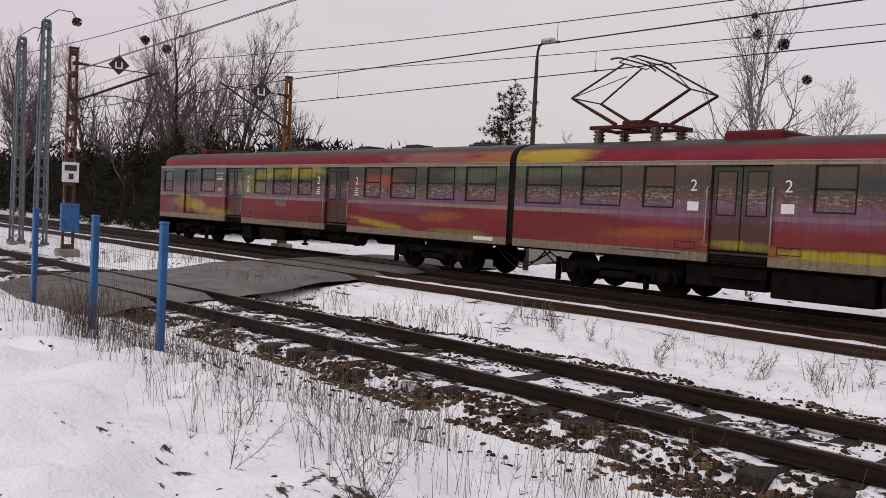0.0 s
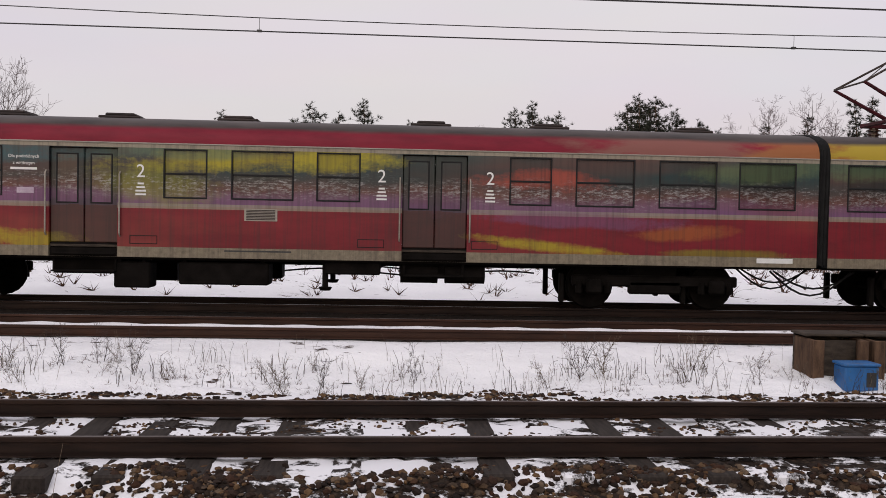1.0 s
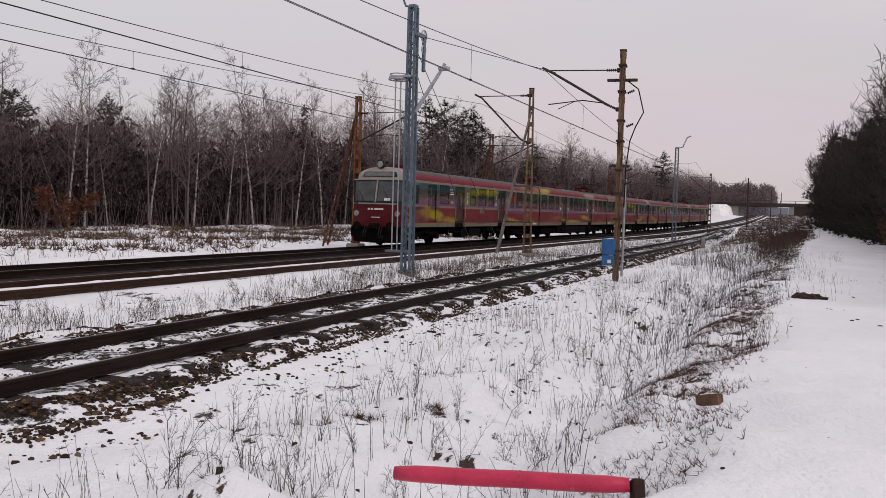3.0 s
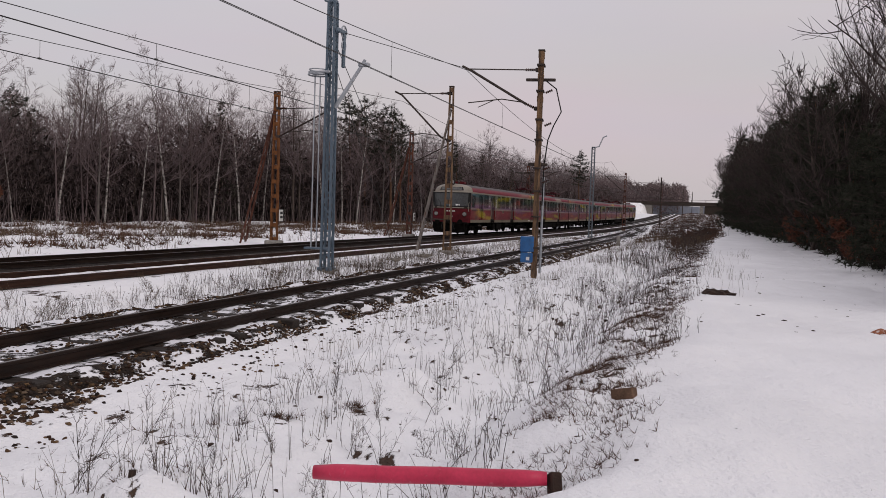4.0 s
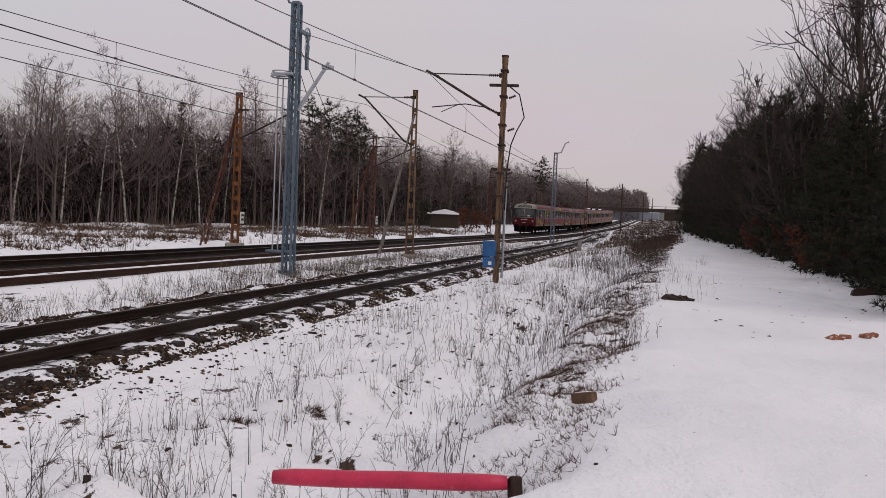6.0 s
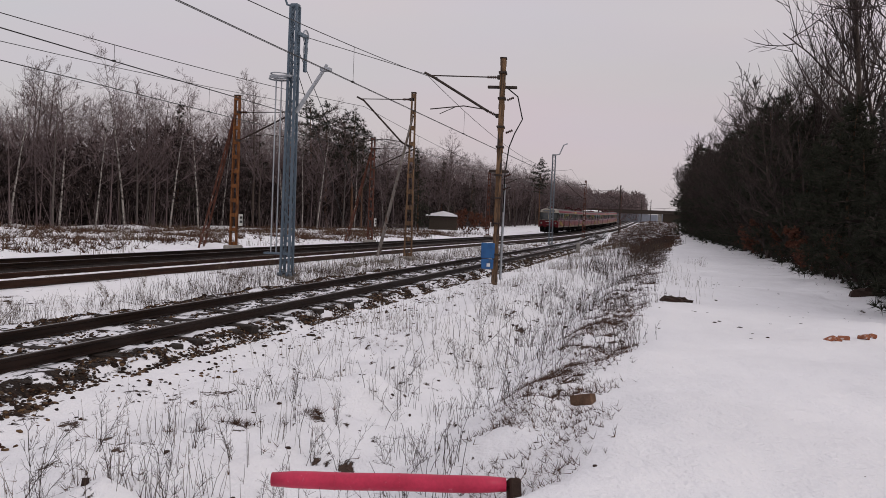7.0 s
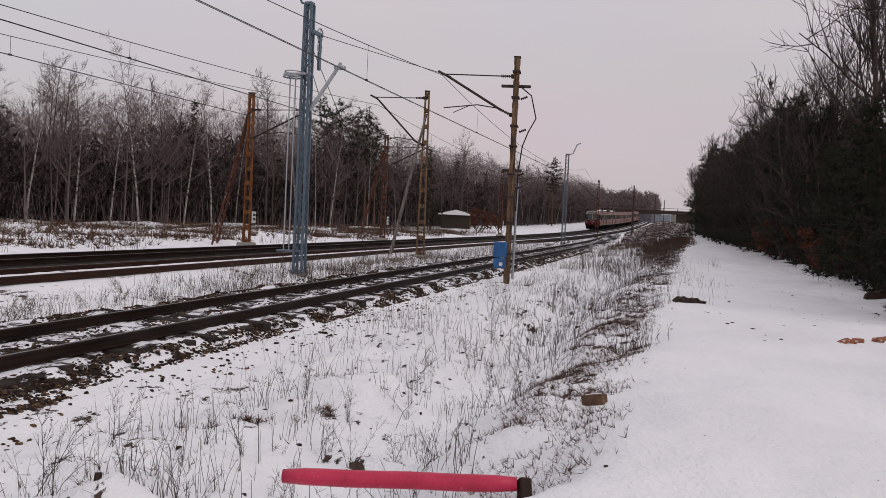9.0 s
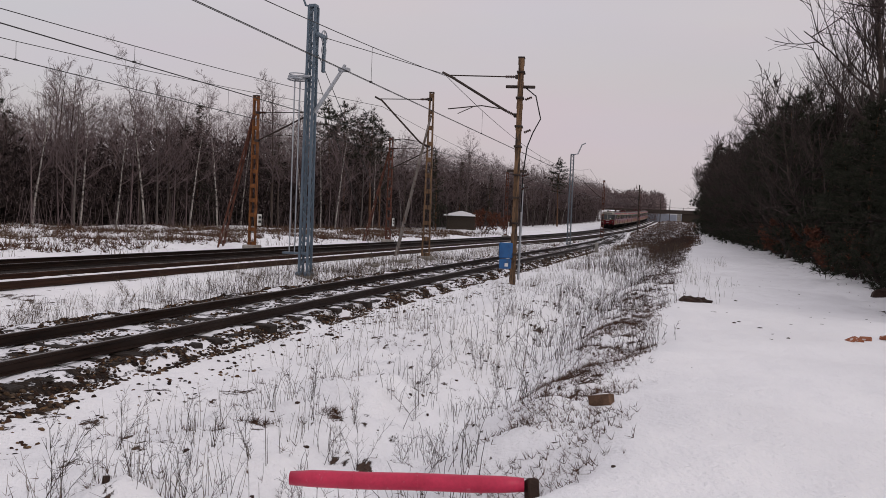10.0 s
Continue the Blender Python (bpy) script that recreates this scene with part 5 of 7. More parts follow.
MAST_D = channel_mast("main_line_mast", 39.4, 12.3, -0.15, 7.85, 0.42, 0.22, POLE_BROWN, "weathered brown braced steel mast on a concrete footing", 100)
ARM_D = thing("cantilever", pose(39.4, 12.3, -0.15), "dark steel arm that carries the wires over the main track", "catenary arm", "arms of the overhead line")
cantilever(ARM_D, 5.35, 7.55, 2.5, 0)
for dx in (-0.28, 0.28):
    part("raking_strut", Shape().tube([(0.0, dx * 0.2, 6.8), (1.45, dx, 0.0)], 0.055, 4), STRUT_PALE, MAST_D, "weathered pale grey strut")
for z in (1.6, 3.3):
    part("strut_tie", Shape().block(-0.2, 1.45 * (1 - z / 6.8) + 0.05, -0.04, 0.04, z - 0.03, z + 0.03, 0.01), DARK_STEEL, MAST_D)

def orange_mast(x, y, mat, strut, label, name="main_line_mast", flip=False):
    m = channel_mast(name, x, y, -0.1, 7.85, 0.42, 0.3, mat, label, 90)
    arm = thing("cantilever", pose(x, y, -0.1), "dark steel arm that carries the wires over the train's track", "catenary arm", "arms of the overhead line")
    cantilever(arm, 5.55, 7.0, -3.1, 0)
    if strut:
        for d in (-0.25, 0.25):
            part("raking_strut", Shape().tube([(0.1, d * 0.3, 6.9), (2.0, d - 0.25, -0.1)], 0.055, 4), RUST_RED, m)
        lace = Shape()
        for i in range(9):
            a, b = 0.1 + 0.1 * i, 0.2 + 0.1 * i
            def at(t, d):
                return (0.1 + 1.9 * t, d * (0.3 + 0.7 * t) - 0.25 * t, 6.9 - 7.0 * t)
            lace.tube([at(a, -0.25 if i % 2 else 0.25), at(b, 0.25 if i % 2 else -0.25)], 0.022, 4)
        tagged(part("strut_lacing", lace, RUST_RED, m), kind="stuff")
    part("number_sign", Shape().block(-0.4, -0.36, -0.2, 0.2, 1.15, 1.75, 0.01), WHITE_SIGN, m)
    nb = Shape()
    for z in (1.52, 1.3):
        nb.block(-0.41, -0.4, -0.13, 0.13, z, z + 0.12, 0.001)
    part("sign_bars", nb, INK, m)
    return m


orange_mast(40.7, 22.2, RUST, True, "orange rusted steel mast with a raking strut")
orange_mast(62.0, 22.4, RUST_RED, True, "red-brown rusted steel mast beyond the tracks")
orange_mast(-34.8, 22.2, RUST, False, "orange rusted steel mast beyond the train")
orange_mast(104.0, 22.4, RUST_RED, False, "red-brown rusted steel mast far along the line")

FAR = lattice_mast("far_lattice_mast", 81.7, 11.5, float(rise(81)) - 0.2, 8.4, 0.3, 0.26, GALV_GREY, "pale galvanised lattice mast far along the line")
part("horn_arm", Shape().tube([(0, 0, 8.4), (0, -0.5, 8.5), (0, -0.85, 9.35), (0, -1.2, 9.5)], 0.06, 6), GALV_PALE, FAR)
for x, y in ((118.0, 12.2), (190.0, 12.0)):
    m = channel_mast("main_line_mast", x, y, float(rise(x)) - 0.2, 7.8, 0.45, 0.25, RUST_RED, "dark rusted steel mast far along the line", 90)
    arm = thing("cantilever", pose(x, y, float(rise(x)) - 0.2), "dark steel arm far along the line", "catenary arm", "arms of the overhead line")
    cantilever(arm, 5.4, 7.3, 2.5, 0)
for x, y in ((150.0, 9.6), (247.0, 9.9), (330.0, 9.9)):
    z = float(rise(x)) - 0.3
    m = channel_mast("side_track_mast", x, y, z, 8.6, 0.4, 0.34, DARK_STEEL, "dark steel mast far along the line", 8, False)
    cantilever(m, 6.2, 7.7, 3.4, 0)

# masts by the crossing
RUSTY = channel_mast("crossing_mast", -31.6, 11.3, -0.25, 7.2, 0.42, 0.3, RUST_RED, "dark rusted steel mast with a small blue box", 80)
RUSTY_ARM = thing("cantilever", pose(-31.6, 11.3, -0.25), "dark steel arm over the main track", "catenary arm", "arms of the overhead line")
cantilever(RUSTY_ARM, 5.4, 6.7, 2.8, 0)
part("blue_box", Shape().block(-0.3, 0.3, -0.42, -0.12, 0.75, 1.75, 0.03), BLUE, RUSTY, "small blue cabinet")
part("number_sign", Shape().block(-0.28, 0.28, -0.16, -0.13, 2.5, 3.2, 0.01), WHITE_SIGN, RUSTY)
sb = Shape()
for x0, x1, z in ((-0.2, 0.2, 2.9), (-0.06, 0.1, 2.6)):
    sb.block(x0, x1, -0.17, -0.16, z, z + 0.2, 0.001)
part("sign_bars", sb, INK, RUSTY)
for x, y, h in ((-34.8, 11.4, 8.5), (-36.6, 11.1, 8.0)):
    m = lattice_mast("crossing_lattice_mast", x, y, -0.2, h, 0.38, 0.22, GALV_GREY, "grey lattice steel mast beside the crossing")
    part("cable_loop", Shape().tube([(0, -0.3, h - 0.8), (0.1, -0.1, h + 0.1), (0.4, 0.3, h + 0.45), (0.7, 0.7, h + 0.4), (0.9, 0.9, h - 0.1)], 0.02, 6), WIRE, m)
    part("top_bracket", Shape().block(-0.5, 0.3, -0.06, 0.06, h - 0.25, h - 0.15, 0.02), GALV_GREY, m)


def diamond_sign(x, y, z):
    """A diamond board with a light hook-shaped mark, hung in the wires."""
    s = thing("diamond_sign", pose(x, y, z, 0, 0, 62), "grey diamond line sign hung from the wires", "sign", "diamond signs")
    r = 0.42
    part("board", Shape().add([(0, -0.012, -r), (r, -0.012, 0), (0, -0.012, r), (-r, -0.012, 0), (0, 0.012, -r), (r, 0.012, 0), (0, 0.012, r), (-r, 0.012, 0)],
                             [(0, 1, 2, 3), (7, 6, 5, 4), (0, 4, 5, 1), (1, 5, 6, 2), (2, 6, 7, 3), (3, 7, 4, 0)]), DARK_STEEL, s)
    part("mark", Shape().block(-0.15, -0.09, -0.022, -0.013, -0.12, 0.12, 0.002).block(0.09, 0.15, -0.022, -0.013, -0.12, 0.12, 0.002).block(-0.15, 0.15, -0.022, -0.013, -0.17, -0.11, 0.002), WHITE_SIGN, s)
    part("hanger", Shape().tube([(0, 0, r), (0, 0, r + 0.45)], 0.012, 5), WIRE, s)


diamond_sign(-36.1, MAIN_Y, 7.3)
diamond_sign(-31.4, TRAIN_Y + 0.1, 6.42)


def wire_run(name, supports, y_of, z_contact, z_mid, z_top, label, base=None):
    """A contact wire, a sagging carrier and their droppers between supports."""
    for a, b in zip(supports, supports[1:]):
        run = thing(name, Matrix(), label, "overhead wire", "overhead wires")
        n = 26
        up, low = [], []
        for i in range(n + 1):
            t = i / n
            x = a + (b - a) * t
            g = float(rise(x))
            sag = z_top - (z_top - z_mid) * 4 * t * (1 - t)
            up.append((x, float(y_of(x)), g + sag))
            low.append((x, float(y_of(x)), g + z_contact))
        part("carrier_wire", Shape().tube(up, 0.011, 5), WIRE, run)
        part("contact_wire", Shape().tube(low, 0.010, 5), WIRE, run)
        part("contact_wire", Shape().tube([(x, y + 0.05, z) for x, y, z in low], 0.008, 5), WIRE, run)
        for i in range(3, n, 4):
            drop = Shape().tube([up[i], low[i]], 0.006, 4)
            drop.block(low[i][0] - 0.05, low[i][0] + 0.05, low[i][1] - 0.02, low[i][1] + 0.04, low[i][2] - 0.02, low[i][2] + 0.03, 0.004)
            part("dropper", drop, WIRE, run)


wire_run("train_track_wires", [-110, -34.8, 40.7, 104, 190, 300], lambda x: TRAIN_Y + 0.1, 5.83, 6.08, 7.35, "carrier and contact wires over the train's track")
wire_run("main_track_wires", [-104, -31.6, 39.4, 118, 190, 300], lambda x: MAIN_Y, 5.7, 5.88, 7.05, "carrier and contact wires over the main track")
wire_run("side_track_wires", [-36.6, 30.3, 82, 150], lambda x: side_y(x) + 0.3 if x > -10 else side_y(x) + 0.3 + (-10 - x) * 0.09, 5.5, 5.75, 6.95, "carrier and contact wires over the side track")
for name, pts in (("guy_wire", ((25.35, 11.9, 6.6), (32.7, 12.33, -0.1))), ("guy_wire", ((25.35, 11.9, 7.2), (36.7, 12.5, -0.1))), ("anchor_wire", ((25.5, 11.65, 7.4), (30.3, 8.6, 6.9)))):
    w = thing(name, Matrix(), "thin steel stay wire from the tension mast", "stay wire", "stay wires")
    part("strand", Shape().tube(pts, 0.012, 5), WIRE, w)
for x, y in ((32.7, 12.33), (36.75, 12.53)):
    t = thing("anchor_block", pose(x, y, -0.28), "low concrete anchor block in the snow", "concrete block", "anchor blocks")
    part("block", Shape().block(-0.6, 0.6, -0.25, 0.25, 0, 0.16, 0.04), CONCRETE, t)

# street lamp beyond the train
LAMP = thing("street_lamp", pose(-21.2, 24.0, -0.1), "tall dark street lamp with a curved arm", "street lamp")
part("pole", Shape().tube([(0, 0, 0), (0, 0, 6.2), (0, 0, 7.7)], [0.11, 0.08, 0.06], 10), DARK_STEEL, LAMP)
part("arm", Shape().tube([(0, 0, 7.7), (0.06, -0.05, 7.95), (0.25, -0.2, 8.1), (0.85, -0.6, 8.16)], 0.045, 8), DARK_STEEL, LAMP)
part("lamp_head", Shape().block(0.75, 1.3, -0.75, -0.5, 8.08, 8.22, 0.05), GALV_PALE, LAMP)

# ---- trees ----
def sticks(segs, sides=3):
    """Many tapered bars at once: rows of x, y, z, x, y, z, r, r."""
    s = np.asarray(segs, float)
    p, q, r0, r1 = s[:, 0:3], s[:, 3:6], s[:, 6], s[:, 7]
    d = q - p
    d /= np.maximum(np.linalg.norm(d, axis=1, keepdims=True), 1e-9)
    ref = np.where(np.abs(d[:, 2:3]) > 0.9, np.array([[1.0, 0, 0]]), np.array([[0, 0, 1.0]]))
    u = np.cross(d, ref)
    u /= np.linalg.norm(u, axis=1, keepdims=True)
    w = np.cross(d, u)
    a = 2 * np.pi * np.arange(sides) / sides
    ring = u[:, None] * np.cos(a)[None, :, None] + w[:, None] * np.sin(a)[None, :, None]
    v = np.concatenate([p[:, None] + ring * r0[:, None, None], q[:, None] + ring * r1[:, None, None]], 1)
    j = np.arange(sides)
    f = np.stack([j, (j + 1) % sides, (j + 1) % sides + sides, j + sides], -1)
    faces = f[None] + (2 * sides * np.arange(len(s)))[:, None, None]
    return v.reshape(-1, 3), faces.reshape(-1, 4)


def blades(centres, dirs, length, width, count, rs):
    """Tufts of thin leaves or needles round centres."""
    n = len(centres)
    c = np.repeat(np.asarray(centres, float), count, 0)
    d = np.repeat(np.asarray(dirs, float), count, 0) + rs.normal(0, 0.75, (n * count, 3))
    d /= np.linalg.norm(d, axis=1, keepdims=True)
    side = np.cross(d, rs.normal(0, 1, (n * count, 3)))
    side /= np.linalg.norm(side, axis=1, keepdims=True)
    k = rs.uniform(0.6, 1.3, (n * count, 1))
    v = np.stack([c - side * width * k, c + side * width * k, c + d * length * k], 1)
    return v.reshape(-1, 3), np.arange(n * count * 3).reshape(-1, 3)


def branch_out(rs, segs, p, d, length, r, depth, twig, gravity=0.0, fork=4):
    """One branch and what grows from it."""
    n = 3 if depth else 2
    pts = [p]
    step = length / n
    for i in range(n):
        d = d + rs.normal(0, 0.16, 3) + np.array([0, 0, 0.10 - gravity])
        d = d / np.linalg.norm(d)
        q = pts[-1] + d * step
        r0, r1 = max(r * (1 - i / n * 0.6), twig), max(r * (1 - (i + 1) / n * 0.6), twig * 0.7)
        segs.append((*pts[-1], *q, r0, r1))
        pts.append(q)
    if depth:
        for i in range(fork):
            t = rs.uniform(0.25, 1.0)
            k = min(int(t * n), n - 1)
            base = pts[k] + (pts[k + 1] - pts[k]) * (t * n - k)
            e = d + rs.normal(0, 0.62, 3)
            e[2] += 0.12 - gravity
            e /= np.linalg.norm(e)
            branch_out(rs, segs, base, e, length * rs.uniform(0.42, 0.68), r * 0.5, depth - 1, twig, gravity, fork)


def bare_tree(seed, height, r, low, limbs, reach, twig, fork=4, depth=2, gravity=0.0, lean=0.03, stems=1, steep=0.75):
    rs = np.random.RandomState(seed)
    trunk, crown = [], []
    for st in range(stems):
        p, d = np.array([rs.normal(0, 0.12 * (stems > 1)), rs.normal(0, 0.12 * (stems > 1)), -0.15]), np.array([rs.normal(0, lean * (3 if stems > 1 else 1)), rs.normal(0, lean * (3 if stems > 1 else 1)), 1.0])
        n, pts = 9, [p]
        for i in range(n):
            d = d + rs.normal(0, lean, 3)
            d /= np.linalg.norm(d)
            q = pts[-1] + d * height / n
            r0, r1 = r * (1 - 0.93 * i / n), r * (1 - 0.93 * (i + 1) / n)
            trunk.append((*pts[-1], *q, r0, r1))
            pts.append(q)
        for i in range(limbs):
            t = low + (1 - low) * (i + rs.rand()) / limbs
            k = min(int(t * n), n - 1)
            base = pts[k] + (pts[k + 1] - pts[k]) * (t * n - k)
            a = rs.rand() * 6.28
            e = np.array([math.cos(a), math.sin(a), steep + rs.uniform(-0.2, 0.5)])
            e /= np.linalg.norm(e)
            span = reach * (1.15 - 0.75 * (t - low) / (1 - low)) * rs.uniform(0.7, 1.2)
            branch_out(rs, crown, base, e, span, r * (1 - t) * 0.5 + twig, depth, twig, gravity, fork)
    return trunk, crown


def tree_thing(name, trunk, crown, bark, twig_mat, label, extra=None):
    tree = thing(name, Matrix(), label, "tree", "trees")
    ob = new("trunk", arrays("trunk", *sticks(trunk, 7), bark, True))
    ob.parent = tree
    ob = new("crown", arrays("crown", *sticks(crown, 3), twig_mat))
    ob.parent = tree
    if extra:
        ob = new("needles", arrays("needles", *extra[:2], extra[2]))
        ob.parent = tree
    return tree


def pine(seed, height, r, low, whorls, reach, tuft, conic, count=9, name="pine_tree", label="dark green pine with an open crown"):
    rs = np.random.RandomState(seed)
    trunk, _ = bare_tree(seed, height, r, 0.5, 0, 1, 0.01)
    crown, cs, ds = [], [], []
    top = np.array(trunk[-1][3:6])
    for i in range(whorls):
        t = low + (1 - low) * i / whorls
        k = min(int(t * 9), 8)
        base = np.array(trunk[k][:3]) * (1 - (t * 9 - k)) + np.array(trunk[k][3:6]) * (t * 9 - k)
        span = reach * ((1 - t) / (1 - low) * conic + (1 - conic) * math.sin(math.pi * min(1, 0.12 + 0.88 * (t - low) / (1 - low)))) + 0.25
        for b in range(rs.randint(4, 7)):
            a = rs.rand() * 6.28
            d = np.array([math.cos(a), math.sin(a), rs.uniform(-0.25, 0.45)])
            L = span * rs.uniform(0.55, 1.2)
            tip = base + d * L
            crown.append((*base, *tip, 0.035, 0.012))
            m = max(2, int(L / 0.32))
            for j in range(m):
                f = (j + 0.6) / m
                c = base + d * L * f + rs.normal(0, 0.13, 3)
                cs.append(c)
                ds.append(d * 0.5 + np.array([0, 0, 0.5]))
    cs.append(top), ds.append(np.array([0, 0, 1.0]))
    v, f = blades(cs, ds, tuft * 0.72, tuft * 0.05, int(count * 2.4), rs)
    return tree_thing(name, trunk, crown, PINE_BARK, BARK, label, (v, f, NEEDLE))


def spread_tree(tree, spots, seed, zs=(0.85, 1.15), sink=0.0):
    """Stand the tree and its copies on the ground at spots."""
    rnd = random.Random(seed)
    first = True
    for x, y, k in spots:
        s = k * rnd.uniform(*zs)
        m = Matrix.LocRotScale((x, y, float(land(x, y)) - 0.05 - sink), Euler((0, 0, rnd.uniform(0, 6.28))), (s * rnd.uniform(0.9, 1.1), s * rnd.uniform(0.9, 1.1), s))
        if first:
            tree.matrix_basis = m
            first = False
        else:
            c = copy_thing(tree, Matrix())
            c.matrix_basis = m


def forest_edge(x):
    """Distance of the wood's edge beyond the railway."""
    return float(np.interp(x, [-120, -60, -30, 20, 70, 130, 200, 260], [34, 40, 58, 52, 44, 39, 35, 31]))


rnd_f = random.Random(17)
kinds = [
    tree_thing("birch_tree", *bare_tree(1, 13.0, 0.095, 0.35, 16, 2.6, 0.009, 5, 2, 0.06), BIRCH, TWIG, "slender white-stemmed birch, bare in winter"),
    tree_thing("birch_tree", *bare_tree(2, 12.0, 0.08, 0.4, 15, 2.3, 0.009, 5, 2, 0.05, 0.05), BIRCH, TWIG, "leaning white-stemmed birch, bare in winter"),
    tree_thing("bare_tree", *bare_tree(3, 12.5, 0.13, 0.3, 18, 2.8, 0.009, 5, 2), BARK, TWIG, "bare dark-stemmed woodland tree"),
    tree_thing("bare_tree", *bare_tree(4, 11.0, 0.11, 0.3, 18, 2.6, 0.009, 5, 2), BARK_GREY, TWIG, "bare grey-stemmed woodland tree"),
    tree_thing("bare_tree", *bare_tree(5, 13.5, 0.14, 0.42, 17, 2.7, 0.009, 5, 2), BARK, TWIG, "tall bare dark-stemmed woodland tree"),
]
spots = [[] for _ in kinds]
for i in range(215):
    x = rnd_f.uniform(20, 235)
    y = forest_edge(x) + abs(rnd_f.gauss(0, 1)) * 9
    k = rnd_f.choice((0, 1, 2, 2, 3, 3, 4, 4))
    spots[k].append((x, y, rnd_f.uniform(0.8, 1.12) * (0.66 if x < 38 else 0.78 if x < 56 else 1.0)))
for x, y, k in ((45.5, 47.5, 0.95), (47.5, 48, 1.0), (64.5, 45.5, 1.2), (53, 47, 0.85), (60, 45, 0.9), (88, 42, 1.0), (92, 41.5, 0.95), (95, 41, 1.05), (73, 43.5, 1.0), (69, 44, 0.95), (57, 46, 1.0), (40, 49.5, 0.9), (106, 40.5, 1.0)):
    spots[0].append((x, y, k))
for i in range(26):
    x = rnd_f.uniform(-110, 15)
    spots[rnd_f.choice((2, 3, 4, 3))].append((x, forest_edge(x) + rnd_f.uniform(4, 30), rnd_f.uniform(0.55, 0.8)))
for t, s in zip(kinds, spots):
    spread_tree(t, s, 3)

pines = [pine(21, 12.0, 0.16, 0.42, 15, 2.2, 0.42, 0.35), pine(22, 13.0, 0.17, 0.5, 13, 2.4, 0.45, 0.2)]
psp = [[], []]
for az, dist, k in ((-40.4, 86, 0.84), (-38.9, 86, 0.66), (-43, 85, 0.66), (-46.1, 82, 0.74), (-47.5, 84, 0.66), (-36.5, 88, 0.56), (-66.6, 118, 1.12), (-68.2, 122, 1.1), (-69.5, 120, 1.1), (-9.1, 88, 1.0), (-10.5, 86, 0.92), (-8, 90, 0.9), (-15.5, 86, 1.0), (-16.6, 88, 0.95), (-14.4, 88, 0.9),
                    (1.9, 90, 1.0), (3.6, 92, 1.0), (5.2, 90, 0.96), (6.6, 92, 0.92), (10.8, 92, 0.9), (-4, 95, 0.85), (-1, 96, 0.85), (-31, 88, 0.9), (-33.5, 88, 0.9), (-22, 92, 0.8), (42.9, 62, 0.8), (43.6, 63, 0.7), (-81.2, 205, 1.05), (-28.5, 90, 0.8),
                    (-39.7, 76, 0.7), (-40.7, 79, 0.78), (-41.5, 77, 0.66), (-42.6, 78, 0.56), (-44.3, 80, 0.6), (-45.2, 78, 0.66), (-45.9, 79, 0.72), (-46.8, 80, 0.66), (-16, 70, 0.78), (-17.2, 69, 0.85), (-18.3, 72, 0.76), (-19.6, 70, 0.72), (-21, 73, 0.66),
                    (-24.5, 68, 0.46), (-25.6, 70, 0.5), (-27, 69, 0.48), (-28.2, 70, 0.52), (-29.6, 69, 0.46), (-30.6, 68, 0.42), (-15, 72, 0.82), (-66.0, 112, 1.1), (-67.3, 114, 1.15), (-68.9, 115, 1.0), (-57, 92, 0.75), (-62.5, 100, 0.72)):
    psp[len(psp[0]) > len(psp[1])].append((dist * math.sin(math.radians(-az)), dist * math.cos(math.radians(az)), k))
for t, s in zip(pines, psp):
    spread_tree(t, s, 5, (1.1, 1.22))
spruce = pine(31, 12.0, 0.15, 0.08, 26, 2.0, 0.4, 1.0, 9, "spruce_tree", "dark narrow spruce at the wood's edge")
spread_tree(spruce, [(75.5, 22.5 + 25, 1.0), (118, 35.5, 1.0), (-10.8, 60, 0.55), (34 * -1.0, 52, 0.62), (-31, 53, 0.5), (-28, 56, 0.5), (150, 41, 1.0), (165, 39, 0.9), (46, 60, 0.8), (30, 62, 0.85), (34, 61, 0.95), (38, 60, 0.9), (41, 59, 1.0), (44, 58.5, 0.85), (48, 60, 0.95), (27, 63, 0.8), (36, 64, 1.0), (23, 63, 0.8)], 6, (0.97, 1.03))

# trees round the crossing
big = tree_thing("old_bare_tree", *bare_tree(41, 13.5, 0.26, 0.2, 26, 4.2, 0.009, 6, 2, -0.05, 0.05, 1, 1.5), BARK, TWIG, "old wide-crowned bare tree beyond the crossing")
spread_tree(big, [(-53.5, 25.5, 1.0), (-48.5, 26.5, 0.92), (-60, 25, 0.95), (-70, 27, 1.0), (-44, 29, 0.7), (-63, 30, 0.85), (-76, 23.5, 1.05), (-84, 26, 1.1), (-92, 29, 1.1), (-57, 28.5, 0.9)], 7, (0.96, 1.04))
birch_pale = tree_thing("frosted_birch", *bare_tree(43, 13.5, 0.2, 0.2, 24, 4.0, 0.012, 5, 2, 0.02, 0.03, 1, 1.1), BIRCH, TWIG_PALE, "tall pale birch with dark mistletoe balls")
spread_tree(birch_pale, [(-24.0, 45.0, 1.05), (-21.0, 48.5, 0.72), (-25.5, 48, 0.5), (42, 67, 0.85), (46, 66, 0.95), (50, 66, 0.8), (-55, 60, 0.65), (-50, 62, 0.6), (38, 69, 0.62)], 8, (0.98, 1.02))


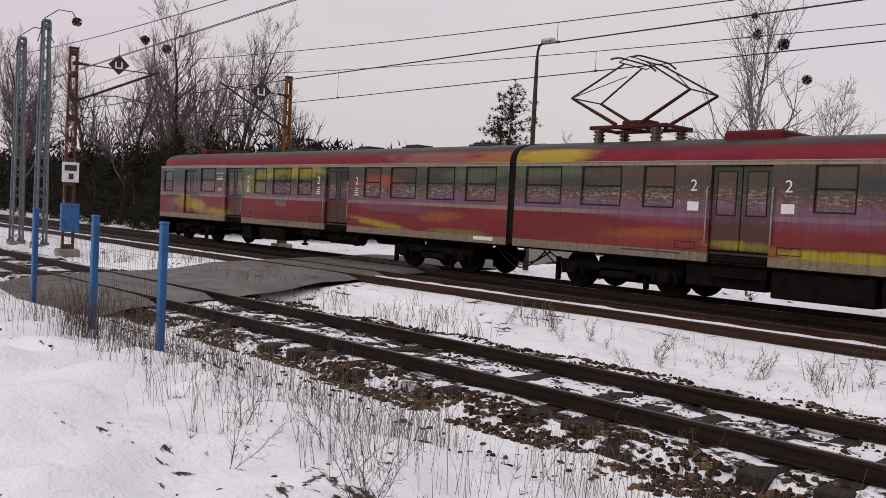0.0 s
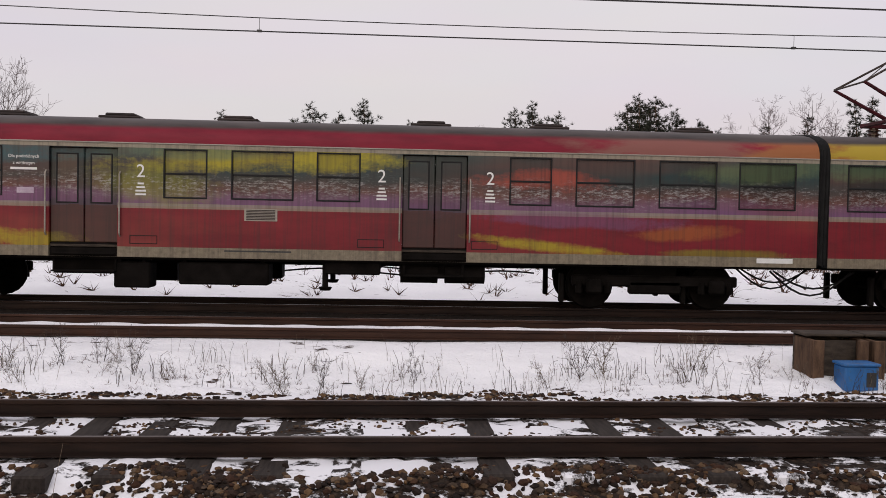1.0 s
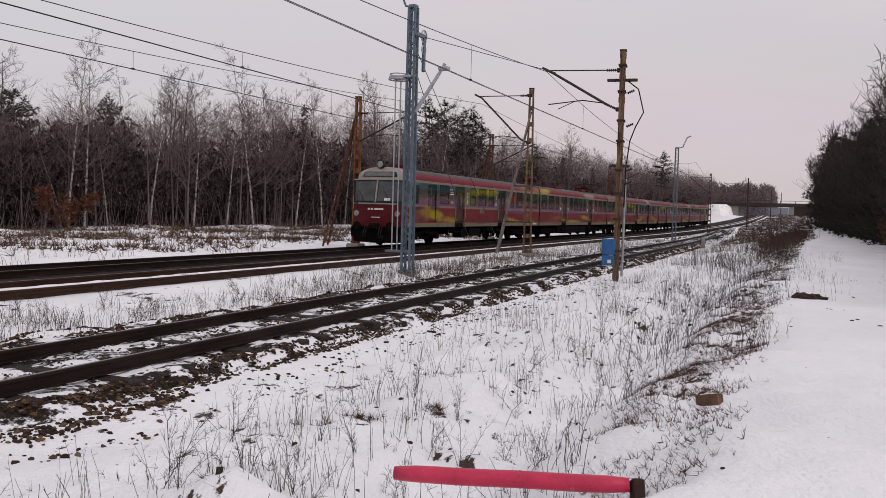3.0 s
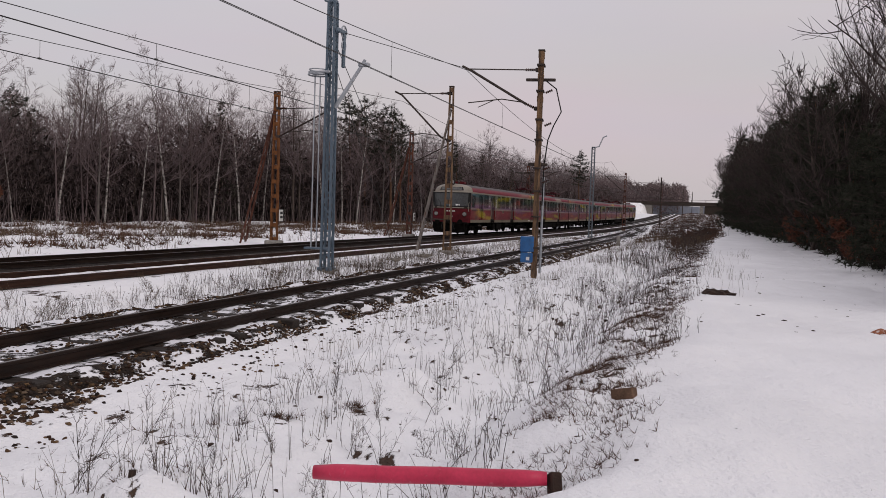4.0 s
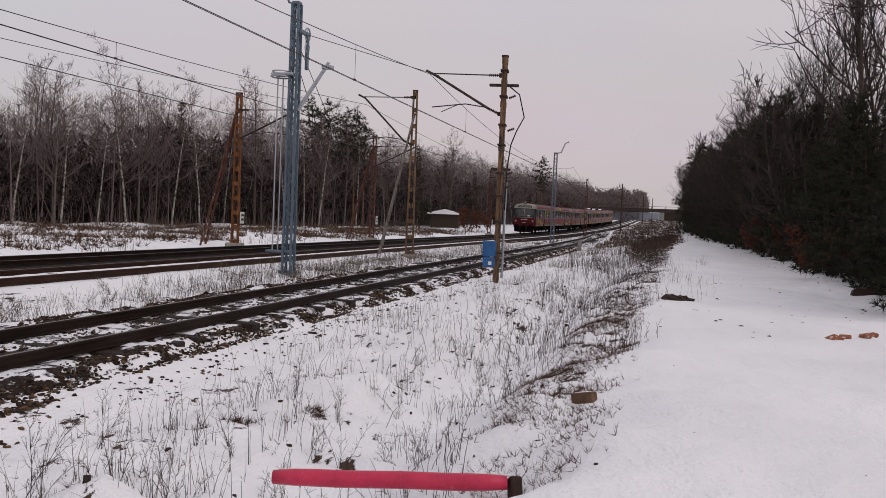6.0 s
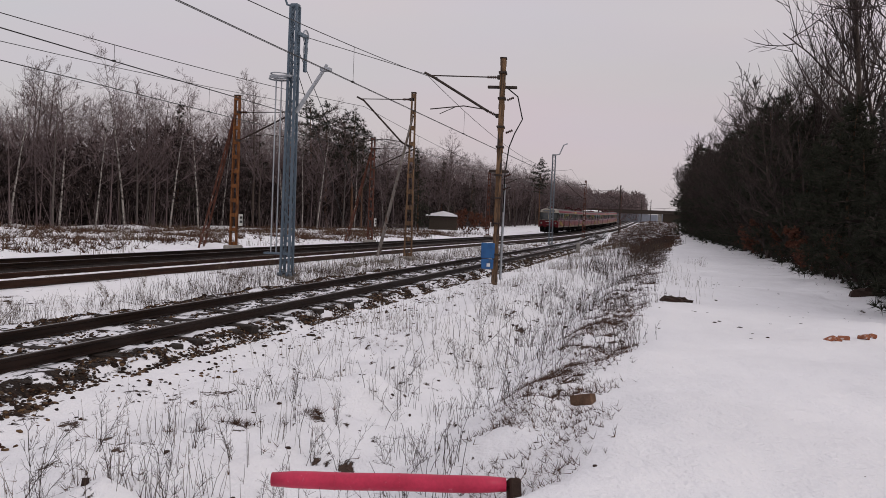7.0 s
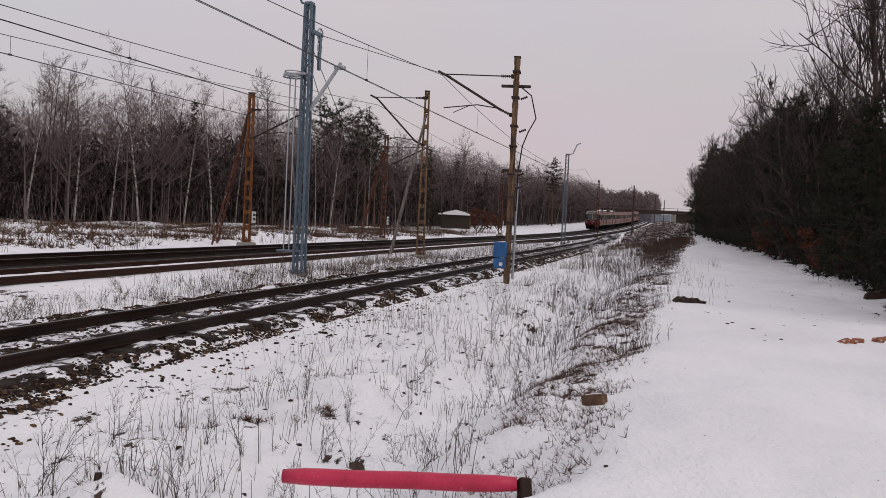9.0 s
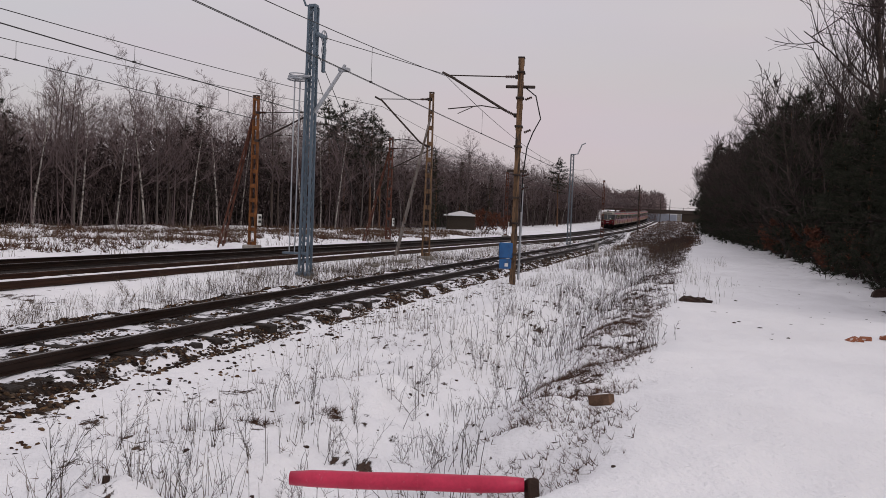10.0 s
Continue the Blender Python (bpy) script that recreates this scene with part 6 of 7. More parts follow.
def mistletoe(x, y, z, r, seed):
    rs = np.random.RandomState(seed)
    d = rs.normal(0, 1, (150, 3))
    d /= np.linalg.norm(d, axis=1, keepdims=True)
    c = np.array((x, y, z))
    segs = [(*c, *(c + q * r * rs.uniform(0.6, 1.05)), 0.012, 0.008) for q in d]
    ball = thing("mistletoe", Matrix(), "dark round mistletoe ball in the bare branches", "mistletoe", "mistletoe balls")
    ob = new("sprigs", arrays("sprigs", *sticks(segs), MISTLETOE))
    ob.parent = ball
    v, f = blades([c + q * r * 0.75 for q in d], d, r * 0.35, r * 0.09, 3, rs)
    ob = new("leaves", arrays("leaves", v, f, MISTLETOE))
    ob.parent = ball


for az, el, dist, r in ((26.35, 11.2, 51, 0.34), (27.9, 11.8, 51, 0.3), (24.9, 9.1, 51, 0.27), (28.1, 12.9, 51, 0.2)):
    e = dist * math.tan(math.radians(el))
    mistletoe(-dist * math.sin(math.radians(az)), dist * math.cos(math.radians(az)), 1.84 + e, r, int(el * 10))
for az, el in ((70.2, 10.2), (66.3, 9.6), (65.0, 9.2)):
    mistletoe(-58 * math.sin(math.radians(az)), 58 * math.cos(math.radians(az)), 1.84 + 58 * math.tan(math.radians(el)), 0.3, int(az))

hedge = pine(51, 5.5, 0.1, 0.03, 16, 1.9, 0.4, 0.55, 10, "dark_conifer", "dense dark young conifer")
hs = [(x, y, k) for x, y, k in ((-45, 24.8, 0.95), (-46.4, 25.6, 1.1), (-47.5, 25, 1.0), (-49, 25.4, 1.15), (-50.5, 24.6, 1.1), (-52, 25.5, 1.2), (-53.5, 24.5, 0.95), (-57, 24.7, 1.05), (-60.5, 24.3, 0.9), (-64, 24.8, 1.0), (-43, 26.5, 0.8), (-68, 24.6, 1.0), (-73, 25, 1.0), (-56, 26.5, 1.3), (-49, 27, 1.2))]
spread_tree(hedge, hs, 9)

# the dense wood along the path
thick = [pine(61, 8.6, 0.14, 0.02, 24, 2.7, 0.5, 0.6, 11, "dark_conifer", "dense dark pine beside the path"), pine(62, 9.6, 0.15, 0.04, 24, 3.0, 0.52, 0.5, 11, "dark_conifer", "tall dense dark pine beside the path")]
ts = [[], []]
rw = random.Random(23)


def path_edge(x):
    """Where the wood along the path begins."""
    return np.interp(x, [0, 75, 120, 200], [-5.1, -5.0, -3.9, -3.2])


for i in range(46):
    x = 17.5 + 190 * (i / 45) ** 1.7
    ts[i % 2].append((x + rw.uniform(-0.6, 0.6), float(path_edge(x)) - rw.uniform(0, 0.8), (rw.uniform(0.72, 0.92) + 0.0035 * x) * (0.46 if x < 26 else 0.6 if x < 42 else 0.9 if x < 60 else 1.04)))
    if i < 30:
        ts[(i + 1) % 2].append((x + rw.uniform(0, 2), float(path_edge(x)) - 3.6 - rw.uniform(0, 2.5), (rw.uniform(0.85, 1.05) + 0.003 * x) * (0.5 if x < 48 else 0.95)))
for t, s in zip(thick, ts):
    spread_tree(t, s, 10, (0.95, 1.05))
wood = [tree_thing("bare_tree", *bare_tree(71, 12.5, 0.17, 0.3, 24, 3.5, 0.009, 5, 2, -0.05, 0.04, 1, 1.3), BARK, BARK_TWIG, "bare branching tree rising above the conifers"),
        tree_thing("brush_tree", *bare_tree(72, 6.5, 0.08, 0.05, 22, 2.3, 0.011, 4, 2, 0.0, 0.08, 2), BARK, BARK_TWIG, "bushy bare young tree at the wood's edge")]
spread_tree(wood[0], [(36, -6.4, 1.12), (32.5, -8.4, 1.15), (41, -8.5, 0.95), (62, -9, 0.95), (90, -8, 1.0), (45, -6.4, 0.8), (53, -6.3, 0.88), (75, -6.5, 0.95), (110, -6.6, 1.1), (24.5, -7.2, 1.0), (140, -6.6, 1.2)], 11, (0.98, 1.02))
bs = [(x, float(path_edge(x)) + 0.5 - rw.uniform(0, 0.8), rw.uniform(0.85, 1.15) + 0.0045 * x) for x in (42, 48, 55, 62, 70, 78, 83, 87, 92, 96, 101, 106, 112, 117, 124, 130, 138, 145, 153, 160, 169, 178, 188, 197)]
spread_tree(wood[1], bs, 12)
leafy = thing("red_leaf_shrub", Matrix(), "small shrub holding withered rust-red leaves", "shrub", "shrubs")
lr = np.random.RandomState(81)
tr, cr = bare_tree(81, 2.0, 0.03, 0.1, 12, 0.9, 0.007, 4, 1, 0.0, 0.1, 2)
ob = new("stem", arrays("stem", *sticks(tr + cr, 4), BARK))
ob.parent = leafy
v, f = blades([np.array(s[3:6]) for s in cr], [(0, 0, 0.2)] * len(cr), 0.16, 0.04, 8, lr)
ob = new("leaves", arrays("leaves", v, f, RED_LEAF))
ob.parent = leafy
spread_tree(leafy, [(36, -5.0, 1.0), (45, -4.9, 1.1), (29, -5.3, 0.8), (112, 27, 1.9), (128, 28, 1.6), (70, -5.1, 1.1), (24, 37, 1.8), (44, 46, 1.6), (33, -4.6, 0.7), (52, -4.5, 1.0)], 13)


def far_woods():
    """The depth of the wood: stems, twigs and undergrowth that nobody could count."""
    rs = np.random.RandomState(91)
    segs = []
    for i in range(950):
        x = rs.uniform(-115, 330)
        y = forest_edge(min(x, 260)) + rs.uniform(0.5, 34)
        if 5 > x > -32 or (-115 < x <= -32 and rs.rand() < 0.5):
            if rs.rand() < 0.75:
                continue
        z = float(land(x, y))
        h = rs.uniform(6.0, 11.5) * float(np.interp(x, [20, 50, 75], [0.62, 0.72, 1.0]))
        lx, ly = rs.normal(0, 0.35, 2)
        segs.append((x, y, z - 0.2, x + lx, y + ly, z + h, 0.11, 0.02))
        for j in range(16):
            t = rs.uniform(0.25, 1.0)
            a = rs.rand() * 6.28
            L = rs.uniform(0.6, 2.0) * (1.2 - 0.6 * t)
            px, py, pz = x + lx * t, y + ly * t, z + h * t
            qx, qy, qz = px + math.cos(a) * L * 0.7, py + math.sin(a) * L * 0.7, pz + L * rs.uniform(0.2, 0.9)
            segs.append((px, py, pz, qx, qy, qz, 0.024, 0.013))
            for q in range(2):
                segs.append((qx, qy, qz, qx + rs.normal(0, 0.35), qy + rs.normal(0, 0.35), qz + rs.uniform(0.1, 0.7), 0.013, 0.008))
    for i in range(7000):
        x = rs.uniform(20, 300)
        y = forest_edge(min(x, 260)) + rs.uniform(-1.0, 16)
        z = float(0.0 if x < 80 else rise(x))
        segs.append((x, y, z, x + rs.normal(0, 0.4), y + rs.normal(0, 0.4), z + rs.uniform(0.5, 3.2), 0.02, 0.01))
    tagged(new("far_woods", arrays("far_woods", *sticks(segs), TWIG)), "deep dark tangle of bare stems and twigs", "woods", kind="stuff")


far_woods()


def thicket():
    """Undergrowth and dense twigs that close the view into the wood; near-black leaves paint its inner shade."""
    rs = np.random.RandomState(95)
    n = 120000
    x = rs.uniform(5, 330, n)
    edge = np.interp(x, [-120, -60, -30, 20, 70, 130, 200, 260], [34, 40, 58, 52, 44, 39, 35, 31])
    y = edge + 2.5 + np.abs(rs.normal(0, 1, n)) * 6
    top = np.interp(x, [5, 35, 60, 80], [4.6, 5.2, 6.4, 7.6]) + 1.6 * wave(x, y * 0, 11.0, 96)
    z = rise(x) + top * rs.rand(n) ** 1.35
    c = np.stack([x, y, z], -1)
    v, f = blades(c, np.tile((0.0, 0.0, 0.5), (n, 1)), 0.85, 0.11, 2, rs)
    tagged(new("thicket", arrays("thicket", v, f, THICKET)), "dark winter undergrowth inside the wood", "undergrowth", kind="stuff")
    n = 180000
    x = rs.uniform(24, 330, n)
    edge = np.interp(x, [-120, -60, -30, 20, 70, 130, 200, 260], [34, 40, 58, 52, 44, 39, 35, 31])
    y = edge + 1.0 + np.abs(rs.normal(0, 1, n)) * 7
    top = np.interp(x, [24, 40, 58, 78, 150], [5.2, 6.4, 8.8, 11.6, 12.4]) + 1.7 * wave(x, y * 0.3, 7.0, 97)
    z = rise(x) + 1.2 + (top - 1.2) * rs.rand(n) ** 0.8
    v, f = blades(np.stack([x, y, z], -1), np.tile((0.0, 0.0, 1.2), (n, 1)), 0.9, 0.009, 2, rs)
    tagged(new("twig_haze", arrays("twig_haze", v, f, TWIG)), "countless fine bare twigs of the wood", "twigs", kind="stuff")
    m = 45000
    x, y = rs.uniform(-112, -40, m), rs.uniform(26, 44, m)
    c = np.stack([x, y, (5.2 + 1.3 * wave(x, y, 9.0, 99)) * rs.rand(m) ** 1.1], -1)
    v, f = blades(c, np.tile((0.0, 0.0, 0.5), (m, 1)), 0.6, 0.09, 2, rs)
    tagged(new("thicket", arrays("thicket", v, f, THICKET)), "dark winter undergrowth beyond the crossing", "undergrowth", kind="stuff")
    # low undergrowth whose dark colour stands in for the shadow under the trees
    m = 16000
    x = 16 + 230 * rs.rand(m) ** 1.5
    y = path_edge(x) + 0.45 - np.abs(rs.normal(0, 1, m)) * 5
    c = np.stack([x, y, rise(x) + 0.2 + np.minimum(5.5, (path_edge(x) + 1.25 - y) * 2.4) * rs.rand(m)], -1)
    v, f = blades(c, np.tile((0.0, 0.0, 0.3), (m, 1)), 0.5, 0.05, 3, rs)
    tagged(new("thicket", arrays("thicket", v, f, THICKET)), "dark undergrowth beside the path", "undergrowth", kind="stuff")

    # far belt: its haze is only the paled twig colour
    m = 60000
    x = rs.uniform(345, 620, m)
    y = 15 + (x - 345) * 0.02 + np.abs(rs.normal(0, 1, m)) * 45
    top = np.interp(x, [345, 420, 620], [8.5, 13.0, 14.0]) + 3.0 * wave(x * 0.4, y, 16.0, 98)
    c = np.stack([x, y, rise(x) + np.maximum(top, 2.0) * rs.rand(m) ** 0.8], -1)
    v, f = blades(c, np.tile((0.0, 0.0, 0.9), (m, 1)), 1.7, 0.14, 2, rs)
    tagged(new("distant_woods", arrays("distant_woods", v, f, TWIG)), "hazy grey-brown woods beyond the bridge", "woods", kind="stuff")


thicket()

# ---- fence by the crossing ----
FENCE = thing("fence", Matrix(), "blue steel posts with thin wire mesh beside the crossing", "fence")
posts = [(-10.1, 4.76), (-12.36, 4.8), (-16.4, 5.3), (-20.4, 5.6)]
for x, y in posts:
    z = float(land(x, y))
    post = part("post", Shape().block(x - 0.045, x + 0.045, y - 0.045, y + 0.045, z - 0.3, 1.53, 0.01), BLUE, FENCE)
    part("post_cap", Shape().block(x - 0.052, x + 0.052, y - 0.052, y + 0.052, 1.52, 1.56, 0.012), BLUE, post)
for (x0, y0), (x1, y1) in zip(posts, posts[1:]):
    mesh_ = Shape()
    L = math.hypot(x1 - x0, y1 - y0)
    for i in range(1, int(L / 0.075)):
        t = i * 0.075 / L
        x, y = x0 + (x1 - x0) * t, y0 + (y1 - y0) * t
        mesh_.tube([(x, y, float(land(x, y)) + 0.04), (x, y, 1.42)], 0.0017, 3, 0, False)
    for z in np.arange(0.1, 1.45, 0.2):
        mesh_.tube([(x0, y0, z), (x1, y1, z)], 0.002, 3, 0, False)
    tagged(part("wire_mesh", mesh_, DARK_STEEL, FENCE), kind="stuff")

# ---- boxes between the tracks ----
for x0, x1 in ((6.3, 7.1), (7.18, 8.06)):
    b = thing("cable_box", pose(-0.36, -0.55, -0.03), "soiled dark trackside box with tan end panels", "trackside box", "trackside boxes")
    part("back", Shape().block(x0, x1, 12.95, 13.0, -0.35, 0.36, 0.012), BOX_DARK, b)
    for x in (x0, x1 - 0.05):
        part("end_panel", Shape().block(x, x + 0.05, 12.4, 12.95, -0.35, 0.33, 0.012), BOX_TAN, b)
    part("lid", Shape().block(x0 - 0.03, x1 + 0.03, 12.55, 13.02, 0.36, 0.40, 0.012), BOX_DARK, b)
    part("front_board", Shape().block(x0 + 0.05, x1 - 0.05, 12.6, 12.64, -0.35, 0.3, 0.012), BOX_DARK, b)
    for x in (x0, x1 - 0.16):
        part("corner_post", Shape().block(x, x + 0.16, 12.35, 12.4, -0.35, 0.33, 0.012), BOX_TAN, b)
bb = thing("blue_box", pose(6.42, 11.55, -0.34), "small blue metal box in the snow", "box")
part("body", Shape().block(-0.24, 0.24, -0.16, 0.16, 0, 0.34, 0.02), BLUE, bb)
part("lid", Shape().block(-0.26, 0.26, -0.18, 0.18, 0.34, 0.38, 0.015), BLUE, bb)
# no hole is cut: a black plate paints the dark inside
part("opening", Shape().block(0.06, 0.2, -0.168, -0.158, 0.06, 0.26, 0.004), INK, bb)

# ---- things on the bank ----
pa, pb = Vector((5.2, 2.5, 0.13)), Vector((5.55, 1.0, 0.17))
TUBE_END = (5.585, 0.95)
pipe = thing("crimson_tube", Matrix(), "faded crimson plastic tube lying across the ditch", "tube")
shell = [pa.lerp(pb, t) for t in np.linspace(0, 1, 12)]
shell = [p + Vector((0, 0, -0.05 + 0.002 * math.sin(i * 1.3))) for i, p in enumerate(shell)]
part("shell", Shape().tube(shell, [0.045, 0.055] + [0.057] * 8 + [0.055, 0.045], 14), PINK, pipe, smooth=True)
for i in (3, 6, 9):
    part("seam", Shape().tube([shell[i] - (pb - pa).normalized() * 0.006, shell[i] + (pb - pa).normalized() * 0.006], 0.059, 14), PINK, pipe)
part("dark_end", Shape().block(-0.04, 0.045, -0.035, 0.045, -0.09, 0.055, 0.01, 0, pose(*TUBE_END, 0.1, 8, 30, 35)), EARTH, pipe)
BX, BY = 7.72, 0.735
blk = thing("concrete_block", pose(BX, BY, float(land(BX, BY)) + 0.03, 8, 14, 70), "brown weathered concrete block half sunk in snow", "block")
part("block", Shape().block(-0.105, 0.105, -0.05, 0.05, -0.06, 0.055, 0.006), BLOCK_STONE, blk)


def lump(shape, x, y, z, r, rs, flat=0.5):
    """An uneven clod."""
    n, rows = 9, 5
    verts = [(x, y, z + r * flat * rs.uniform(0.8, 1.1))]
    for i in range(1, rows):
        a = math.pi / 2 * (1 - i / (rows - 1))
        for j in range(n):
            b = 6.283 * j / n
            k = r * rs.uniform(0.75, 1.25)
            verts.append((x + k * math.cos(a) * math.cos(b), y + k * math.cos(a) * math.sin(b), z + k * flat * math.sin(a) - (0.05 if i == rows - 1 else 0)))
    faces = [(0, 1 + j, 1 + (j + 1) % n) for j in range(n)]
    for i in range(rows - 2):
        faces += [(1 + i * n + j, 1 + (i + 1) * n + j, 1 + (i + 1) * n + (j + 1) % n, 1 + i * n + (j + 1) % n) for j in range(n)]
    shape.add(verts, faces)


rc = np.random.RandomState(5)
for x, y, r in ((18.2, 0.05, 0.3), (18.5, -0.15, 0.22), (22.5, -4.4, 0.4)):
    c = thing("earth_clod", Matrix(), "dark clod of earth showing through the snow", "clod", "earth clods")
    sh = Shape()
    lump(sh, x, y, float(land(x, y)) - 0.02, r, rc, 0.4)
    part("clod", sh, EARTH, c)
for i, (x, y, a) in enumerate(((13.75, -2.32, 20), (13.95, -2.45, 75), (13.6, -2.2, 120), (14.1, -2.75, 40), (14.3, -2.9, 10))):
    b = thing("broken_brick", pose(x, y, float(land(x, y)) + 0.02, rc.uniform(-25, 25), rc.uniform(-25, 25), a), "broken orange brick lying in the snow", "brick", "broken bricks")
    part("piece", Shape().block(-0.085, 0.085, -0.05, 0.05, -0.03, 0.035, 0.014), BRICK, b)
mk = thing("marker_post", pose(66.7, 7.25, float(land(66.7, 7.25))), "short pale concrete marker post", "post")
part("post", Shape().block(-0.2, 0.2, -0.12, 0.12, -0.1, 0.75, 0.03), CONCRETE, mk)


def small_clods():
    rs = np.random.RandomState(14)
    sh = Shape()
    for i in range(950):
        x, y = rs.uniform(-13, 28), rs.uniform(-3.0, 6.2)
        if x * x + y * y < 14 or (y < 0.7 and x > 0 and i % 2):
            continue
        lump(sh, x, y, float(land(x, y)) - 0.008, rs.uniform(0.008, 0.03) + 0.012 * (x > 12), rs, rs.uniform(0.15, 0.5))
    tagged(new("small_clods", sh.mesh("small_clods", EARTH)), "small dark clods and leaves scattered on the snow", "clods", kind="stuff")


small_clods()

# ---- dead grass and weeds ----
def stalk_field(name, label, mat, seed, areas):
    """Upright dead stalks. areas: x0, x1, y0, y1, tufts, stalks in a tuft, height, radius, spread."""
    rs = np.random.RandomState(seed)
    out = []
    for x0, x1, y0, y1, tufts, per, h, rad, spread in areas:
        tx, ty = rs.uniform(x0, x1, tufts), rs.uniform(y0, y1, tufts)
        keep = wave(tx, ty, 3.2, seed) > rs.uniform(-1.0, 0.5, tufts)
        tx, ty = tx[keep], ty[keep]
        n = len(tx) * per
        x, y = np.repeat(tx, per) + rs.normal(0, spread, n), np.repeat(ty, per) + rs.normal(0, spread, n)
        ok = (x * x + y * y > 9) & (np.abs(y - side_y(x)) > 1.75)
        x, y = x[ok], y[ok]
        n = len(x)
        z = land(x, y) - 0.02
        hh = h * rs.uniform(0.35, 1.15, n)
        ax, ay = rs.normal(0, 0.16, n), rs.normal(0, 0.16, n)
        x1_, y1_, z1_ = x + ax * hh * 0.5, y + ay * hh * 0.5, z + hh * 0.55
        bx, by = ax * 1.6 + rs.normal(0, 0.12, n), ay * 1.6 + rs.normal(0, 0.12, n)
        x2, y2, z2 = x1_ + bx * hh * 0.45, y1_ + by * hh * 0.45, z1_ + hh * 0.42
        r = rad * rs.uniform(0.7, 1.3, n)
        out.append(np.stack([x, y, z, x1_, y1_, z1_, r, r * 0.8], -1))
        out.append(np.stack([x1_, y1_, z1_, x2, y2, z2, r * 0.8, r * 0.5], -1))
        k = rs.rand(n) < 0.35
        m = int(k.sum())
        for q in range(3):
            t = rs.uniform(0.2, 1.0, m)
            px, py, pz = x1_[k] + (x2 - x1_)[k] * t, y1_[k] + (y2 - y1_)[k] * t, z1_[k] + (z2 - z1_)[k] * t
            L = hh[k] * rs.uniform(0.06, 0.2, m)
            out.append(np.stack([px, py, pz, px + rs.normal(0, 0.6, m) * L, py + rs.normal(0, 0.6, m) * L, pz + L * rs.uniform(0.3, 1.0, m), r[k] * 0.6, r[k] * 0.4], -1))
    tagged(new(name, arrays(name, *sticks(np.concatenate(out)), mat)), label, "dry grass", kind="stuff")


stalk_field("dry_grass", "thin upright dead grass stalks in the snow", STALK, 101, [
    (-15, -5, 3.6, 6.0, 110, 11, 0.62, 0.0022, 0.16), (-9, -2.5, 3.4, 5.8, 90, 10, 0.55, 0.002, 0.16), (2.5, 14, 2.9, 5.7, 60, 6, 0.42, 0.002, 0.25),
    (12, 34, 1.8, 6.0, 210, 7, 0.4, 0.0026, 0.25), (34, 80, 1.0, 7.0, 420, 9, 0.55, 0.005, 0.3), (-9, 20, 10.6, 12.9, 110, 8, 0.34, 0.0024, 0.22),
    (20, 70, 10.8, 12.9, 460, 10, 0.5, 0.0045, 0.25), (18, 40, -1.2, 0.6, 26, 6, 0.35, 0.003, 0.18), (-30, -10, 10.6, 13, 120, 10, 0.4, 0.005, 0.2), (20, 120, 24, 44, 900, 12, 0.5, 0.009, 0.5)])
stalk_field("weed_stems", "dark dead weed stems along the ditch", WEED, 103, [
    (3.5, 12, 1.3, 4.6, 110, 6, 0.36, 0.0028, 0.12), (-6, 50, 10.7, 12.8, 160, 8, 0.3, 0.004, 0.14), (12, 32, 1.2, 3.6, 210, 8, 0.42, 0.0036, 0.18), (32, 90, 0.8, 4.0, 330, 10, 0.7, 0.006, 0.25), (-13, -8, 3.9, 5.0, 30, 16, 0.6, 0.003, 0.14), (12, 60, 0.5, 1.3, 150, 9, 0.26, 0.004, 0.15), (6, 45, 10.5, 12.5, 420, 9, 0.36, 0.0034, 0.2), (80, 300, 0.3, 9.0, 700, 9, 0.8, 0.014, 0.6)])


def matted_grass():
    """Brown flattened grass on the lip of the path and in the far field."""
    rs = np.random.RandomState(104)
    cs = []
    for x0, x1, y0, y1, n in ((9, 16, 0.6, 1.6, 900), (5.5, 10, 0.55, 1.5, 300), (3.2, 16, 1.2, 5.4, 380), (-13, -3, 3.2, 5.6, 60), (-8, 40, 10.8, 12.8, 420), (16, 60, 0.5, 1.6, 3400), (60, 130, 0.4, 3.6, 2600), (75, 330, -0.4, 13.0, 16000), (-8, 40, 10.2, 12.4, 500), (20, 110, 25, 46, 13000), (-20, 20, 24, 50, 1500)):
        x, y = rs.uniform(x0, x1, n), rs.uniform(y0, y1, n)
        keep = (wave(x, y, 1.9 if x1 < 61 else 5.0, 105) > rs.uniform(-0.6, 0.7, n)) & ((np.abs(y - side_y(x)) > 2.1) | (x < 60))
        cs.append(np.stack([x, y, land(x, y) - 0.01], -1)[keep])
    c = np.concatenate(cs)
    near, far = c[c[:, 0] < 61], c[c[:, 0] >= 61]
    far = np.concatenate([far, near[near[:, 1] > 20]])
    near = near[near[:, 1] < 20]
    near = np.repeat(near, 6, 0)
    near[:, :2] += rs.normal(0, 0.11, (len(near), 2)) * (1.6, 1.0)
    near[:, 2] = land(near[:, 0], near[:, 1]) - 0.006
    v, f = blades(near, np.tile((0.0, 0.35, 0.75), (len(near), 1)), 0.075, 0.0026, 5, rs)
    tagged(new("matted_grass", arrays("matted_grass", v, f, BROWN_GRASS)), "brown matted grass along the lip of the path", "grass", kind="stuff")
    v, f = blades(far, np.tile((0.0, 0.0, 0.6), (len(far), 1)), 0.36, 0.02, 9, rs)
    tagged(new("field_grass", arrays("field_grass", v, f, BROWN_GRASS)), "brown tufts of grass across the far field", "grass", kind="stuff")


matted_grass()


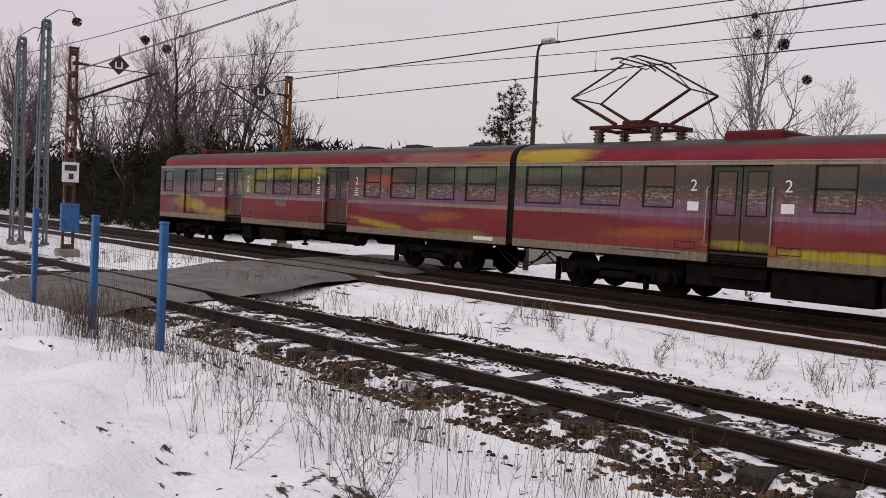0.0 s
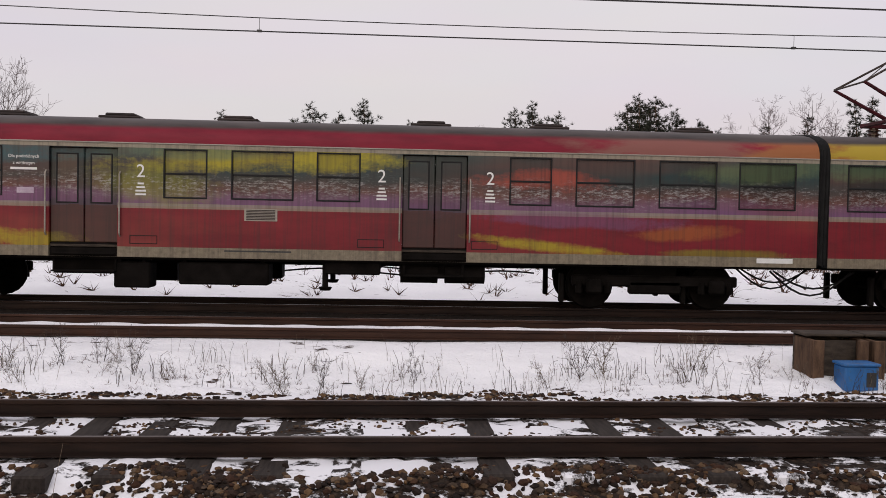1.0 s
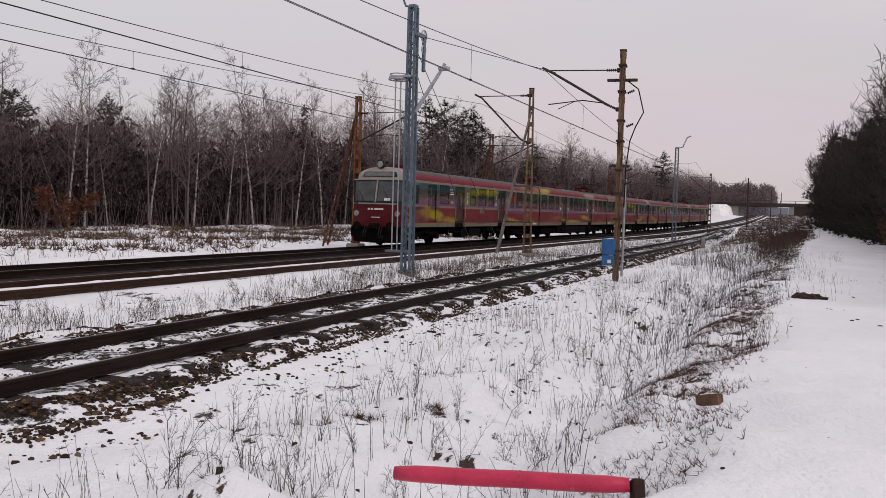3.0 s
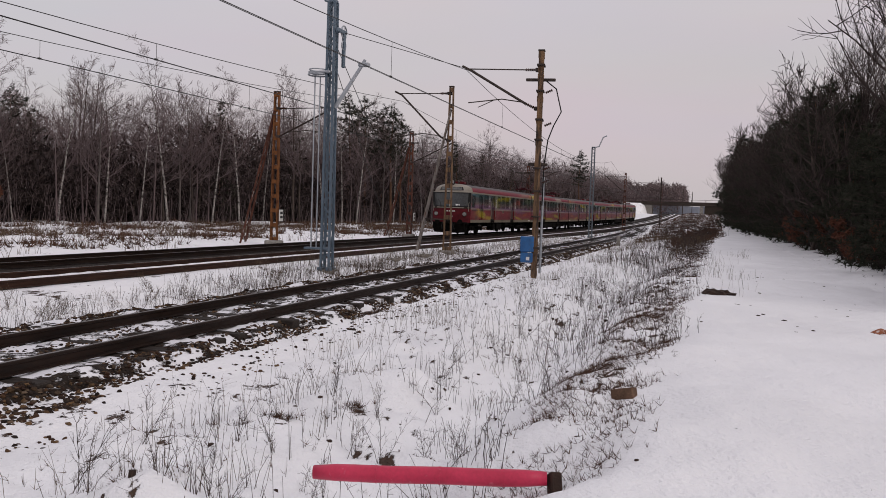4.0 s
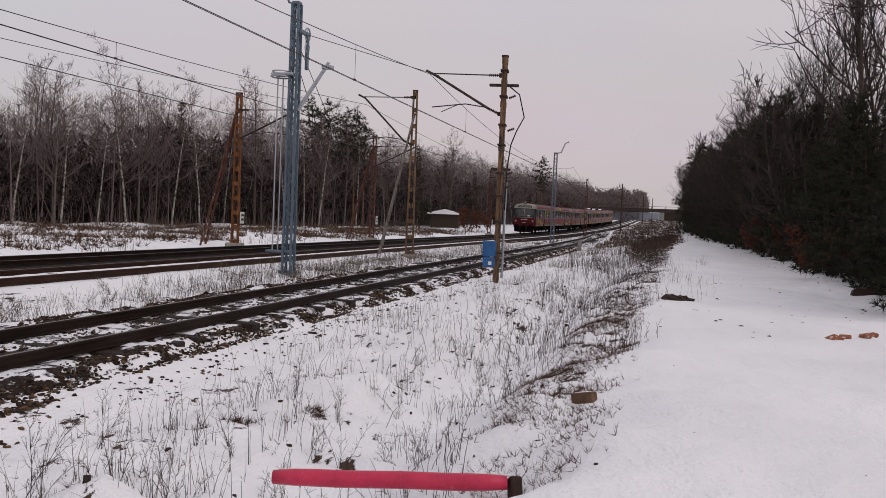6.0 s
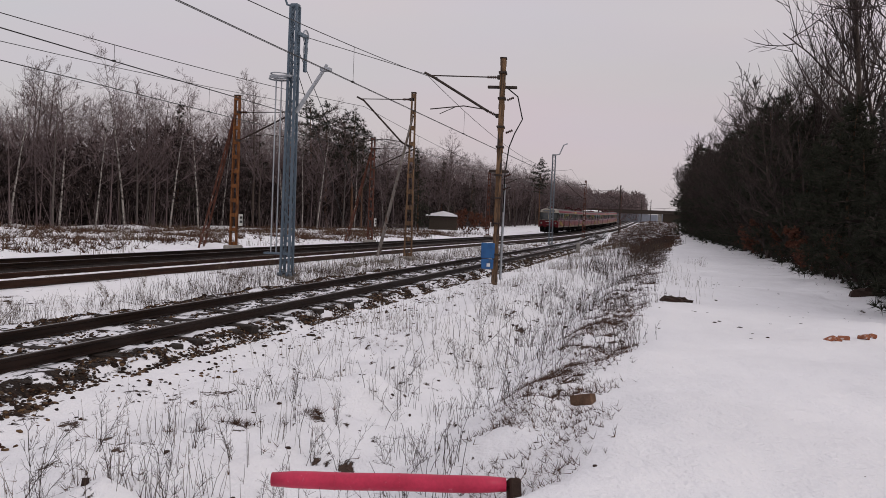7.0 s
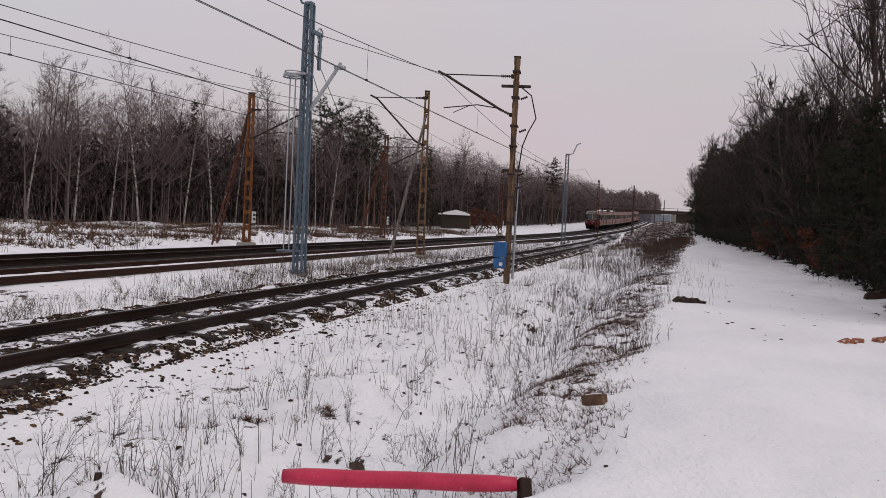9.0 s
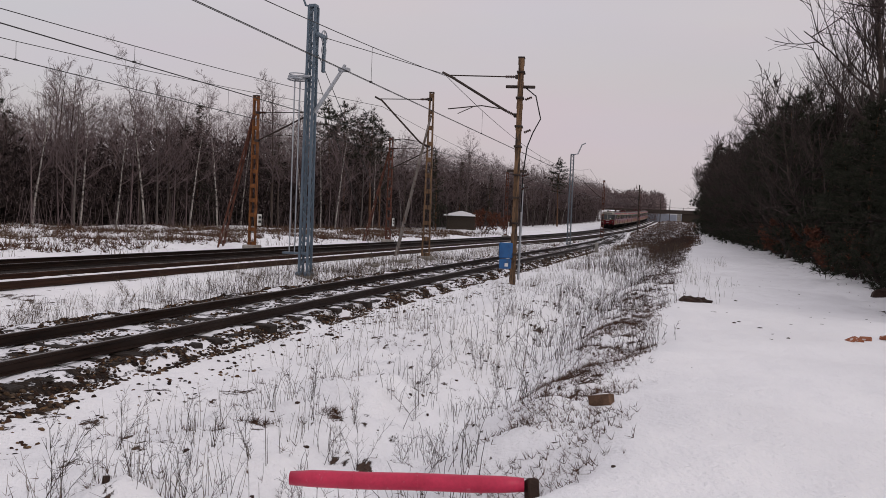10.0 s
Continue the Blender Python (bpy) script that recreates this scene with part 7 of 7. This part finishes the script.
def weed(seed, height, branches, spread, r=0.004, mat=None):
    rs = np.random.RandomState(seed)
    segs = []
    for st in range(rs.randint(2, 5)):
        d = np.array([rs.normal(0, 0.25), rs.normal(0, 0.25), 1.0])
        p = np.array([rs.normal(0, 0.03), rs.normal(0, 0.03), -0.03])
        n = 5
        for i in range(n):
            d = d + rs.normal(0, 0.1, 3)
            d /= np.linalg.norm(d)
            q = p + d * height / n * rs.uniform(0.8, 1.1)
            segs.append((*p, *q, r * (1 - i / n * 0.5), r * (1 - (i + 1) / n * 0.5)))
            for b in range(branches):
                e = d + rs.normal(0, spread, 3)
                e /= np.linalg.norm(e)
                branch_out(rs, segs, q, e, height * rs.uniform(0.12, 0.32), r * 0.5, 1, r * 0.35, 0.0, 3)
            p = q
    w = thing("dead_weed", Matrix(), "dead branching weed standing in the snow", "weed", "dead weeds")
    ob = new("stem", arrays("stem", *sticks(segs), mat or WEED))
    ob.parent = w
    return w


low_weed = weed(230, 0.34, 4, 0.75, 0.0032, STALK)
tagged(low_weed, "low bushy dead weed between the tracks", "weed", "dead weeds")
lw = random.Random(61)
spread_tree(low_weed, [(lw.uniform(-13, 34), lw.gauss(11.6, 0.45), lw.uniform(0.7, 1.5)) for _ in range(110)], 62)
weeds = [weed(201, 0.6, 3, 0.5), weed(202, 0.5, 4, 0.7), weed(203, 0.45, 3, 0.6), weed(204, 0.75, 2, 0.4)]
ws = [[(5.31, 3.33, 1.0), (5.6, 2.6, 0.7), (4.8, 3.0, 0.8), (6.3, 3.4, 0.8), (8.1, 3.2, 0.7), (9.9, 2.0, 0.6), (7.2, 2.0, 0.6), (6.2, 4.6, 0.8), (8.6, 3.9, 0.7), (-5.8, 4.2, 0.8), (13, 2.2, 1.0), (24, 3.0, 1.2), (-3.4, 11.6, 1.0), (4.9, 4.2, 0.9)],
      [(5.1, 3.6, 0.8), (7.89, 2.62, 0.9), (11.7, 2.5, 1.0), (9.4, 1.7, 0.8), (-7.4, 4.1, 0.9), (18, 2.4, 1.1), (10.3, 2.3, 0.8), (12.6, 3.0, 0.9), (15.2, 2.4, 1.0), (16.4, 1.6, 0.8), (20.3, 1.8, 1.0), (22.4, 3.3, 1.1), (-4.2, 3.4, 0.8), (-6.3, 3.7, 0.9), (-3.3, 2.6, 0.6), (-4.3, 11.7, 1.3), (-0.9, 11.4, 1.3), (2.6, 11.6, 1.2), (10.2, 11.6, 1.2), (5.0, 11.4, 1.0), (21.2, 2.5, 1.3)],
      [(7.45, 4.32, 0.6), (7.44, 3.95, 0.55), (5.96, 2.92, 0.8), (7.14, 3.03, 0.7), (6.6, 1.9, 0.8), (8.2, 1.5, 0.7), (-6.6, 5.0, 0.8), (13.7, 2.6, 1.1), (-9.0, 4.3, 1.0), (-3.9, 11.9, 1.1), (0.4, 11.9, 1.1)],
      [(6.9, 2.7, 0.8), (15.5, 1.9, 0.9), (4.7, 3.9, 0.7), (-3.9, 3.1, 0.8), (-4.8, 3.7, 0.9), (-5.6, 3.2, 0.8), (9.2, 2.9, 0.8), (11.5, 1.7, 0.7), (14.5, 3.2, 0.9), (19.5, 2.9, 1.0), (23, 2.2, 1.0), (26, 3.4, 1.1), (-8.4, 4.6, 0.9), (10.8, 3.4, 0.7), (17, 3.5, 0.9), (-11.4, 4.4, 0.9)]]
for w, s in zip(weeds, ws):
    spread_tree(w, s, 31)
tuft_rs = np.random.RandomState(210)
for x, y in ((7.4, 4.3), (7.42, 3.92), (8.3, 3.55), (9.9, 4.1)):
    t = thing("grass_tuft", Matrix(), "brown tuft of grass poking through the snow", "grass tuft", "grass tufts")
    c = np.stack([x + tuft_rs.normal(0, 0.07, 26), y + tuft_rs.normal(0, 0.07, 26), np.full(26, float(land(x, y)) - 0.01)], -1)
    ob = new("grass", arrays("grass", *blades(c, np.tile((0, 0, 0.5), (26, 1)), 0.09, 0.0028, 14, tuft_rs), BROWN_GRASS))
    ob.parent = t
shrub = weed(220, 1.6, 5, 0.8, 0.012, TWIG)
shrub.name = "bare_shrub"
tagged(shrub, "low bare shrub in the snowy field", "shrub", "shrubs")
spread_tree(shrub, [(15, 26, 1.0), (17.5, 27, 1.1), (13, 28, 0.9), (49, 43, 1.0), (60, 45, 1.0), (3, 30, 1.1), (-4, 29, 1.0), (30, 33, 0.9), (90, 38, 1.0), (42, 28, 0.8)], 33)

# ---- far things ----
SHED = thing("shed", pose(134, 36, float(rise(134)) - 0.1, 0, 0, 12), "low wooden shed with a snowy roof at the wood's edge", "shed")
part("wall", Shape().block(-3.0, 3.0, -2.2, 2.2, 0, 2.4, 0.03), BOX_DARK, SHED)
part("roof", Shape().add([(-3.4, -2.7, 2.3), (3.4, -2.7, 2.3), (3.4, 0, 2.95), (-3.4, 0, 2.95), (3.4, 2.7, 2.3), (-3.4, 2.7, 2.3), (-3.4, -2.7, 2.15), (3.4, -2.7, 2.15), (3.4, 2.7, 2.15), (-3.4, 2.7, 2.15)],
                         [(0, 1, 2, 3), (3, 2, 4, 5), (0, 6, 7, 1), (5, 4, 8, 9), (1, 7, 8, 4, 2), (0, 3, 5, 9, 6)]), SNOW, SHED, "snow-covered pitched roof")
part("door", Shape().block(-0.5, 0.5, -2.24, -2.2, 0, 1.95, 0.01), BOX_TAN, SHED)

zb = float(rise(330))
BRIDGE = thing("road_bridge", pose(332, 0, zb), "concrete road bridge over the railway in the distance", "bridge")
part("deck", Shape().block(-4, 4, -60, 60, 3.2, 4.0, 0.1), DARK_STEEL, BRIDGE)
part("parapet", Shape().block(-4.1, -3.9, -60, 60, 4.0, 4.5, 0.05), DARK_STEEL, BRIDGE)
for y in (-3.0, 6.5):
    part("pier", Shape().block(-3.5, 3.5, y - 0.6, y + 0.6, -1, 3.2, 0.1), CONCRETE, BRIDGE)
part("abutment", Shape().block(-3.0, 3.0, 24.0, 27.0, -1, 3.3, 0.05), CONCRETE, BRIDGE)
# the shade below the deck is painted in by this wall's dark colour
part("side_wall", Shape().block(-3.0, 3.0, -14, 5.5, -1, 3.2, 0.05), BOX_DARK, BRIDGE, "wall under the bridge, with its shade put into a dark colour")
for i in range(13):
    part("railing_post", Shape().block(-4.08, -3.96, -30 + i * 5, -29.8 + i * 5, 4.5, 5.3, 0.02), DARK_STEEL, BRIDGE)
part("handrail", Shape().block(-4.08, -3.98, -32, 34, 5.25, 5.35, 0.02), DARK_STEEL, BRIDGE)
wall = thing("barrier_wall", Matrix(), "long blue-grey panel wall beside the tracks beyond the bridge", "wall")
for i in range(12):
    y = -8.0 + i * 4
    part("wall_panel", Shape().block(356, 356.3, y, y + 3.95, zb - 1.0, zb + 3.3, 0.03), CONCRETE_PALE, wall)
emb = Shape()
emb.add([(300, 27, zb - 1.5), (336, 25, zb - 1), (336, 26.5, zb + 3.9), (318, 30, zb + 3.6), (330, 110, zb + 3.9), (290, 110, zb - 1.5), (292, 40, zb - 1.5), (312, 42, zb + 3.6)],
        [(0, 1, 2, 3), (0, 3, 7, 6), (3, 2, 4, 7), (7, 4, 5, 6)])
tagged(new("embankment", emb.mesh("embankment", SNOW)), "snowy embankment that carries the road", "embankment", kind="structure")


def motions():
    """The train runs away along its track."""
    tail = [(0.0, -36.7), (0.5, -24.4), (1.0, -12.1), (1.5, 0.15), (2.0, 12.45), (2.5, 24.65), (3.0, 36.8), (3.5, 48.9), (4.0, 60.9), (4.5, 72.8), (5.0, 84.6), (5.5, 96.2),
            (6.0, 107.7), (6.5, 119.0), (7.0, 130.1), (7.5, 141.0), (8.0, 151.7), (8.5, 162.2), (9.0, 172.4), (9.5, 182.2), (10.0, 191.6)]
    for car, off, turn in CARS:
        rows = []
        for t, x in tail:
            length = MID_LEN if car.name.startswith("train_motor") else END_LEN
            x0 = x + off
            x1 = x0 + (length if not turn else -length)
            z0, z1 = float(rise(x0)), float(rise(x1))
            rows.append((t, pose(x0, TRAIN_Y, RAIL_Z + z0, 0, -math.degrees(math.atan2(z1 - z0, length)), turn)))
        walk(car, rows)


motions()
